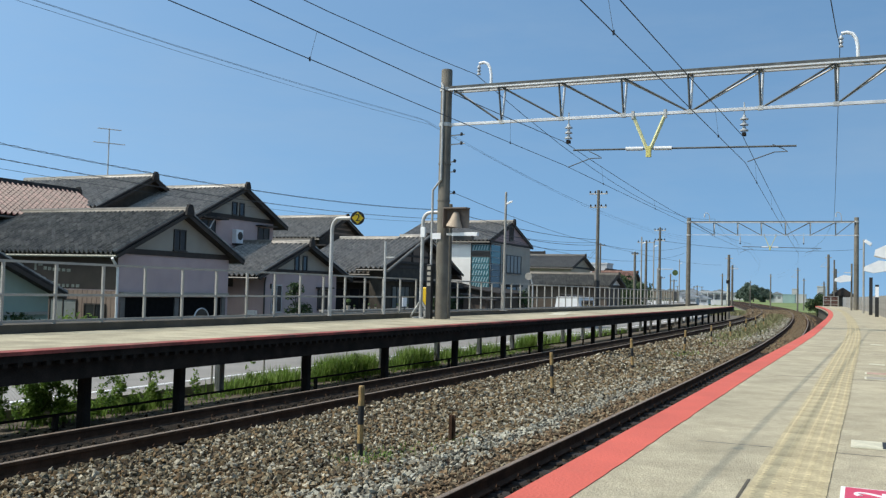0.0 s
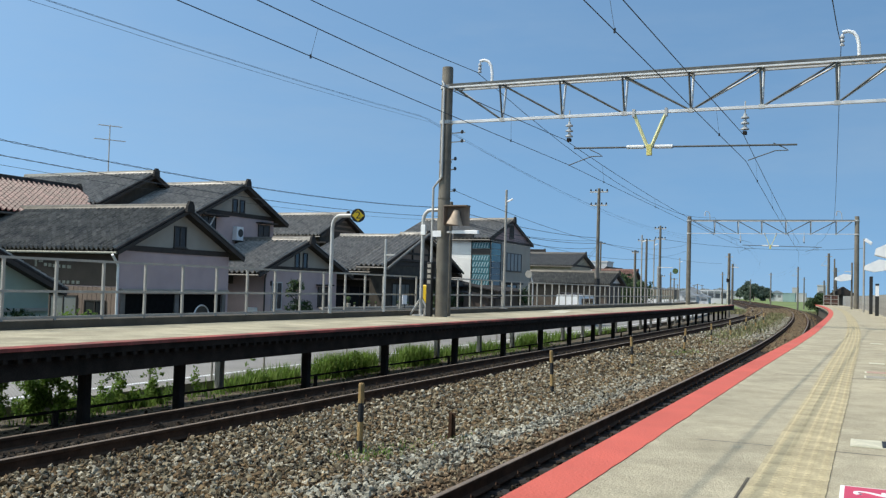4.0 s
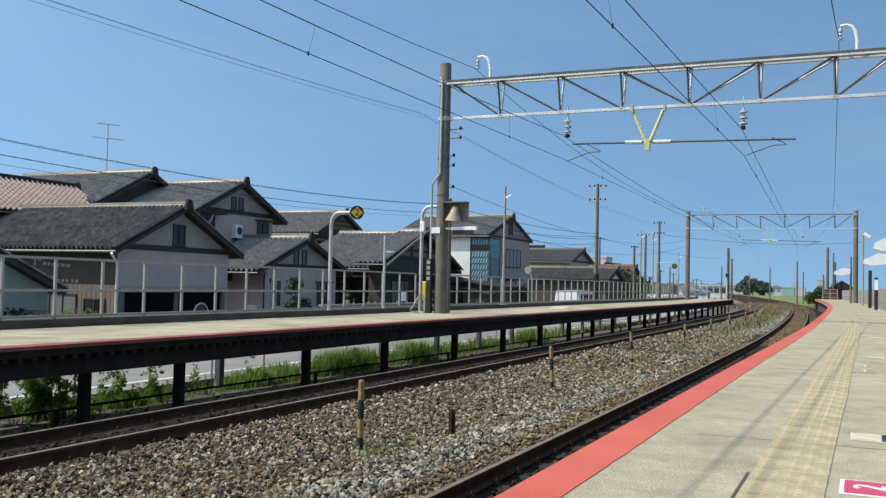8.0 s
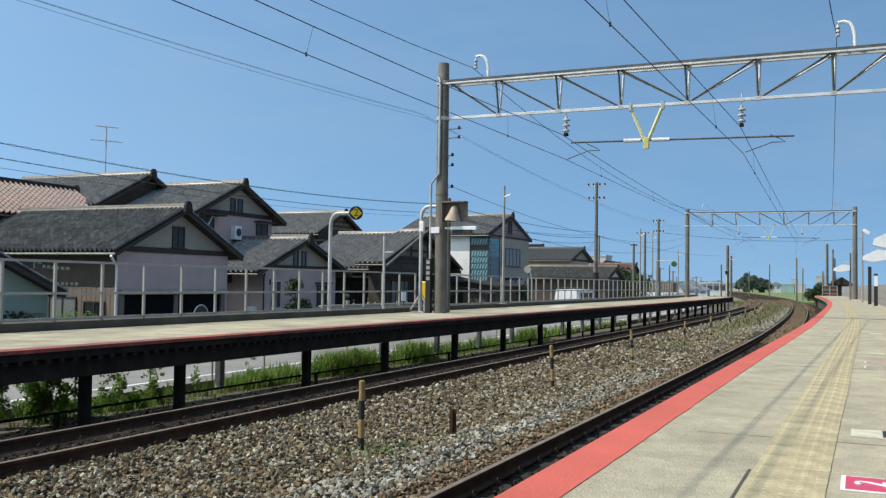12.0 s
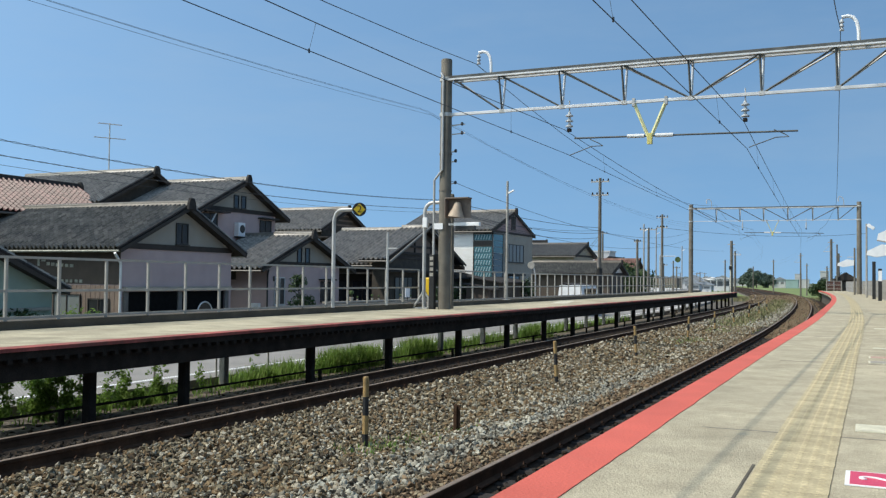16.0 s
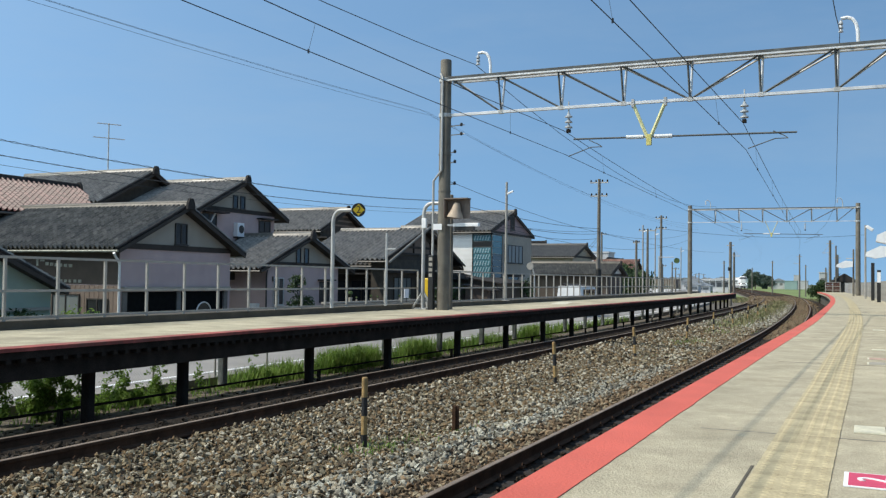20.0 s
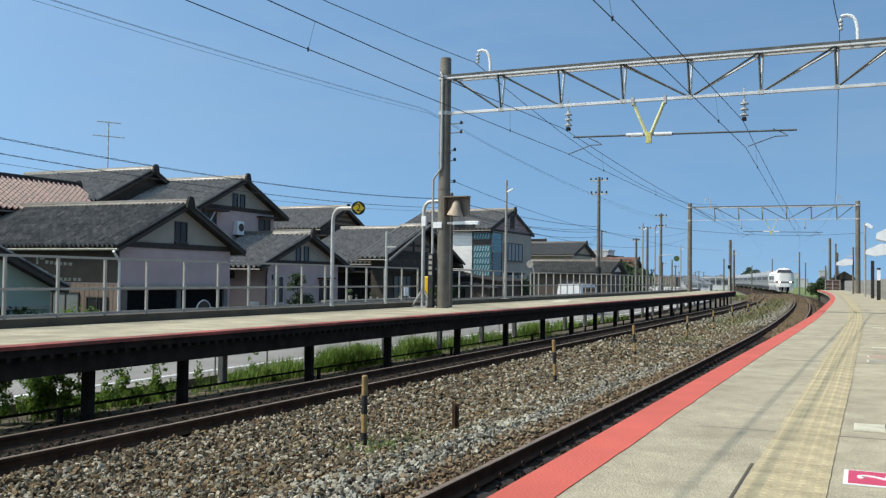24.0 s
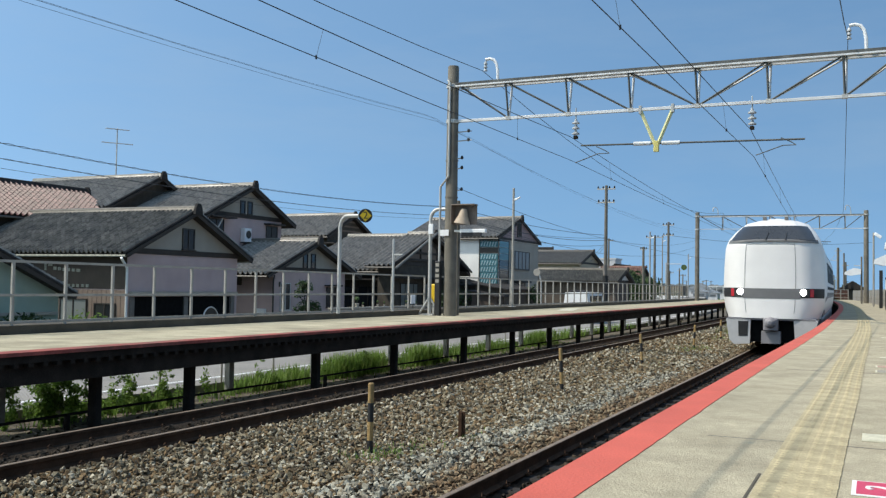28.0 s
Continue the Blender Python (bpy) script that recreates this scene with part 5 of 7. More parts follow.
def train_car(front, label):
    car = thing("train_car", Matrix(), label, "train car", "cars of the express train")
    part("body", car_shell(front, LENGTH), "train_white" if front else "train_silver", car, "glossy white body shell" if front else "silver-grey body shell", True)
    y0 = 4.6 if front else 0.9
    for sd in (-1, 1):
        part("window_band", side_strip(y0, LENGTH - 0.3, 1.84, 3.06, 0.008, (sd,)), "train_band", car, "dark grey window band")
        if front:
            part("side_panel", side_strip(3.4, LENGTH - 0.2, 1.60, 3.30, 0.003, (sd,)), "train_silver", car, "silver-grey side panel behind the white nose")
        for i in range(7 if front else 9):
            y = y0 + 0.5 + i * 2.02
            part("side_window", side_strip(y, y + 1.5, 2.08, 2.76, 0.014, (sd,)), "train_pane", car)
        part("lower_stripe", side_strip(y0 - 0.6, LENGTH - 0.3, 1.62, 1.74, 0.008, (sd,)), "train_grey", car, "thin grey waist stripe")
        part("lower_body", side_strip(0.4 if not front else 2.2, LENGTH - 0.2, 0.98, 1.6, 0.004, (sd,)), "train_side", car, "silver-grey lower panels")
    part("side_skirt", Mesh().box(-1.36, 1.36, 2.0 if front else 0.2, LENGTH - 0.2, 0.38, 0.97, cut=0.05), "train_side" if front else "train_dark", car)
    for y in (3.4, LENGTH - 3.4):
        bogie(car, y)
    for y, l in ((7.0, 3.5), (13.5, 3.0)):
        part("roof_equipment", Mesh().box(-0.75, 0.75, y, y + l, 3.6, 3.86, cut=0.08), "train_roof", car)
    part("gangway", Mesh().box(-0.6, 0.6, LENGTH, LENGTH + 0.5, 1.0, 3.1), "train_dark", car)
    if front:
        part("windscreen", face_patch(3.31, 3.76, -0.90, 0.90, 0.035, 8, 24, 0.05), "pane_dark", car, "wide dark wrap-round windscreen", True)
        part("windscreen_sill", face_patch(3.23, 3.305, -0.93, 0.93, 0.030, 2, 24, 0.05), "train_grey", car, "grey strip below the windscreen", True)
        for c in (-0.12, 0.30):
            part("wiper", Mesh().tube([(width_at(NOSE, z) * (c + (z - 3.33) * 0.15), nose_depth(z, c) - 0.06, z) for z in (3.28, 3.40, 3.52)], 0.014, 5), "black", car)
        part("grey_band", face_patch(1.54, 1.84, -0.56, 0.56, 0.006, 3, 12), "train_grey", car, "grey band between the lamps", True)
        for sgn in (-1, 1):
            part("lamp_recess", face_patch(1.57, 1.85, sgn * 0.56, sgn * 0.985, 0.010, 3, 8), "black", car, "", True)
            part("headlamp", Mesh().lathe([(0.0, 0.02), (0.075, 0.02), (0.095, 0.0), (0.075, -0.03), (0.0, -0.035)], 16, Matrix.Translation((sgn * 0.88, nose_depth(1.73, 0.61) - 0.02, 1.73)) @ Matrix.Rotation(radians(90), 4, "X")), "lamp", car, "bright white headlamp", True)
            part("tail_lamp", face_patch(1.60, 1.83, sgn * 0.735, sgn * 0.80, 0.016, 2, 3), "lamp_red", car, "red tail lamp lens", True)
        for c in (-0.52, 0.46):
            part("door_seam", face_patch(1.0, 3.16, c - 0.004, c + 0.004, 0.006, 10, 1), "train_grey", car)
        part("door_seam", face_patch(3.15, 3.165, -0.52, 0.46, 0.006, 1, 8), "train_grey", car)
        part("bumper", face_patch(0.96, 1.12, -0.95, 0.95, 0.05, 3, 16), "train_white", car, "white rounded bumper strip", True)
        part("bumper_underside", Mesh().prism([(-1.22, 0.90), (1.22, 0.90), (1.24, 0.97), (-1.24, 0.97)], 0.10, 1.2), "train_side", car)
        part("front_skirt", Mesh().prism([(-1.28, 0.93), (-0.58, 0.93), (-0.60, 0.20), (-1.05, 0.17), (-1.18, 0.30)], 0.10, 1.6), "train_skirt", car, "pale grey front skirt")
        part("front_skirt", Mesh().prism([(1.28, 0.93), (0.62, 0.93), (0.66, 0.20), (1.05, 0.17), (1.18, 0.30)], 0.10, 1.6), "train_skirt", car, "pale grey front skirt")
        # the recess is not cut in; its shade is a black patch on the skirt
        part("skirt_recess", Mesh().prism([(-0.93, 0.86), (-0.64, 0.86), (-0.66, 0.42), (-0.92, 0.42)], 0.09, 0.2), "black", car, "black patch painting the shade of a recess in the skirt")
        # solid black block in place of the shaded bay
        part("coupler_bay", Mesh().box(-0.62, 0.66, 0.35, 1.6, 0.25, 0.93), "void", car)
        cp = part("coupler", Mesh().box(-0.20, 0.20, -0.25, 0.5, 0.62, 0.98, cut=0.04), "train_side", car, "grey automatic coupler")
        part("coupler_cone", Mesh().lathe([(0.17, 0.0), (0.12, 0.12), (0.05, 0.18)], 12, Matrix.Translation((0.0, -0.25, 0.84)) @ Matrix.Rotation(radians(90), 4, "X")), "train_side", cp)
        part("snow_plough", Mesh().prism([(-0.27, 0.58), (0.27, 0.58), (0.27, 0.22), (-0.27, 0.22)], 0.0, 0.5), "train_side", car, "grey plate below the coupler")
        for x in (-0.36, 0.29):
            part("roof_marking", Mesh().box(x - 0.05, x + 0.05, 2.2, 2.6, 4.02, 4.12), "train_grey", car)
    return car


CARS = [train_car(True, "white express train leading car with lit headlamps")]
first = train_car(False, "white express train car with dark window band")
CARS += [first] + [copy_thing(first, Matrix()) for _ in range(7)]


# ---- masts, poles and lamps ----
def mast(s, n, top, foot=GROUND, arm=0.0):
    thick = 1.0 if s < 140 else 0.75
    p = thing("mast", plain(s, n, foot), "weathered concrete line mast beside the tracks", "mast", "distant line masts")
    part("shaft", Mesh().lathe([(0.17 * thick, 0.0), (0.13 * thick, top - foot - 0.03), (0.11 * thick, top - foot)], 10), "concrete_pole", p)
    part("cross_arm", Mesh().box(-0.35, 0.35, -0.04, 0.04, top - foot - 0.4, top - foot - 0.32), "galv", p)
    if arm:
        part("bracket", Mesh().tube([(0, 0, top - foot - 1.4), (arm, 0, top - foot - 1.4)], 0.03, 6), "galv", p)
        part("stay", Mesh().tube([(0, 0, top - foot - 0.5), (arm, 0, top - foot - 1.4)], 0.015, 5), "galv", p)
    return p


for s, n, top, arm in ((95, -12.0, 5.85, 0.9), (130, -15.95, 5.95, 0), (150, -19.9, 5.27, 0), (210, -22.0, 5.2, 0), (180, -15.3, 6.0, 0), (150, -8.87, 6.3, -0.9), (180, -9.6, 5.3, 0), (112, -3.44, 6.7, -0.8), (112, -2.7, 5.1, 0), (150, -5.2, 4.3, 0), (150, -27.9, 5.1, 0)):
    p = mast(s, n, top, GROUND, arm)
    if s == 95:
        part("cable_duct", Mesh().tube([(-0.06, -0.17, 0.9), (-0.06, -0.17, 3.7), (-0.02, -0.14, 3.9)], 0.055, 8), "cream", p, "pale cable duct up the mast", True)
        part("cable_box", Mesh().box(-0.2, 0.02, -0.28, -0.1, 3.5, 3.85, cut=0.02), "steel_dark", p, "small dark cable box")


def utility_pole(s, n, top, arms, label="round concrete utility pole with steel cross-arms", r=0.125):
    p = thing("utility_pole", plain(s, n, GROUND), label, "utility pole", "street utility poles")
    h = top - GROUND
    part("shaft", Mesh().lathe([(r * 1.2, 0), (r * 0.85, h - 0.02), (r * 0.7, h)], 12), "concrete_pole", p, "", True)
    for dz, w in arms:
        part("cross_arm", Mesh().box(-w, w, -0.045, 0.045, h - dz - 0.05, h - dz + 0.04), "galv", p)
        for x in (-w * 0.9, -w * 0.35, w * 0.35, w * 0.9):
            part("insulator", Mesh().lathe([(0.03, h - dz + 0.03), (0.06, h - dz + 0.06), (0.06, h - dz + 0.13), (0.03, h - dz + 0.2)], 8, Matrix.Translation((x, 0, 0))), "steel_dark", p)
    return p


up = utility_pole(63.9, -17.0, 9.0, ((0.25, 0.65), (1.2, 0.6)))
part("transformer", Mesh().lathe([(0.0, 3.2), (0.12, 3.2), (0.12, 3.9), (0.0, 3.92)], 12, Matrix.Translation((0.0, -0.24, 0))), "edge_concrete", up, "grey cable box", True)
part("dark_sleeve", Mesh().lathe([(0.20, 0.3), (0.20, 3.1), (0.18, 3.12)], 12), "black", up, "black lower sleeve", True)
utility_pole(91.0, -18.0, 8.3, ((0.3, 0.55), (1.3, 0.5)))
utility_pole(94.2, -20.0, 7.2, ((0.2, 0.9),))
utility_pole(89.1, -20.0, 5.8, ((0.25, 0.3),))
utility_pole(118.0, -31.0, 8.2, ((0.3, 0.6),))
utility_pole(104.0, -36.5, 8.0, ((0.3, 0.6), (0.9, 0.5)))
for k, (s, n, top) in enumerate(((135, -26.5, 4.4), (170, -31, 4.5), (215, -34, 4.0), (240, -40, 4.6), (260, -42, 4.2), (300, -46, 4.6), (280, -50, 4.4))):
    utility_pole(s, n, top, ((0.3, 0.55),), "distant slim utility pole", 0.12)


def span_wire(name, label, a, b, sag, r=0.012, cat="wire"):
    a, b = Vector(a), Vector(b)
    pts = [a.lerp(b, i / 14) - Vector((0, 0, sag * 4 * (i / 14) * (1 - i / 14))) for i in range(15)]
    return tagged(part(name, Mesh().tube(pts, r, 5), "wire", None, label), "", cat, "street wires")


def P(s, n, z):
    return tuple(plain(s, n, z).translation)


def twisted_cable(name, label, a, b, sag, gap=0.018, r=0.008, pitch=0.9):
    """Two strands wound round each other."""
    a, b = Vector(a), Vector(b)
    across = (b - a).cross(Vector((0, 0, 1))).normalized()
    count = int((b - a).length / pitch * 6)
    me = Mesh()
    for side in (0.0, math.pi):
        me.tube([a.lerp(b, i / count) + across * gap * math.cos(i * 1.047 + side) + Vector((0, 0, gap * math.sin(i * 1.047 + side) - sag * 4 * (i / count) * (1 - i / count))) for i in range(count + 1)], r, 4)
    return tagged(part(name, me, "wire", None, label), "", "wire", "street wires")


for za, zb, zc, sag, sag2, gap, r in ((5.24, 5.28, 5.49, 0.66, 0.25, 0.016, 0.008), (4.86, 4.88, 5.12, 0.60, 0.36, 0.010, 0.006)):
    twisted_cable("power_cable", "dark twisted cable along the street", P(2, -17, za), P(37.6, -17, zb), sag, gap, r, 0.75)
    span_wire("power_cable", "dark cable along the street", P(37.6, -17, zb), P(63.9, -17, zc), sag2, 0.014)
span_wire("telephone_cable", "dark telephone cable along the street", P(14, -17.0, 4.12), P(37.6, -17, 4.72), 0.25, 0.005)
span_wire("telephone_cable", "dark telephone cable along the street", P(37.6, -17, 4.72), P(63.9, -17, 5.3), 0.3, 0.010)
span_wire("street_wire", "thin dark street wire", P(42, -17, 4.5), P(63.9, -17, 4.8), 0.35, 0.012)
span_wire("street_wire", "thin dark street wire", P(63.9, -17, 5.2), P(150, -20, 6.6), 0.4, 0.012)
span_wire("street_wire", "thin dark wire crossing the tracks", P(91, -18, 7.0), P(110, 0.12, 7.2), 0.55, 0.016)
for k in range(2):
    span_wire("street_wire", "thin dark street wire", P(63.9, -17, 5.0 - 0.2 * k), P(74, -21, 4.2 - 0.3 * k), 0.1, 0.012)
for k, (n, z) in enumerate(((-11.95, 6.30), (-12.05, 6.42), (-12.3, 6.52))):
    span_wire("thin_wire", "thin grey wire beside the gantry", P(-27, n, z + 0.4), P(25.2, n, z + 0.42), 0.80, 0.0036)
    span_wire("thin_wire", "thin grey wire beside the gantry", P(25.2, n, z + 0.42), tuple(at(78, -11.6, 6.5 - 0.2 * k)), 0.75, 0.0034)


def lamp_post(s, n, foot, top, label):
    p = thing("lamp_post", base(s, n, foot), label, "lamp post")
    h = top - foot
    part("post", Mesh().lathe([(0.055, 0), (0.045, h - 0.01), (0.035, h)], 10), "galv_fence", p, "", True)
    part("flange", Mesh().box(-0.12, 0.12, -0.12, 0.12, 0, 0.02), "galv", p)
    part("lamp_head", Mesh().box(-0.02, 0.24, -0.045, 0.045, -0.02, 0.03, Matrix.Translation((0.05, 0, h - 0.45)) @ Matrix.Rotation(radians(-25), 4, "Y"), cut=0.015), "white", p, "small white lamp head")
    return p


lamp_post(33.0, -12.35, OPP + 0.14, 5.5, "slim grey lamp post on the far platform")
lamp_post(61.0, -12.9, OPP + 0.14, 5.5, "slim grey lamp post on the far platform")
thin = thing("thin_post", base(23.4, -12.4, OPP + 0.14), "thin grey post beside the railing", "post")
part("post", Mesh().lathe([(0.04, 0), (0.035, 2.05), (0.03, 2.07)], 8), "galv", thin)
part("bracket", Mesh().box(0.0, 0.3, -0.02, 0.02, 1.6, 1.64), "galv", thin)


# stop sign with the digit on a bent post
def digit(text, size, material, parent, m):
    c = bpy.data.curves.new("digit", "FONT")
    c.body, c.size, c.align_x, c.align_y, c.extrude = text, size, "CENTER", "CENTER", 0.002
    c.materials.append(M[material])
    ob = new("digit", c)
    ob.parent, ob.matrix_basis = parent, m
    return ob


sg = thing("stop_sign", base(20.45, -12.4, OPP + 0.14), "round yellow sign with digit 2 on a bent grey post", "sign")
bend = [(0, 0, 0), (0, 0, 2.2)] + [(0.22 * (1 - math.cos(a)), 0, 2.2 + 0.30 * math.sin(a)) for a in (0.4, 0.8, 1.2, 1.57)] + [(0.55, 0, 2.5)]
part("post", Mesh().tube(bend, 0.05, 10), "galv", sg, "bent galvanised post", True)
face = Matrix.Translation((0.74, 0, 2.5)) @ Matrix.Rotation(radians(31), 4, "Z") @ Matrix.Rotation(radians(90), 4, "X")
disc = part("disc", Mesh().lathe([(0.16, -0.02), (0.175, -0.015), (0.175, 0.015), (0.16, 0.02)], 28, face), "black", sg, "black rimmed disc")
part("diamond", Mesh().lathe([(0.15, 0.021), (0.15, 0.024)], 4, face), "sign_yellow", sg, "yellow diamond field")
digit("2", 0.26, "black", sg, face @ Matrix.Translation((0, 0, 0.027)))

# fittings of the near gantry's pole
q = thing("loudspeaker", base(24.85, -10.84, 3.56) @ Matrix.Scale(0.82, 4), "weathered brown loudspeaker box with horn on the gantry pole", "loudspeaker")
part("back_box", Mesh().box(-0.43, 0.43, 0.10, 0.16, 0.0, 0.70, cut=0.01), "horn_box", q, "brown rusty back board")
part("top_board", Mesh().box(-0.45, 0.45, -0.22, 0.16, 0.68, 0.72), "horn_box", q)
part("horn", Mesh().lathe([(0.30, -0.30), (0.27, -0.22), (0.17, 0.0), (0.12, 0.18), (0.08, 0.24)], 18, Matrix.Translation((-0.03, -0.05, 0.32)) @ Matrix.Rotation(radians(8), 4, "Y")), "horn", q, "faded tan horn bell", True)
part("side_board", Mesh().box(-0.45, -0.43, -0.22, 0.16, 0.0, 0.70), "horn_box", q)
fx = thing("strip_light", base(24.85, -10.55, 3.22), "white strip light below the loudspeaker", "light fitting")
part("housing", Mesh().box(-0.42, 0.40, -0.06, 0.06, 0.10, 0.20, cut=0.015), "white", fx)
part("dark_front", Mesh().box(-0.36, 0.25, -0.07, 0.05, -0.02, 0.10), "black", fx)
part("bracket", Mesh().box(-0.60, -0.40, -0.02, 0.02, 0.12, 0.18), "galv", fx)
cp = thing("conduit", base(25.2, -11.53, OPP), "pale conduit with dark switch box clipped to the gantry pole", "conduit")
part("pipe", Mesh().tube([(0.02, -0.20, 7.05), (0.09, -0.22, 6.95), (0.09, -0.22, 4.15), (-0.20, -0.14, 3.85), (-0.22, -0.10, 1.6)], 0.035, 8), "galv", cp, "", True)
part("switch_box", Mesh().box(-0.30, -0.13, -0.24, -0.08, 0.0, 1.62, cut=0.012), "black", cp, "tall narrow black box")
for k in range(4):
    part("label_plate", Mesh().box(-0.27, -0.16, -0.246, -0.238, 0.98 + k * 0.16, 1.08 + k * 0.16), "greywall", cp)
part("pole_plate", Mesh().box(-0.16, 0.12, -0.21, -0.20, 2.38, 2.56), "white", cp, "small white plate")
hp = thing("bent_pipe", base(25.3, -12.15, OPP), "bent galvanised pipe post beside the gantry pole", "pipe post")
part("pipe", Mesh().tube([(0, 0, 0), (0, 0, 2.9)] + [(0.25 * (1 - math.cos(a)), 0, 2.9 + 0.3 * math.sin(a)) for a in (0.4, 0.8, 1.2, 1.57)] + [(0.62, 0, 3.2)], 0.055, 10), "galv", hp, "", True)
part("foot", Mesh().box(-0.2, 0.2, -0.2, 0.2, 0, 0.04), "galv", hp)
for a in (-1, 1):
    part("strut", Mesh().tube([(a * 0.35, 0, 0.02), (0, 0, 0.55)], 0.03, 6), "galv", hp)
part("white_box", Mesh().box(-0.02, 0.13, -0.12, -0.04, 2.45, 2.75, cut=0.01), "white", hp)
yb = thing("yellow_box", base(25.6, -12.15, OPP), "yellow emergency box beside the gantry pole", "box")
part("case", Mesh().box(-0.12, 0.12, -0.1, 0.1, 0.38, 0.94, cut=0.03), "sign_yellow", yb)
part("stand", Mesh().box(-0.03, 0.03, -0.03, 0.03, 0, 0.36), "galv", yb)
bp = thing("back_post", base(26.0, -11.55, OPP), "slim grey post behind the gantry pole", "post")
part("post", Mesh().lathe([(0.07, 0), (0.06, 3.5), (0.04, 3.52)], 10), "concrete_pole", bp, "", True)
brk = thing("side_arms", base(25.2, -11.3, 5.0), "small steel arms with wires on the gantry pole", "bracket")
for z in (1.35, 1.08, 0.55, 0.25, -0.4):
    part("arm", Mesh().tube([(0, 0, z), (0.45 if z > 1 else 0.2, 0.1, z + 0.04)], 0.018, 5), "galv", brk)
    part("knob", Mesh().lathe([(0.03, z), (0.05, z + 0.05), (0.03, z + 0.1)], 8, Matrix.Translation((0.36 if z > 1 else 0.16, 0.08, 0))), "wire", brk)
for k in range(2):
    span_wire("stay_wire", "thin dark stay wire", P(25.2, -11.4, 4.75 - k * 0.9), tuple(at(78, -12.3, 5.8 - k * 0.5)), 1.0, 0.008)

# ---- marker stakes between the tracks ----
stake = thing("marker_stake", base(9.69, -5.4, -0.30), "yellow and black banded marker stake in the ballast", "stake", "marker stakes between the tracks")
for k in range(4):
    part("band", Mesh().lathe([(0.036, k * 0.22), (0.036, k * 0.22 + 0.219)], 10), "yellow_stake" if k % 2 else "black", stake)
part("cap", Mesh().lathe([(0.036, 0.88), (0.03, 0.895), (0.0, 0.90)], 10), "yellow_stake", stake)
rng = random.Random(4)
for s in (17.2, 24.04, 31.63, 38.07, 44.66, 51.5, 58.5, 65.5):
    copy_thing(stake, base(s, -5.4, -0.30) @ pose(0, 0, 0, rng.uniform(-3, 3), rng.uniform(-3, 3), rng.uniform(0, 90)))
stub = thing("iron_stub", base(11.2, -4.9, -0.28), "rusty brown iron stub in the ballast", "stub")
part("flange", Mesh().box(-0.045, 0.045, -0.012, 0.012, 0, 0.40), "rust", stub)
part("web", Mesh().box(-0.012, 0.012, -0.04, 0.04, 0, 0.39), "rust", stub)

# ---- things on the near platform ----
def floor_plate(s, n, w, l, field, label, mark=None, dark=True):
    """A flat plate glued to the platform: w across, l along."""
    p = thing("floor_plate", base(s, n, PLAT + 0.0015), label, "floor marking", "boarding position plates")
    part("border", Mesh().box(0, w, 0, l, 0, 0.004), "white" if mark else "cream", p)
    part("field", Mesh().box(0.018, w * 0.72, 0.018, l - 0.018, 0.004, 0.006), field, p)
    if dark:
        part("dark_field", Mesh().box(w * 0.74, w - 0.012, 0.018, l - 0.018, 0.004, 0.006), "black", p, "dark end field")
    if mark:
        digit(mark, 0.18, "white", p, Matrix.Translation((w * 0.36, l * 0.5, 0.0085)) @ Matrix.Rotation(radians(90), 4, "Z"))
    return p


floor_plate(4.13, -0.083, 0.34, 0.31, "sign_pink", "pink boarding plate with a white digit 2", "2")
floor_plate(5.64, -0.06, 0.22, 0.29, "cream", "worn cream boarding plate with dark end")
floor_plate(10.5, 0.0, 0.36, 0.34, "plate_grey", "faded grey boarding plate")
floor_plate(11.2, 0.0, 0.34, 0.30, "plate_faded", "faded pink boarding plate")
floor_plate(12.85, 0.04, 0.18, 0.22, "cream", "worn cream boarding plate", None, False)
floor_plate(18.5, 0.05, 0.20, 0.30, "cream", "worn cream boarding plate", None, False)


def platform_lamp(s, n, label):
    p = thing("platform_lamp", base(s, n, PLAT), label, "platform lamp", "platform lamps")
    part("post", Mesh().lathe([(0.07, 0), (0.06, 3.4), (0.04, 3.42)], 10), "concrete_pole", p, "", True)
    part("arm", Mesh().tube([(0, 0, 2.75), (-0.5, 0, 2.75)], 0.03, 6), "galv", p)
    part("housing", Mesh().prism([(-1.15, 2.12), (-0.75, 2.02), (-0.05, 2.14), (-0.05, 2.52), (-0.55, 2.58), (-1.12, 2.30)], -0.35, 0.35), "white", p, "white wedge-shaped lamp housing")
    return p


lamp_post(75.0, -14.5, GROUND, 6.0, "tall slim grey street lamp")
lamp_post(95.0, -14.9, GROUND, 5.3, "tall slim grey street lamp")
bs = thing("round_sign", plain(80.0, -16.0, GROUND), "dark round sign back on an arm of a slim post", "sign")
part("post", Mesh().lathe([(0.06, 0), (0.05, 4.5), (0.04, 4.52)], 8), "galv", bs)
part("arm", Mesh().tube([(0, 0, 4.42), (1.3, 0, 4.42)], 0.03, 6), "galv", bs)
part("disc", Mesh().lathe([(0.24, -0.02), (0.24, 0.02)], 18, Matrix.Translation((1.5, 0, 4.13)) @ Matrix.Rotation(radians(90), 4, "X")), "leafy", bs, "dark green disc")
platform_lamp(30.5, 1.42, "white wedge-shaped platform lamp on a post")
platform_lamp(46.0, 1.35, "white wedge-shaped platform lamp on a post")
platform_lamp(74.0, 0.35, "white wedge-shaped platform lamp on a post")
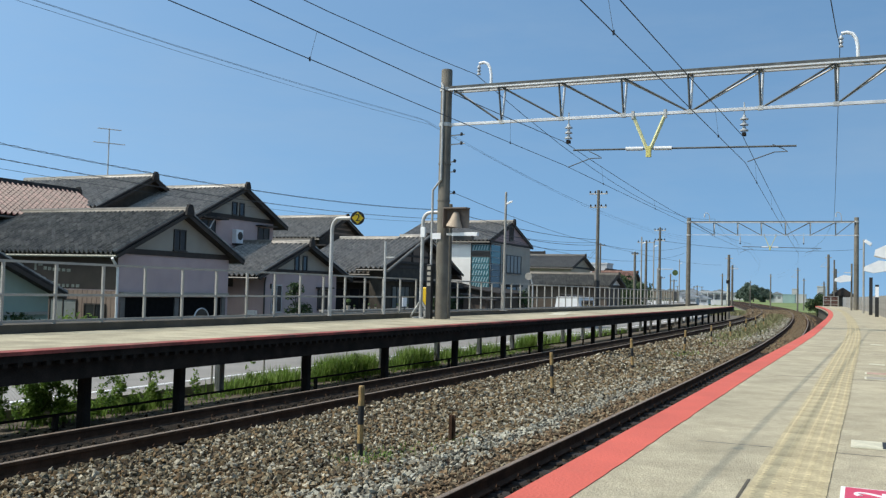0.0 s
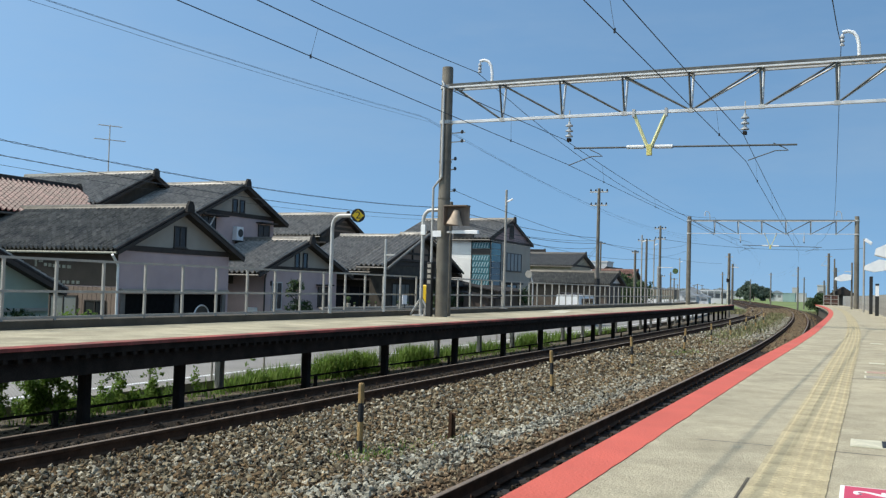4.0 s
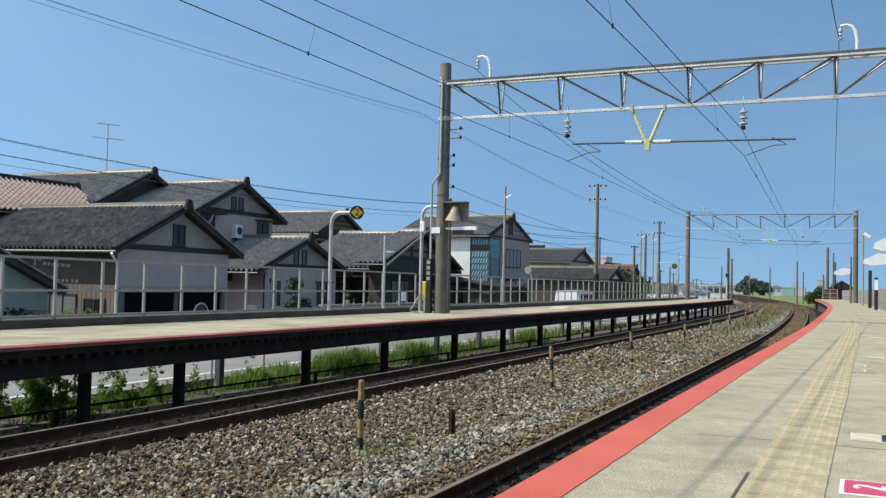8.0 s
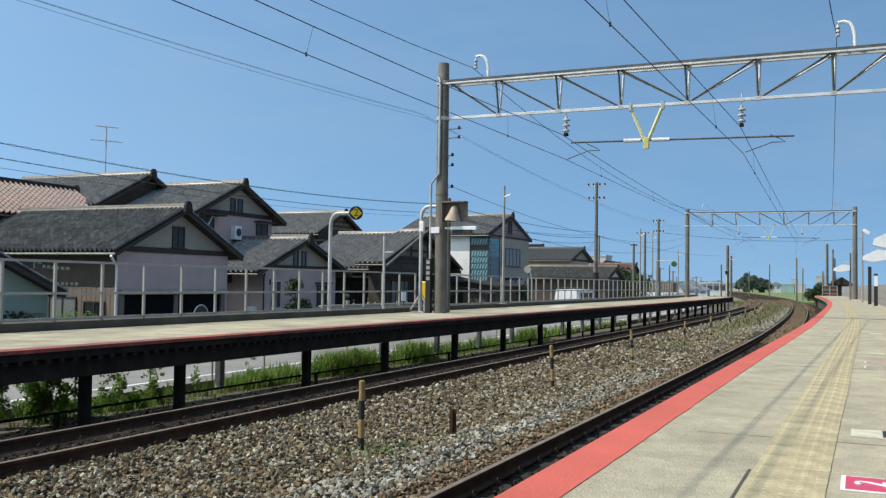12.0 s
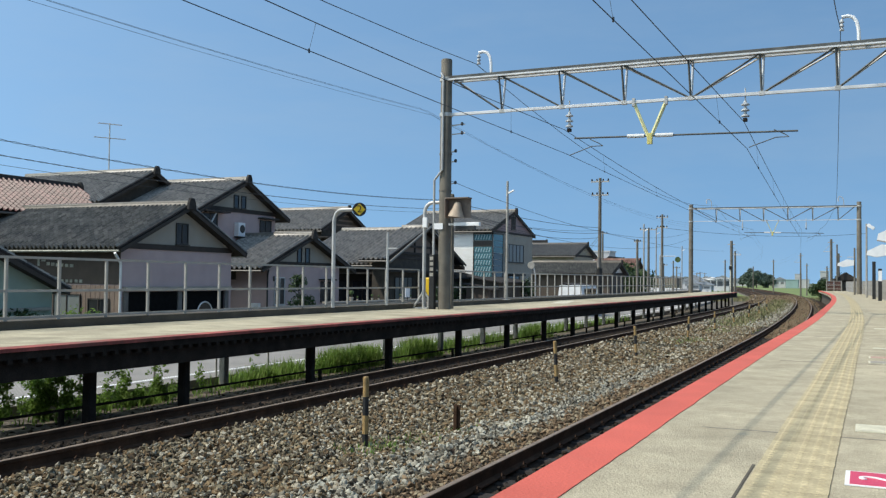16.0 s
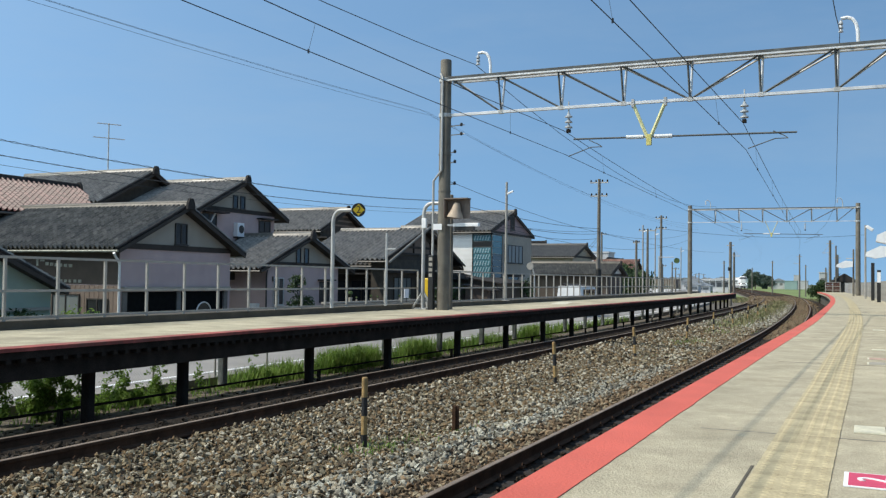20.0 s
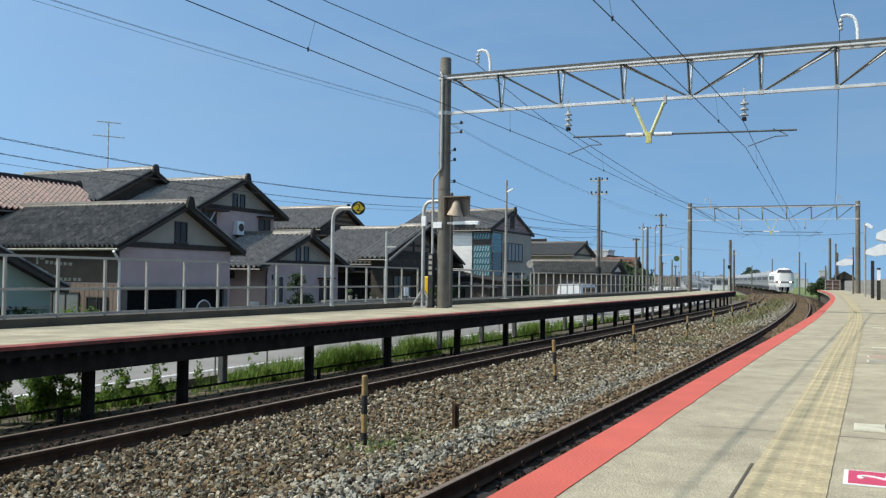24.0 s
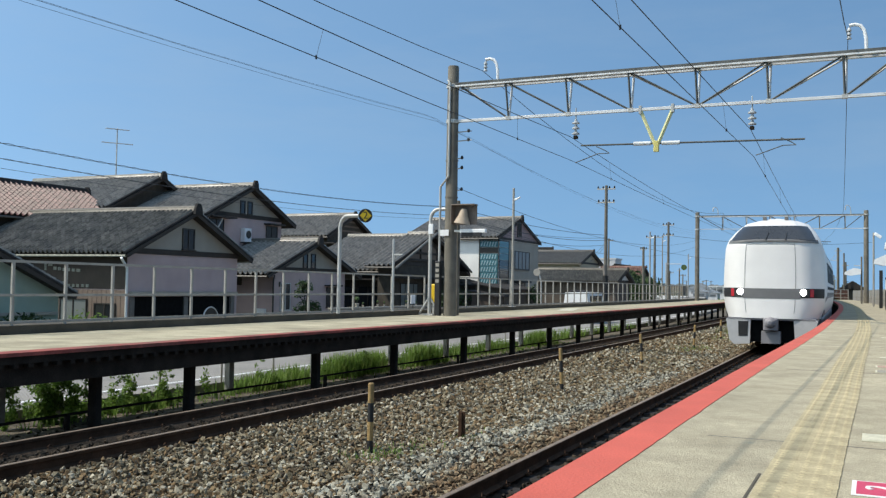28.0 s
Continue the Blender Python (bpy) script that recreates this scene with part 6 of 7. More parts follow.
for s, n, white in ((54.2, 0.74, False), (49.2, 0.85, True)):
    p = thing("name_post", base(s, n, PLAT), "dark upright station sign post on the platform", "sign post")
    part("panel", Mesh().box(-0.085, 0.085, -0.05, 0.05, 0.0, 1.55 if white else 2.0, cut=0.01), "black", p)
    if white:
        part("white_field", Mesh().box(-0.08, 0.08, -0.056, -0.051, 0.95, 1.45), "white", p)
# solid grey fence along the back of the near platform
bf = thing("panel_fence", Matrix(), "grey corrugated panel fence behind the near platform", "fence", "", "structure")
panel = Mesh()
for k in range(10):
    panel.box(-0.02 if k % 2 else 0.0, 0.03 if k % 2 else 0.05, k * 0.2, k * 0.2 + 0.195, 0.0, 0.98)
panel_mesh = panel.done("panel")
for s in span(-12, 104, 2.02):
    part("panel", panel_mesh, "panel_grey", bf, m=base(s, 1.2, PLAT))
    part("fence_post", Mesh().box(-0.04, 0.04, -0.04, 0.04, 0, 1.03), "galv_fence", bf, m=base(s, 1.14, PLAT))
fl = thing("floodlight", plain(60.0, 0.08, PLAT), "small white floodlight on a thin grey pole behind the platform", "floodlight")
part("pole", Mesh().lathe([(0.06, 0), (0.05, 4.33), (0.04, 4.35)], 8), "galv_fence", fl)
part("lamp_head", Mesh().box(0.0, 0.45, -0.12, 0.12, -0.09, 0.09, Matrix.Translation((0.05, 0, 4.30)) @ Matrix.Rotation(radians(35), 4, "Y"), cut=0.03), "white", fl, "tilted white lamp head")
eg = thing("end_gate", base(104, -0.2, PLAT), "grey barred gate closing the platform end", "gate")
for x in (-0.5, 0.2, 0.9):
    part("post", Mesh().box(x - 0.04, x + 0.04, -0.04, 0.04, 0, 1.1), "galv_fence", eg)
for z in (0.25, 0.65, 1.05):
    part("bar", Mesh().box(-0.5, 0.9, -0.03, 0.03, z - 0.025, z + 0.025), "galv_fence", eg)
for k in range(4):
    part("board", Mesh().box(-0.45, 0.85, 0.04, 0.07, 0.12 + k * 0.24, 0.33 + k * 0.24), "brown_board", eg, "red-brown board")
sh = thing("trackside_hut", base(112, 1.4, GROUND), "dark brown trackside hut at the platform end", "hut")
part("body", Mesh().box(-1.0, 1.2, -1.2, 1.2, 0, 2.6, cut=0.03), "darkwall", sh)
part("roof", Mesh().prism([(-1.3, 2.6), (1.5, 2.6), (0.1, 3.5)], -1.5, 1.5), "timber", sh, "dark pointed roof")
lp = thing("lattice_post", base(110, 0.3, GROUND), "pair of slim grey posts with relay boxes", "post")
for x in (-0.3, 0.3):
    part("post", Mesh().lathe([(0.09, 0), (0.08, 6.2 + x), (0.06, 6.22 + x)], 8, Matrix.Translation((x, 0, 0))), "concrete_pole", lp)

# ---- far town and street things ----
def far_block(s, n, w, d, h, material, label):
    b = thing("building", plain(s, n, GROUND), label, "building", "distant buildings")
    part("body", Mesh().box(-w / 2, w / 2, -d / 2, d / 2, 0, h, cut=0.05), material, b)
    part("parapet", Mesh().box(-w / 2 - 0.1, w / 2 + 0.1, -d / 2 - 0.1, d / 2 + 0.1, h, h + 0.25), material, b)
    for i in range(max(1, int(w / 3)) if s < 300 else 0):
        x = -w / 2 + (i + 0.5) * w / max(1, int(w / 3))
        part("window", Mesh().box(x - 0.5, x + 0.5, -d / 2 - 0.05, -d / 2, h * 0.55, h * 0.75), "pane_grey", b)
    return b


for s, n, w, d, h, mt in ((412, -27.6, 4.8, 5, 3.4, "far_teal"), (440, -27.0, 2.6, 4, 6.0, "far_wall"), (260, -9.6, 1.9, 4, 5.2, "far_wall"), (430, -24.0, 4, 5, 3.6, "far_wall"),
                          (480, -110, 26, 10, 5, "far_wall"), (520, -84, 18, 12, 3.6, "far_wall"), (340, -66, 10, 9, 3.2, "beige"), (153, -40.5, 4, 4, 7.0, "far_wall")):
    far_block(s, n, w, d, h, mt, "pale distant building among fields" if h < 6.6 else "pale distant two-storey building")
def far_house(s, n, w, d, h, wall, roof):
    b = thing("house", plain(s, n, GROUND), "small hazy house on the far edge of the fields", "house", "distant houses")
    part("wall", Mesh().box(-w / 2, w / 2, -d / 2, d / 2, 0, h), wall, b)
    part("roof", Mesh().prism([(-w / 2 - 0.4, h - 0.1), (w / 2 + 0.4, h - 0.1), (0, h + w * 0.22)], -d / 2 - 0.4, d / 2 + 0.4), roof, b, "grey pitched roof")
    for x in (-w * 0.22, w * 0.22):
        part("window", Mesh().box(x - 0.6, x + 0.6, -d / 2 - 0.05, -d / 2, h * 0.45, h * 0.75), "pane_grey", b)


rng = random.Random(12)
far_house(420, -33.0, 4.6, 6, 3.6, "far_wall", "far_roof")
for k in range(22):
    s = rng.uniform(480, 680)
    far_house(s, -s * (0.118 + 0.0042 * k), rng.uniform(7, 12), rng.uniform(6, 9), rng.uniform(2.2, 4.2), rng.choice(("far_wall", "cream_wall", "far_wall", "far_teal")), "far_roof")
ls = thing("cycle_shed", plain(232, -32.6, GROUND), "long low pale shed with white roof edge beside the line", "shed")
part("wall", Mesh().box(-3.1, 3.1, 0.9, 1.05, 0, 2.7), "far_wall", ls, "pale back wall")
part("side_wall", Mesh().box(2.95, 3.1, -0.8, 0.9, 0, 2.7), "far_wall", ls)
part("roof", Mesh().prism([(-3.4, 2.98), (-3.4, 3.22), (3.4, 3.34), (3.4, 3.10)], -1.1, 1.2), "far_wall", ls, "thin white roof")
part("low_wall", Mesh().box(-3.1, 2.95, -0.95, -0.8, 0, 1.25), "far_wall", ls, "pale low front wall")
for k in range(5):
    part("post", Mesh().box(-3.05 + k * 1.5, -2.95 + k * 1.5, -0.9, -0.8, 1.25, 3.0), "white", ls)
for k in range(4):
    part("window_panel", Mesh().box(-2.9 + k * 1.5, -1.6 + k * 1.5, 0.86, 0.89, 1.4, 2.4), "pane_grey", ls)
for s, n, w, h in ((205, -33.6, 2.6, 1.9), (218, -33.4, 3.4, 1.6), (246, -40.6, 5.0, 2.6)):
    far_house(s, n, w, 4.0, h, "far_wall", "far_roof")
van = thing("van", plain(58.6, -17.0, GROUND), "white van parked on the street", "van")
part("body", Mesh().prism([(-0.8, 0.35), (0.8, 0.35), (0.82, 1.1), (0.70, 1.95), (-0.70, 1.95), (-0.82, 1.1)], -1.8, 1.8), "white", van, "white box body")
for y in (-0.6, 0.8):
    part("side_window", Mesh().box(0.76, 0.815, y - 0.6, y + 0.6, 1.2, 1.75), "pane", van)
for y in (-1.2, 1.2):
    for x in (-0.78, 0.78):
        part("wheel", Mesh().lathe([(0.30, -0.09), (0.33, -0.06), (0.33, 0.06), (0.30, 0.09)], 14, Matrix.Translation((x, y, 0.33)) @ Matrix.Rotation(radians(90), 4, "Y")), "black", van)
ac = thing("air_conditioner", plain(41.1, -30.7, 3.93), "white air conditioner outdoor unit on the wall", "air conditioner")
part("case", Mesh().box(-0.3, 0.0, -0.30, 0.30, 0, 0.74, cut=0.02), "white", ac)
part("fan_grille", Mesh().lathe([(0.22, 0), (0.22, 0.012)], 18, Matrix.Translation((0.0, 0.03, 0.40)) @ Matrix.Rotation(radians(90), 4, "Y")), "frame", ac)
part("wall_bracket", Mesh().box(-0.3, 0.0, -0.28, 0.28, -0.06, 0.0), "frame", ac)
an = thing("tv_antenna", plain(41.2, -40.4, 7.75), "tall rooftop television antenna", "antenna")
part("mast", Mesh().lathe([(0.04, -0.6), (0.035, 2.93)], 6), "galv", an)
for z, w in ((2.88, 1.2), (2.05, 1.6)):
    part("boom", Mesh().tube([(-w * 0.3, -w * 0.45, z), (w * 0.3, w * 0.5, z)], 0.025, 5), "galv", an)
    for k in range(7):
        f = -0.45 + k * 0.15
        part("element", Mesh().tube([(w * 0.6 * f - 0.2, w * f + 0.12, z), (w * 0.6 * f + 0.2, w * f - 0.12, z)], 0.013, 4), "galv", an)
tm = thing("traffic_mirror", plain(55.1, -19.0, GROUND), "round convex traffic mirror with pale back on a bent post", "mirror")
part("post", Mesh().tube([(0.25, 0, 0), (0.25, 0, 2.57), (0.15, 0, 2.97), (0, 0, 3.12)], 0.045, 8), "galv", tm, "", True)
part("mirror_back", Mesh().lathe([(0.0, -0.08), (0.14, -0.06), (0.22, 0.0), (0.235, 0.02), (0.22, 0.04), (0.0, 0.04)], 20, Matrix.Translation((0, -0.06, 3.17)) @ Matrix.Rotation(radians(90), 4, "X")), "galv_fence", tm, "dull rounded mirror housing", True)
hoop = thing("round_mirror", plain(30.3, -24.4, GROUND), "round traffic mirror with pale rim before the garage", "mirror")
part("rim", Mesh().tube([(0, 0.46 * math.cos(a), 0.76 + 0.46 * math.sin(a)) for a in [2 * math.pi * k / 24 for k in range(25)]], 0.03, 6), "alu", hoop)
part("plate", Mesh().lathe([(0.43, 0), (0.43, 0.02)], 24, Matrix.Translation((-0.02, 0, 0.76)) @ Matrix.Rotation(radians(90), 4, "Y")), "darkwall", hoop)

# wire-mesh fence along the street, below the far platform
mf = thing("mesh_fence", Matrix(), "grey diamond wire-mesh fence along the street", "fence")
net = Mesh()
for k in range(420):
    s = 5.0 + k * 0.075
    for d in (-0.85, 0.85):
        net.tube([at(s, -13.34, -0.70), at(s + d * 1.25, -13.34, 0.36)], 0.0022, 3, None, False)
tagged(part("mesh", net, "galv_fence", mf), "", "", "", "stuff")
for s in span(5, 37, 2.0):
    part("post", Mesh().lathe([(0.025, 0), (0.025, 1.1)], 6, base(s, -13.34, -0.7)), "galv_fence", mf)
part("top_rail", Mesh().tube([at(s, -13.34, 0.37) for s in span(5, 37, 4)], 0.018, 6), "galv_fence", mf)
cb = thing("cable_pipe", Matrix(), "dark cable pipe on low supports behind the far track", "pipe")
part("pipe", Mesh().tube([at(s, -10.6, -0.20) for s in span(2, 30, 2) + span(33, 60, 3)], 0.02, 8), "steel_dark", cb)
for s in span(3, 59, 7.0):
    part("support", Mesh().box(-0.03, 0.03, -0.03, 0.03, -0.48, 0.0, base(s, -10.6, -0.20)), "steel_dark", cb)


# ---- plants ----
def leaves(spots, count, size, seed):
    """Many small bent leaves scattered in the given balls (x, y, z, r)."""
    r = np.random.default_rng(seed)
    me = Mesh()
    vol = np.array([q[3] ** 2 for q in spots])
    pick = r.choice(len(spots), count, p=vol / vol.sum())
    for k in pick:
        x, y, z, rad = spots[k]
        d = r.normal(size=3)
        d /= np.linalg.norm(d)
        c = np.array([x, y, z]) + d * rad * r.uniform(0.45, 1.0)
        a = r.normal(size=3)
        a /= np.linalg.norm(a)
        b = np.cross(a, r.normal(size=3))
        b /= np.linalg.norm(b)
        n = np.cross(a, b)
        sz = size * r.uniform(0.6, 1.3)
        me.add([c - a * sz, c + b * sz * 0.45 + n * sz * 0.12, c + a * sz, c - b * sz * 0.45 + n * sz * 0.12], [(0, 1, 2, 3)])
    return me


def tree(m, height, spread, seed, count, size, label, dark=False, category="tree"):
    t = thing("tree" if category == "tree" else "shrub", m, label, category)
    r = random.Random(seed)
    tr = Mesh().tube([(0, 0, 0), (0.05, 0.02, height * 0.3), (-0.03, 0.04, height * 0.62)], spread * 0.07, 8, None, True, spread * 0.03)
    spots = []
    for k in range(9):
        a, q = r.uniform(0, 6.28), r.uniform(0.25, 0.85)
        z = height * r.uniform(0.35, 0.92)
        p = (math.cos(a) * spread * q * 0.7, math.sin(a) * spread * q * 0.7, z)
        tr.tube([(0, 0, height * 0.3), (p[0] * 0.5, p[1] * 0.5, (height * 0.35 + z) / 2), p], spread * 0.025, 5, None, True, spread * 0.008)
        spots.append((*p, spread * r.uniform(0.28, 0.5)))
    part("trunk", tr, "bark", t)
    tagged(part("crown", leaves(spots, count, size, seed), dark if isinstance(dark, str) else "leaf_dark" if dark else "leaf", t), "", "", "", "stuff")
    return t


for k, (s, n, h, w) in enumerate(((422, -46.5, 7.2, 3.4), (426, -44.6, 8.2, 3.6), (416, -42.3, 7.4, 3.6), (425, -39.9, 6.2, 3.0), (421, -37.9, 5.2, 2.6), (418, -36.0, 4.4, 1.8), (430, -49.5, 4.6, 2.4), (419, -44.0, 3.4, 3.0), (417, -39.0, 3.0, 2.6))):
    tree(plain(s, n, GROUND), h, w, 10 + k, 1300, 0.55, "dark green leafy tree standing in the fields", "leaf_far")
tree(plain(108, -4.4, GROUND), 2.6, 1.45, 31, 3600, 0.13, "dense green bush beside the platform end", True, "bush")
tree(plain(113, -2.9, GROUND), 3.3, 1.2, 32, 900, 0.12, "dense green bush beside the platform end", True, "bush")
tree(plain(36.1, -23.6, GROUND), 2.7, 0.75, 41, 800, 0.09, "slim green garden shrub before the lavender house", True, "shrub")
tree(plain(22.0, -22.6, GROUND), 0.95, 1.3, 42, 900, 0.08, "low bright green garden shrub", False, "shrub")
tree(plain(18.6, -23.2, GROUND), 1.0, 1.3, 47, 900, 0.08, "low bright green garden shrub", False, "shrub")
tree(plain(20.2, -23.3, GROUND), 1.05, 1.2, 48, 900, 0.08, "low dark green garden shrub", True, "shrub")
tree(plain(24.6, -22.6, GROUND), 0.85, 0.8, 43, 600, 0.08, "low bright green garden shrub", False, "shrub")
tree(plain(60.0, -21.5, GROUND), 2.0, 1.4, 44, 700, 0.12, "dark garden shrub behind the railing", True, "shrub")
tree(plain(54.0, -24.0, GROUND), 2.2, 1.6, 45, 700, 0.12, "dark garden shrub before the timber house", True, "shrub")
tree(plain(49.0, -23.0, GROUND), 1.8, 1.2, 46, 600, 0.12, "dark garden shrub before the timber house", True, "shrub")
for k, (s, n) in enumerate(((112, -25), (118, -27), (124, -29.5))):
    tree(plain(s, n, GROUND), 3.6 + 0.4 * (k % 2), 2.6, 50 + k, 700, 0.3, "dull green tree among the far houses", True)

balls = []
r = np.random.default_rng(77)
for _ in range(70):
    q = plain(r.uniform(300, 430), r.uniform(-78, -50), 0).translation
    balls.append((q.x, q.y, GROUND + r.uniform(0.2, 2.4), r.uniform(0.8, 2.2)))
tagged(part("hedge", leaves(balls, 2600, 0.4, 78), "leaf_far", None, "hazy green hedges and garden trees far across the fields"), "", "hedge", "", "stuff")
tree(plain(106, -15.2, GROUND), 1.2, 0.9, 90, 350, 0.16, "low green shrub beside the far track", False, "shrub")


def blades(spots, seed, lean=0.35, width=0.012):
    """Grass: spots (x, y, z, height)."""
    r = np.random.default_rng(seed)
    me = Mesh()
    for x, y, z, h in spots:
        a = r.uniform(0, 6.28)
        dx, dy = math.cos(a), math.sin(a)
        l = h * lean * r.uniform(0.2, 1.2)
        wx, wy = -dy * width, dx * width
        me.add([(x - wx, y - wy, z), (x + wx, y + wy, z), (x + dx * l * 0.4 + wx * 0.7, y + dy * l * 0.4 + wy * 0.7, z + h * 0.6),
                (x + dx * l * 0.4 - wx * 0.7, y + dy * l * 0.4 - wy * 0.7, z + h * 0.6), (x + dx * l, y + dy * l, z + h)], [(0, 1, 2, 3), (3, 2, 4)])
    return me


def stuff(name, shape, material, label, category):
    return tagged(part(name, shape, material, None, label), "", category, "", "stuff")


r = np.random.default_rng(7)
spots = []
for c_s, c_n, w_s, h, k in ((17.5, -12.35, 1.3, 0.36, 900), (18.6, -12.5, 0.6, 0.42, 300), (20.7, -12.3, 0.9, 0.56, 900), (22.2, -12.4, 0.9, 0.52, 900), (25.3, -12.3, 1.1, 0.56, 1100), (28.5, -12.7, 1.6, 0.40, 400),
                            (31.5, -12.6, 1.8, 0.42, 500), (36.7, -12.5, 1.6, 0.55, 900), (42.0, -12.7, 2.0, 0.45, 500), (13.4, -12.2, 0.9, 0.20, 300), (50, -12.9, 6, 0.4, 500)):
    for _ in range(k):
        q = at((c_s + r.normal() * w_s * 0.55) * 1.035, c_n - 0.45 + r.normal() * 0.16)
        spots.append((q.x, q.y, -0.69, h * r.uniform(0.45, 1.25)))
for _ in range(1800):
    q = at(r.uniform(9, 40), r.uniform(-13.2, -12.1))
    spots.append((q.x, q.y, -0.70, r.uniform(0.04, 0.15)))
stuff("weeds", blades(spots, 3, 0.5, 0.016), "grass", "tall green weeds growing below the far platform", "weeds")
balls = []
# two dense curtains of vine, then a loose one, then single shoots
for c_s, w, top, k in ((10.25, 0.10, 0.45, 24), (10.95, 0.16, 0.0, 16), (11.2, 0.13, 0.45, 40), (11.5, 0.12, 0.45, 26), (11.75, 0.08, 0.1, 8)):
    for _ in range(k):
        q = at((c_s + r.normal() * w) * 1.045, -12.7 + r.normal() * 0.10)
        balls.append((q.x, q.y, r.uniform(-0.66, top), r.uniform(0.06, 0.15)))
stuff("climbing_vines", leaves(balls, 6800, 0.040, 5), "leaf", "leafy green vines climbing below the far platform", "vines")
balls = []
for c_s, lean, top, k in ((12.5, 0.25, 0.1, 9), (12.9, 0.3, 0.12, 12), (13.2, -0.2, 0.0, 9), (13.7, 0.35, 0.05, 10), (14.0, -0.3, 0.0, 7), (15.2, 0.1, 0.05, 8), (17.0, 0.1, 0.05, 6)):
    for j in range(k):
        f = (j + r.uniform(0, 0.6)) / k
        q = at((c_s + lean * f + r.normal() * 0.06) * 1.035, -12.75 + r.normal() * 0.06)
        balls.append((q.x, q.y, -0.66 + (top + 0.66) * f, r.uniform(0.05, 0.13) * (1.25 - 0.6 * f)))
for c_s in (12.4, 12.7, 13.3, 13.6, 14.2, 17.4, 19.9, 20.6, 21.4, 22.0, 22.7, 24.6, 25.2, 25.9, 36.2, 37.0, 37.8):
    for _ in range(6):
        q = at((c_s + r.normal() * 0.28) * 1.04, -12.75 + r.normal() * 0.12)
        balls.append((q.x, q.y, r.uniform(-0.68, -0.40 if c_s < 19 else -0.2), r.uniform(0.07, 0.16)))
stuff("leafy_weeds", leaves(balls, 7500, 0.036, 6), "leaf", "leafy weeds and young shoots below the platform", "weeds")
spots = []
for c_s, c_n, rad, k, h in ((9.6, -5.2, 0.35, 150, 0.10), (10.2, -4.95, 0.4, 110, 0.09), (11.3, -4.7, 0.3, 120, 0.08), (31.2, -5.3, 0.9, 300, 0.14), (38.5, -5.0, 1.2, 350, 0.14), (47, -5.2, 2.5, 500, 0.16), (57, -5.4, 4.0, 600, 0.16), (24.5, -5.0, 0.6, 120, 0.1)):
    for _ in range(k):
        q = at(c_s + r.normal() * rad, c_n + r.normal() * rad * 0.5)
        spots.append((q.x, q.y, -0.25, h * r.uniform(0.5, 1.3)))
stuff("ballast_weeds", blades(spots, 8, 0.7, 0.008), "grass", "sparse green weeds between the ballast stones", "weeds")
spots = []
for _ in range(12000):
    s = r.uniform(42, 145)
    q = at(s, r.choice([-5.4, -10.5, -12.5, 0.2]) + r.normal() * 1.0) if s > 108 else at(s, -5.4 + r.normal() * 0.7)
    spots.append((q.x, q.y, -0.42 if s > 108 else -0.27, r.uniform(0.08, 0.32)))
stuff("dry_grass", blades(spots, 9, 0.6, 0.03), "dry", "dry yellow-green grass between the far tracks", "grass")


# ---- ballast ----
def bed_height(n):
    pts = sorted((x, z) for x, z in BED if -0.73 < z)
    return float(np.interp(n, [p[0] for p in pts], [p[1] for p in pts]))


def ballast(zone, count, size, seed, material, label, low=0.0):
    """Angular stones scattered over the zone (s0, s1, n0, n1)."""
    r = np.random.default_rng(seed)
    # a blunt, many-sided stone
    g = (1 + 5 ** 0.5) / 2
    corner = np.array([(-1, g, 0), (1, g, 0), (-1, -g, 0), (1, -g, 0), (0, -1, g), (0, 1, g), (0, -1, -g), (0, 1, -g), (g, 0, -1), (g, 0, 1), (-g, 0, -1), (-g, 0, 1)]) / 3.4
    tri = np.array([(0, 11, 5), (0, 5, 1), (0, 1, 7), (0, 7, 10), (0, 10, 11), (1, 5, 9), (5, 11, 4), (11, 10, 2), (10, 7, 6), (7, 1, 8),
                    (3, 9, 4), (3, 4, 2), (3, 2, 6), (3, 6, 8), (3, 8, 9), (4, 9, 5), (2, 4, 11), (6, 2, 10), (8, 6, 7), (9, 8, 1)])
    s0, s1, n0, n1 = zone
    # nearer stones lie closer together, as the eye tells them apart there
    s = s0 + (s1 - s0) * r.uniform(0, 1, count) ** 1.25
    n = r.uniform(n0, n1, count)
    place = np.array([at(a, b, bed_height(b) - low) for a, b in zip(s, n)])
    d = size * r.uniform(0.55, 1.35, count)
    place[:, 2] += r.uniform(-0.6, 1.15, count) * size
    v = corner[None] * (d[:, None] * np.stack([r.uniform(0.9, 1.6, count), r.uniform(0.75, 1.1, count), r.uniform(0.5, 0.85, count)], 1))[:, None, :]
    v += r.normal(size=(count, 12, 3)) * (d * 0.15)[:, None, None]
    q = r.normal(size=(count, 4)) * np.array((1.0, 0.45, 0.45, 1.0))
    q /= np.linalg.norm(q, axis=1)[:, None]
    w, x, y, z = q.T
    rot = np.stack([1 - 2 * (y * y + z * z), 2 * (x * y - z * w), 2 * (x * z + y * w), 2 * (x * y + z * w), 1 - 2 * (x * x + z * z), 2 * (y * z - x * w),
                    2 * (x * z - y * w), 2 * (y * z + x * w), 1 - 2 * (x * x + y * y)], 1).reshape(count, 3, 3)
    v = np.einsum("kij,kvj->kvi", rot, v) + place[:, None, :]
    f = (tri[None] + 12 * np.arange(count)[:, None, None]).reshape(-1, 3)
    me = bpy.data.meshes.new("ballast")
    me.from_pydata(v.reshape(-1, 3).tolist(), [], f.tolist())
    return stuff("ballast", me, material, label, "ballast")


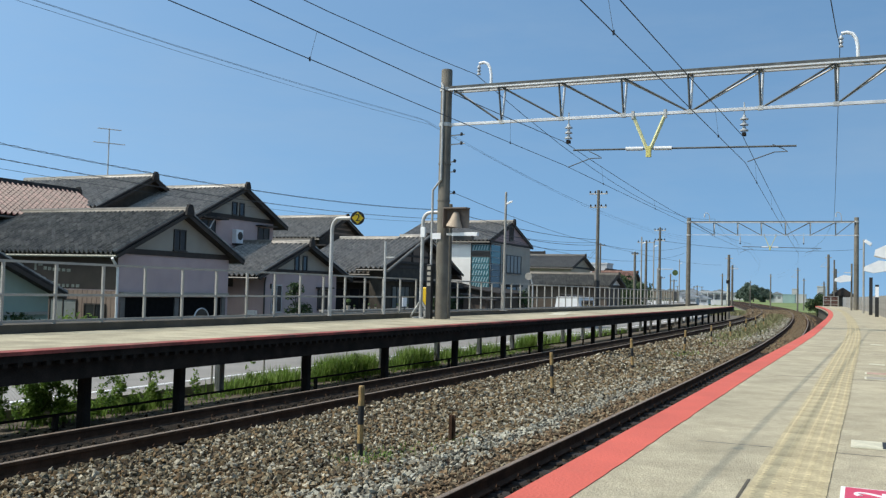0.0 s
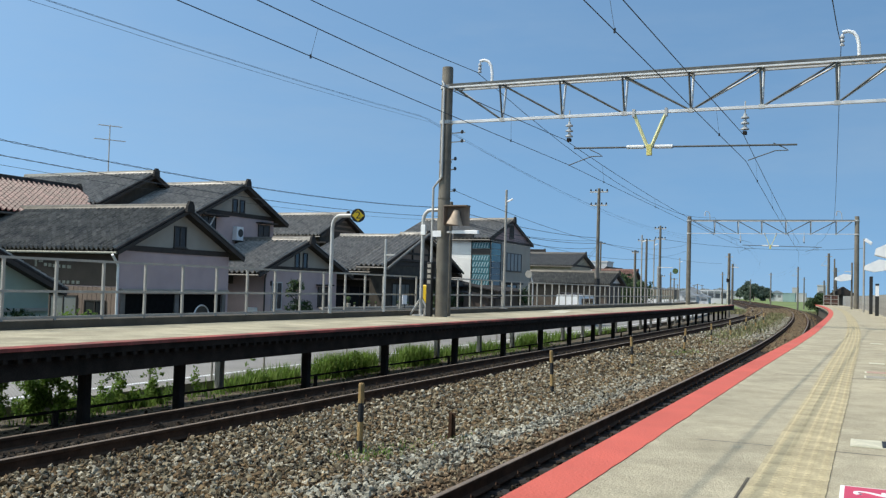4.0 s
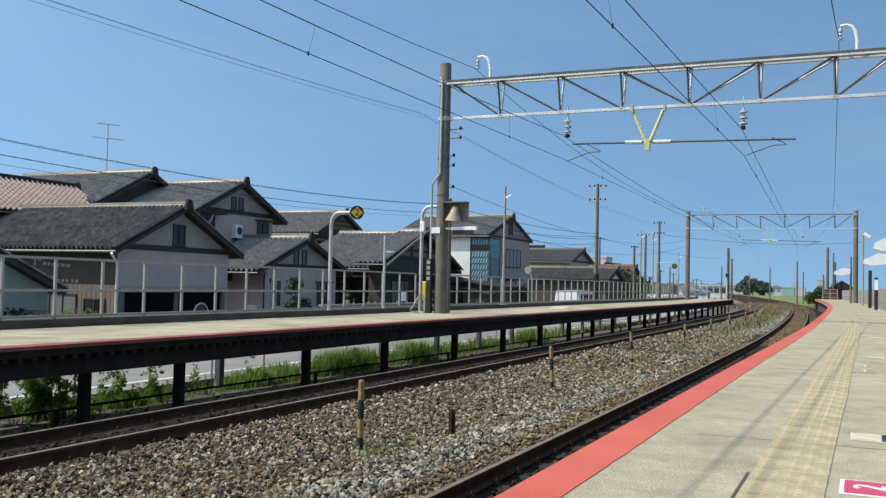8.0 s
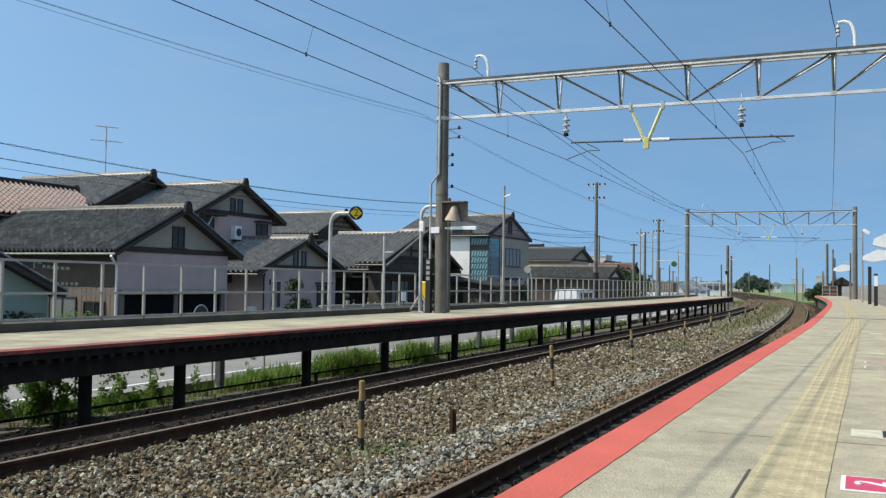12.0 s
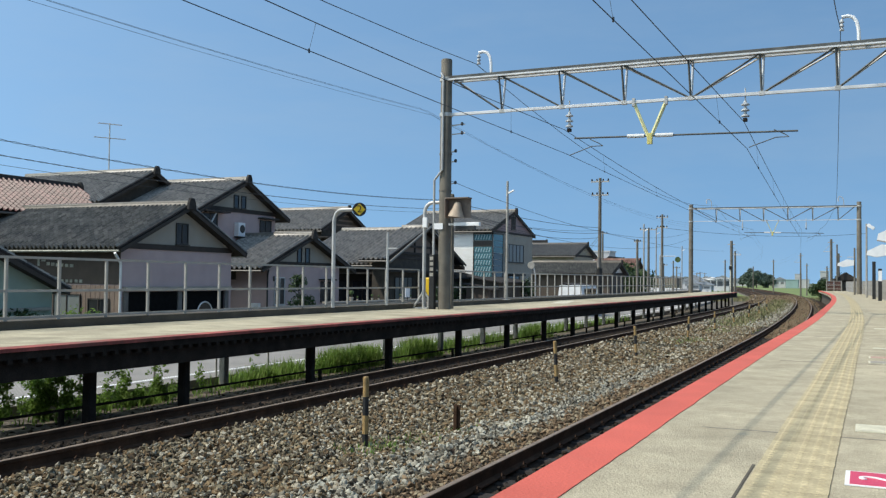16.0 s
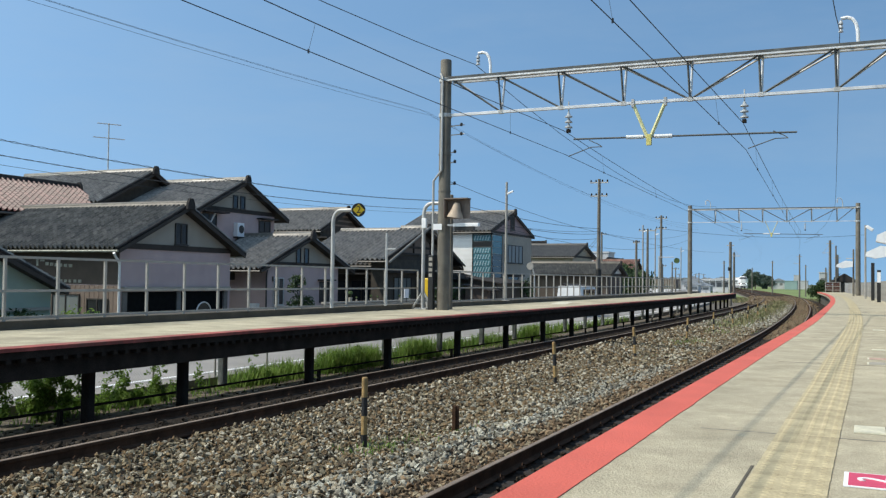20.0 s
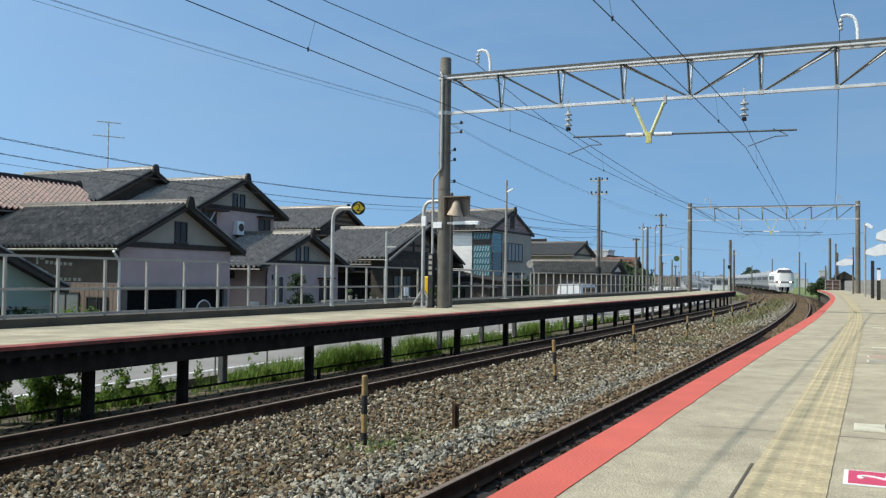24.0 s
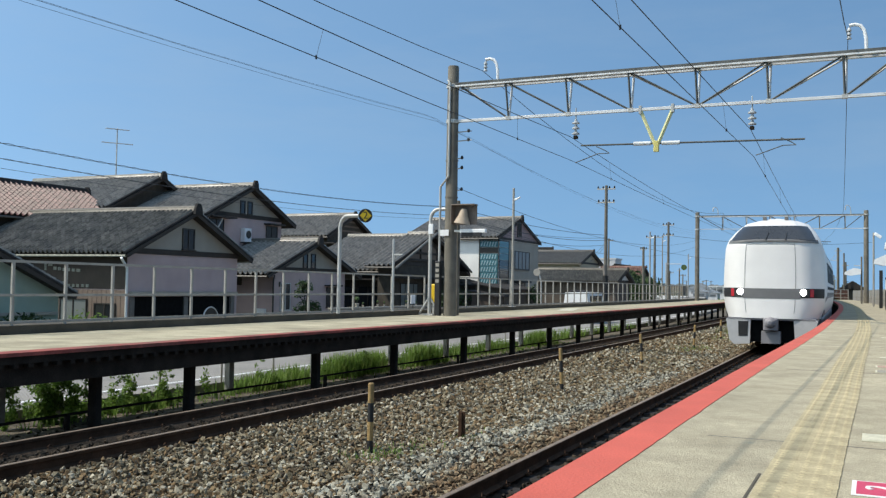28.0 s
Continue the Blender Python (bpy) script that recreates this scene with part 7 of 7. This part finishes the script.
GREY, PALE, RUSTY, SHADED = "loose grey-brown ballast stones between the tracks", "pale grey ballast stones in a band", "rust-brown ballast stones beside the rail", "dark brown ballast stones with the shade between the rails in their colour"
ballast((4.5, 12.0, -7.25, -4.5), 22000, 0.042, 21, "stone", GREY)
ballast((-14.0, 4.5, -7.2, -3.45), 5000, 0.08, 20, "stone", GREY)
ballast((12.0, 22.0, -7.25, -4.4), 15500, 0.051, 22, "stone", GREY)
ballast((22.0, 42.0, -7.25, -3.9), 13000, 0.066, 23, "stone", GREY)
ballast((42.0, 95.0, -7.0, -3.6), 9000, 0.075, 24, "stone_pale", PALE)
ballast((42.0, 95.0, -7.0, -3.6), 5500, 0.07, 34, "stone_rust", RUSTY)
ballast((90.0, 150.0, -9.3, -1.6), 14000, 0.09, 44, "stone_rust", "rust-brown ballast stones on the far curve")
ballast((5.0, 45.0, -4.85, -3.98), 13000, 0.047, 25, "stone_pale", PALE)
ballast((45.0, 100.0, -4.9, -3.7), 5000, 0.075, 29, "stone_pale", PALE)
ballast((5.0, 35.0, -4.15, -3.38), 12000, 0.045, 26, "stone_rust", RUSTY)
# shade between the far rails and under the deck, laid in as darker stones
ballast((5.0, 50.0, -8.35, -7.6), 14000, 0.05, 27, "stone_dark", SHADED, 0.005)
ballast((5.0, 40.0, -12.2, -9.4), 5000, 0.05, 38, "stone_dark", "scattered stones below the raised platform in the shade-dark colour", 0.03)
ballast((5.0, 60.0, -9.2, -8.62), 5000, 0.055, 28, "stone_dark", "ballast stones below the far platform in the shade-dark colour", 0.02)
# near track: rail and platform shade held by dark stones up to s 34
ballast((-10.0, 34.0, -3.2, -2.3), 9500, 0.045, 31, "stone_dark", SHADED, 0.02)
ballast((34.0, 95.0, -3.2, -2.3), 12000, 0.055, 30, "stone_rust", "rust-brown ballast stones between the rails", 0.02)

ballast((34.0, 104.0, -2.05, -1.30), 9000, 0.06, 33, "stone_rust", "rust-brown ballast stones along the platform wall", 0.03)


# ---- tactile strip ----
tile = Mesh().box(0.002, 0.316, 0.002, 0.298, 0.0, 0.004, cut=0.001)
for i in range(5):
    for j in range(5):
        tile.lathe([(0.017, 0.004), (0.011, 0.007)], 7, Matrix.Translation((0.035 + i * 0.062, 0.034 + j * 0.058, 0)))


def strip_line(q):
    return float(np.interp(q, (0, 4, 6, 8, 11, 15, 31, 52), (-0.465, -0.449, -0.439, -0.424, -0.428, -0.427, -0.457, -0.587)))


tile_mesh = tile.done("tactile_tile")
strip = thing("tactile_strip", Matrix(), "pale yellow tactile paving strip along the platform", "tactile paving", "", "structure")
for i in range(-30, 270):
    part("tactile_tile", tile_mesh, "tactile", strip, m=base(1.5 + i * 0.3, strip_line(1.5 + i * 0.3), PLAT + 0.001))
far_tiles = Mesh()
for i in range(55):
    far_tiles.box(0.003, 0.315, 0.003, 0.297, 0.0, 0.011, base(82.5 + i * 0.3, strip_line(82.5), PLAT + 0.001))
tagged(part("far_tiles", far_tiles, "tactile", strip), "", "", "", "stuff")
joints = thing("platform_joint", Matrix(), "dark joint lines across the concrete platform", "joint", "", "structure")
part("joint", Mesh().sweep([(strip_line(3) - 0.016, PLAT + 0.0006), (strip_line(3) - 0.016, PLAT + 0.003), (strip_line(3) - 0.004, PLAT + 0.003), (strip_line(3) - 0.004, PLAT + 0.0006)], span(1.2, 4.4, 0.4)), "kerb", joints, "dark gap beside the tactile tiles")
for k in range(20):
    s = 0.4 + k * 5.0
    part("joint", Mesh().box(-0.62, 1.2, 0, 0.008, 0, 0.002), "edge_concrete", joints, m=base(s, -0.23, PLAT + 0.0005))

mk = thing("deck_marking", base(34.8, -10.85, OPP + 0.001) @ Matrix.Rotation(radians(12), 4, "Z"), "white painted marking on the far platform", "floor marking")
part("panel", Mesh().box(-0.3, 0.3, 0, 4.6, 0, 0.004), "cream", mk)


# ---- motion ----
def train_front(t):
    """Place of the train's nose along the line at t seconds: it runs towards the station, braking a little."""
    q = 28.0 - t
    return 28.8 + 31.2 * q + 0.5 * q * q if q < 8 else 310.4 + 39.2 * (q - 8)


def car_pose(front):
    a, b = at(front + 3.4, TRACK_A), at(front + LENGTH - 3.4, TRACK_A)
    d = (b - a).normalized()
    turn = Matrix.Rotation(math.atan2(-d.x, d.y), 4, "Z")
    return Matrix.Translation(a - d * 3.4) @ turn


def motions():
    for i, car in enumerate(CARS):
        walk(car, [(t * 0.5, car_pose(train_front(t * 0.5) + i * (LENGTH + 0.5))) for t in range(57)])


motions()
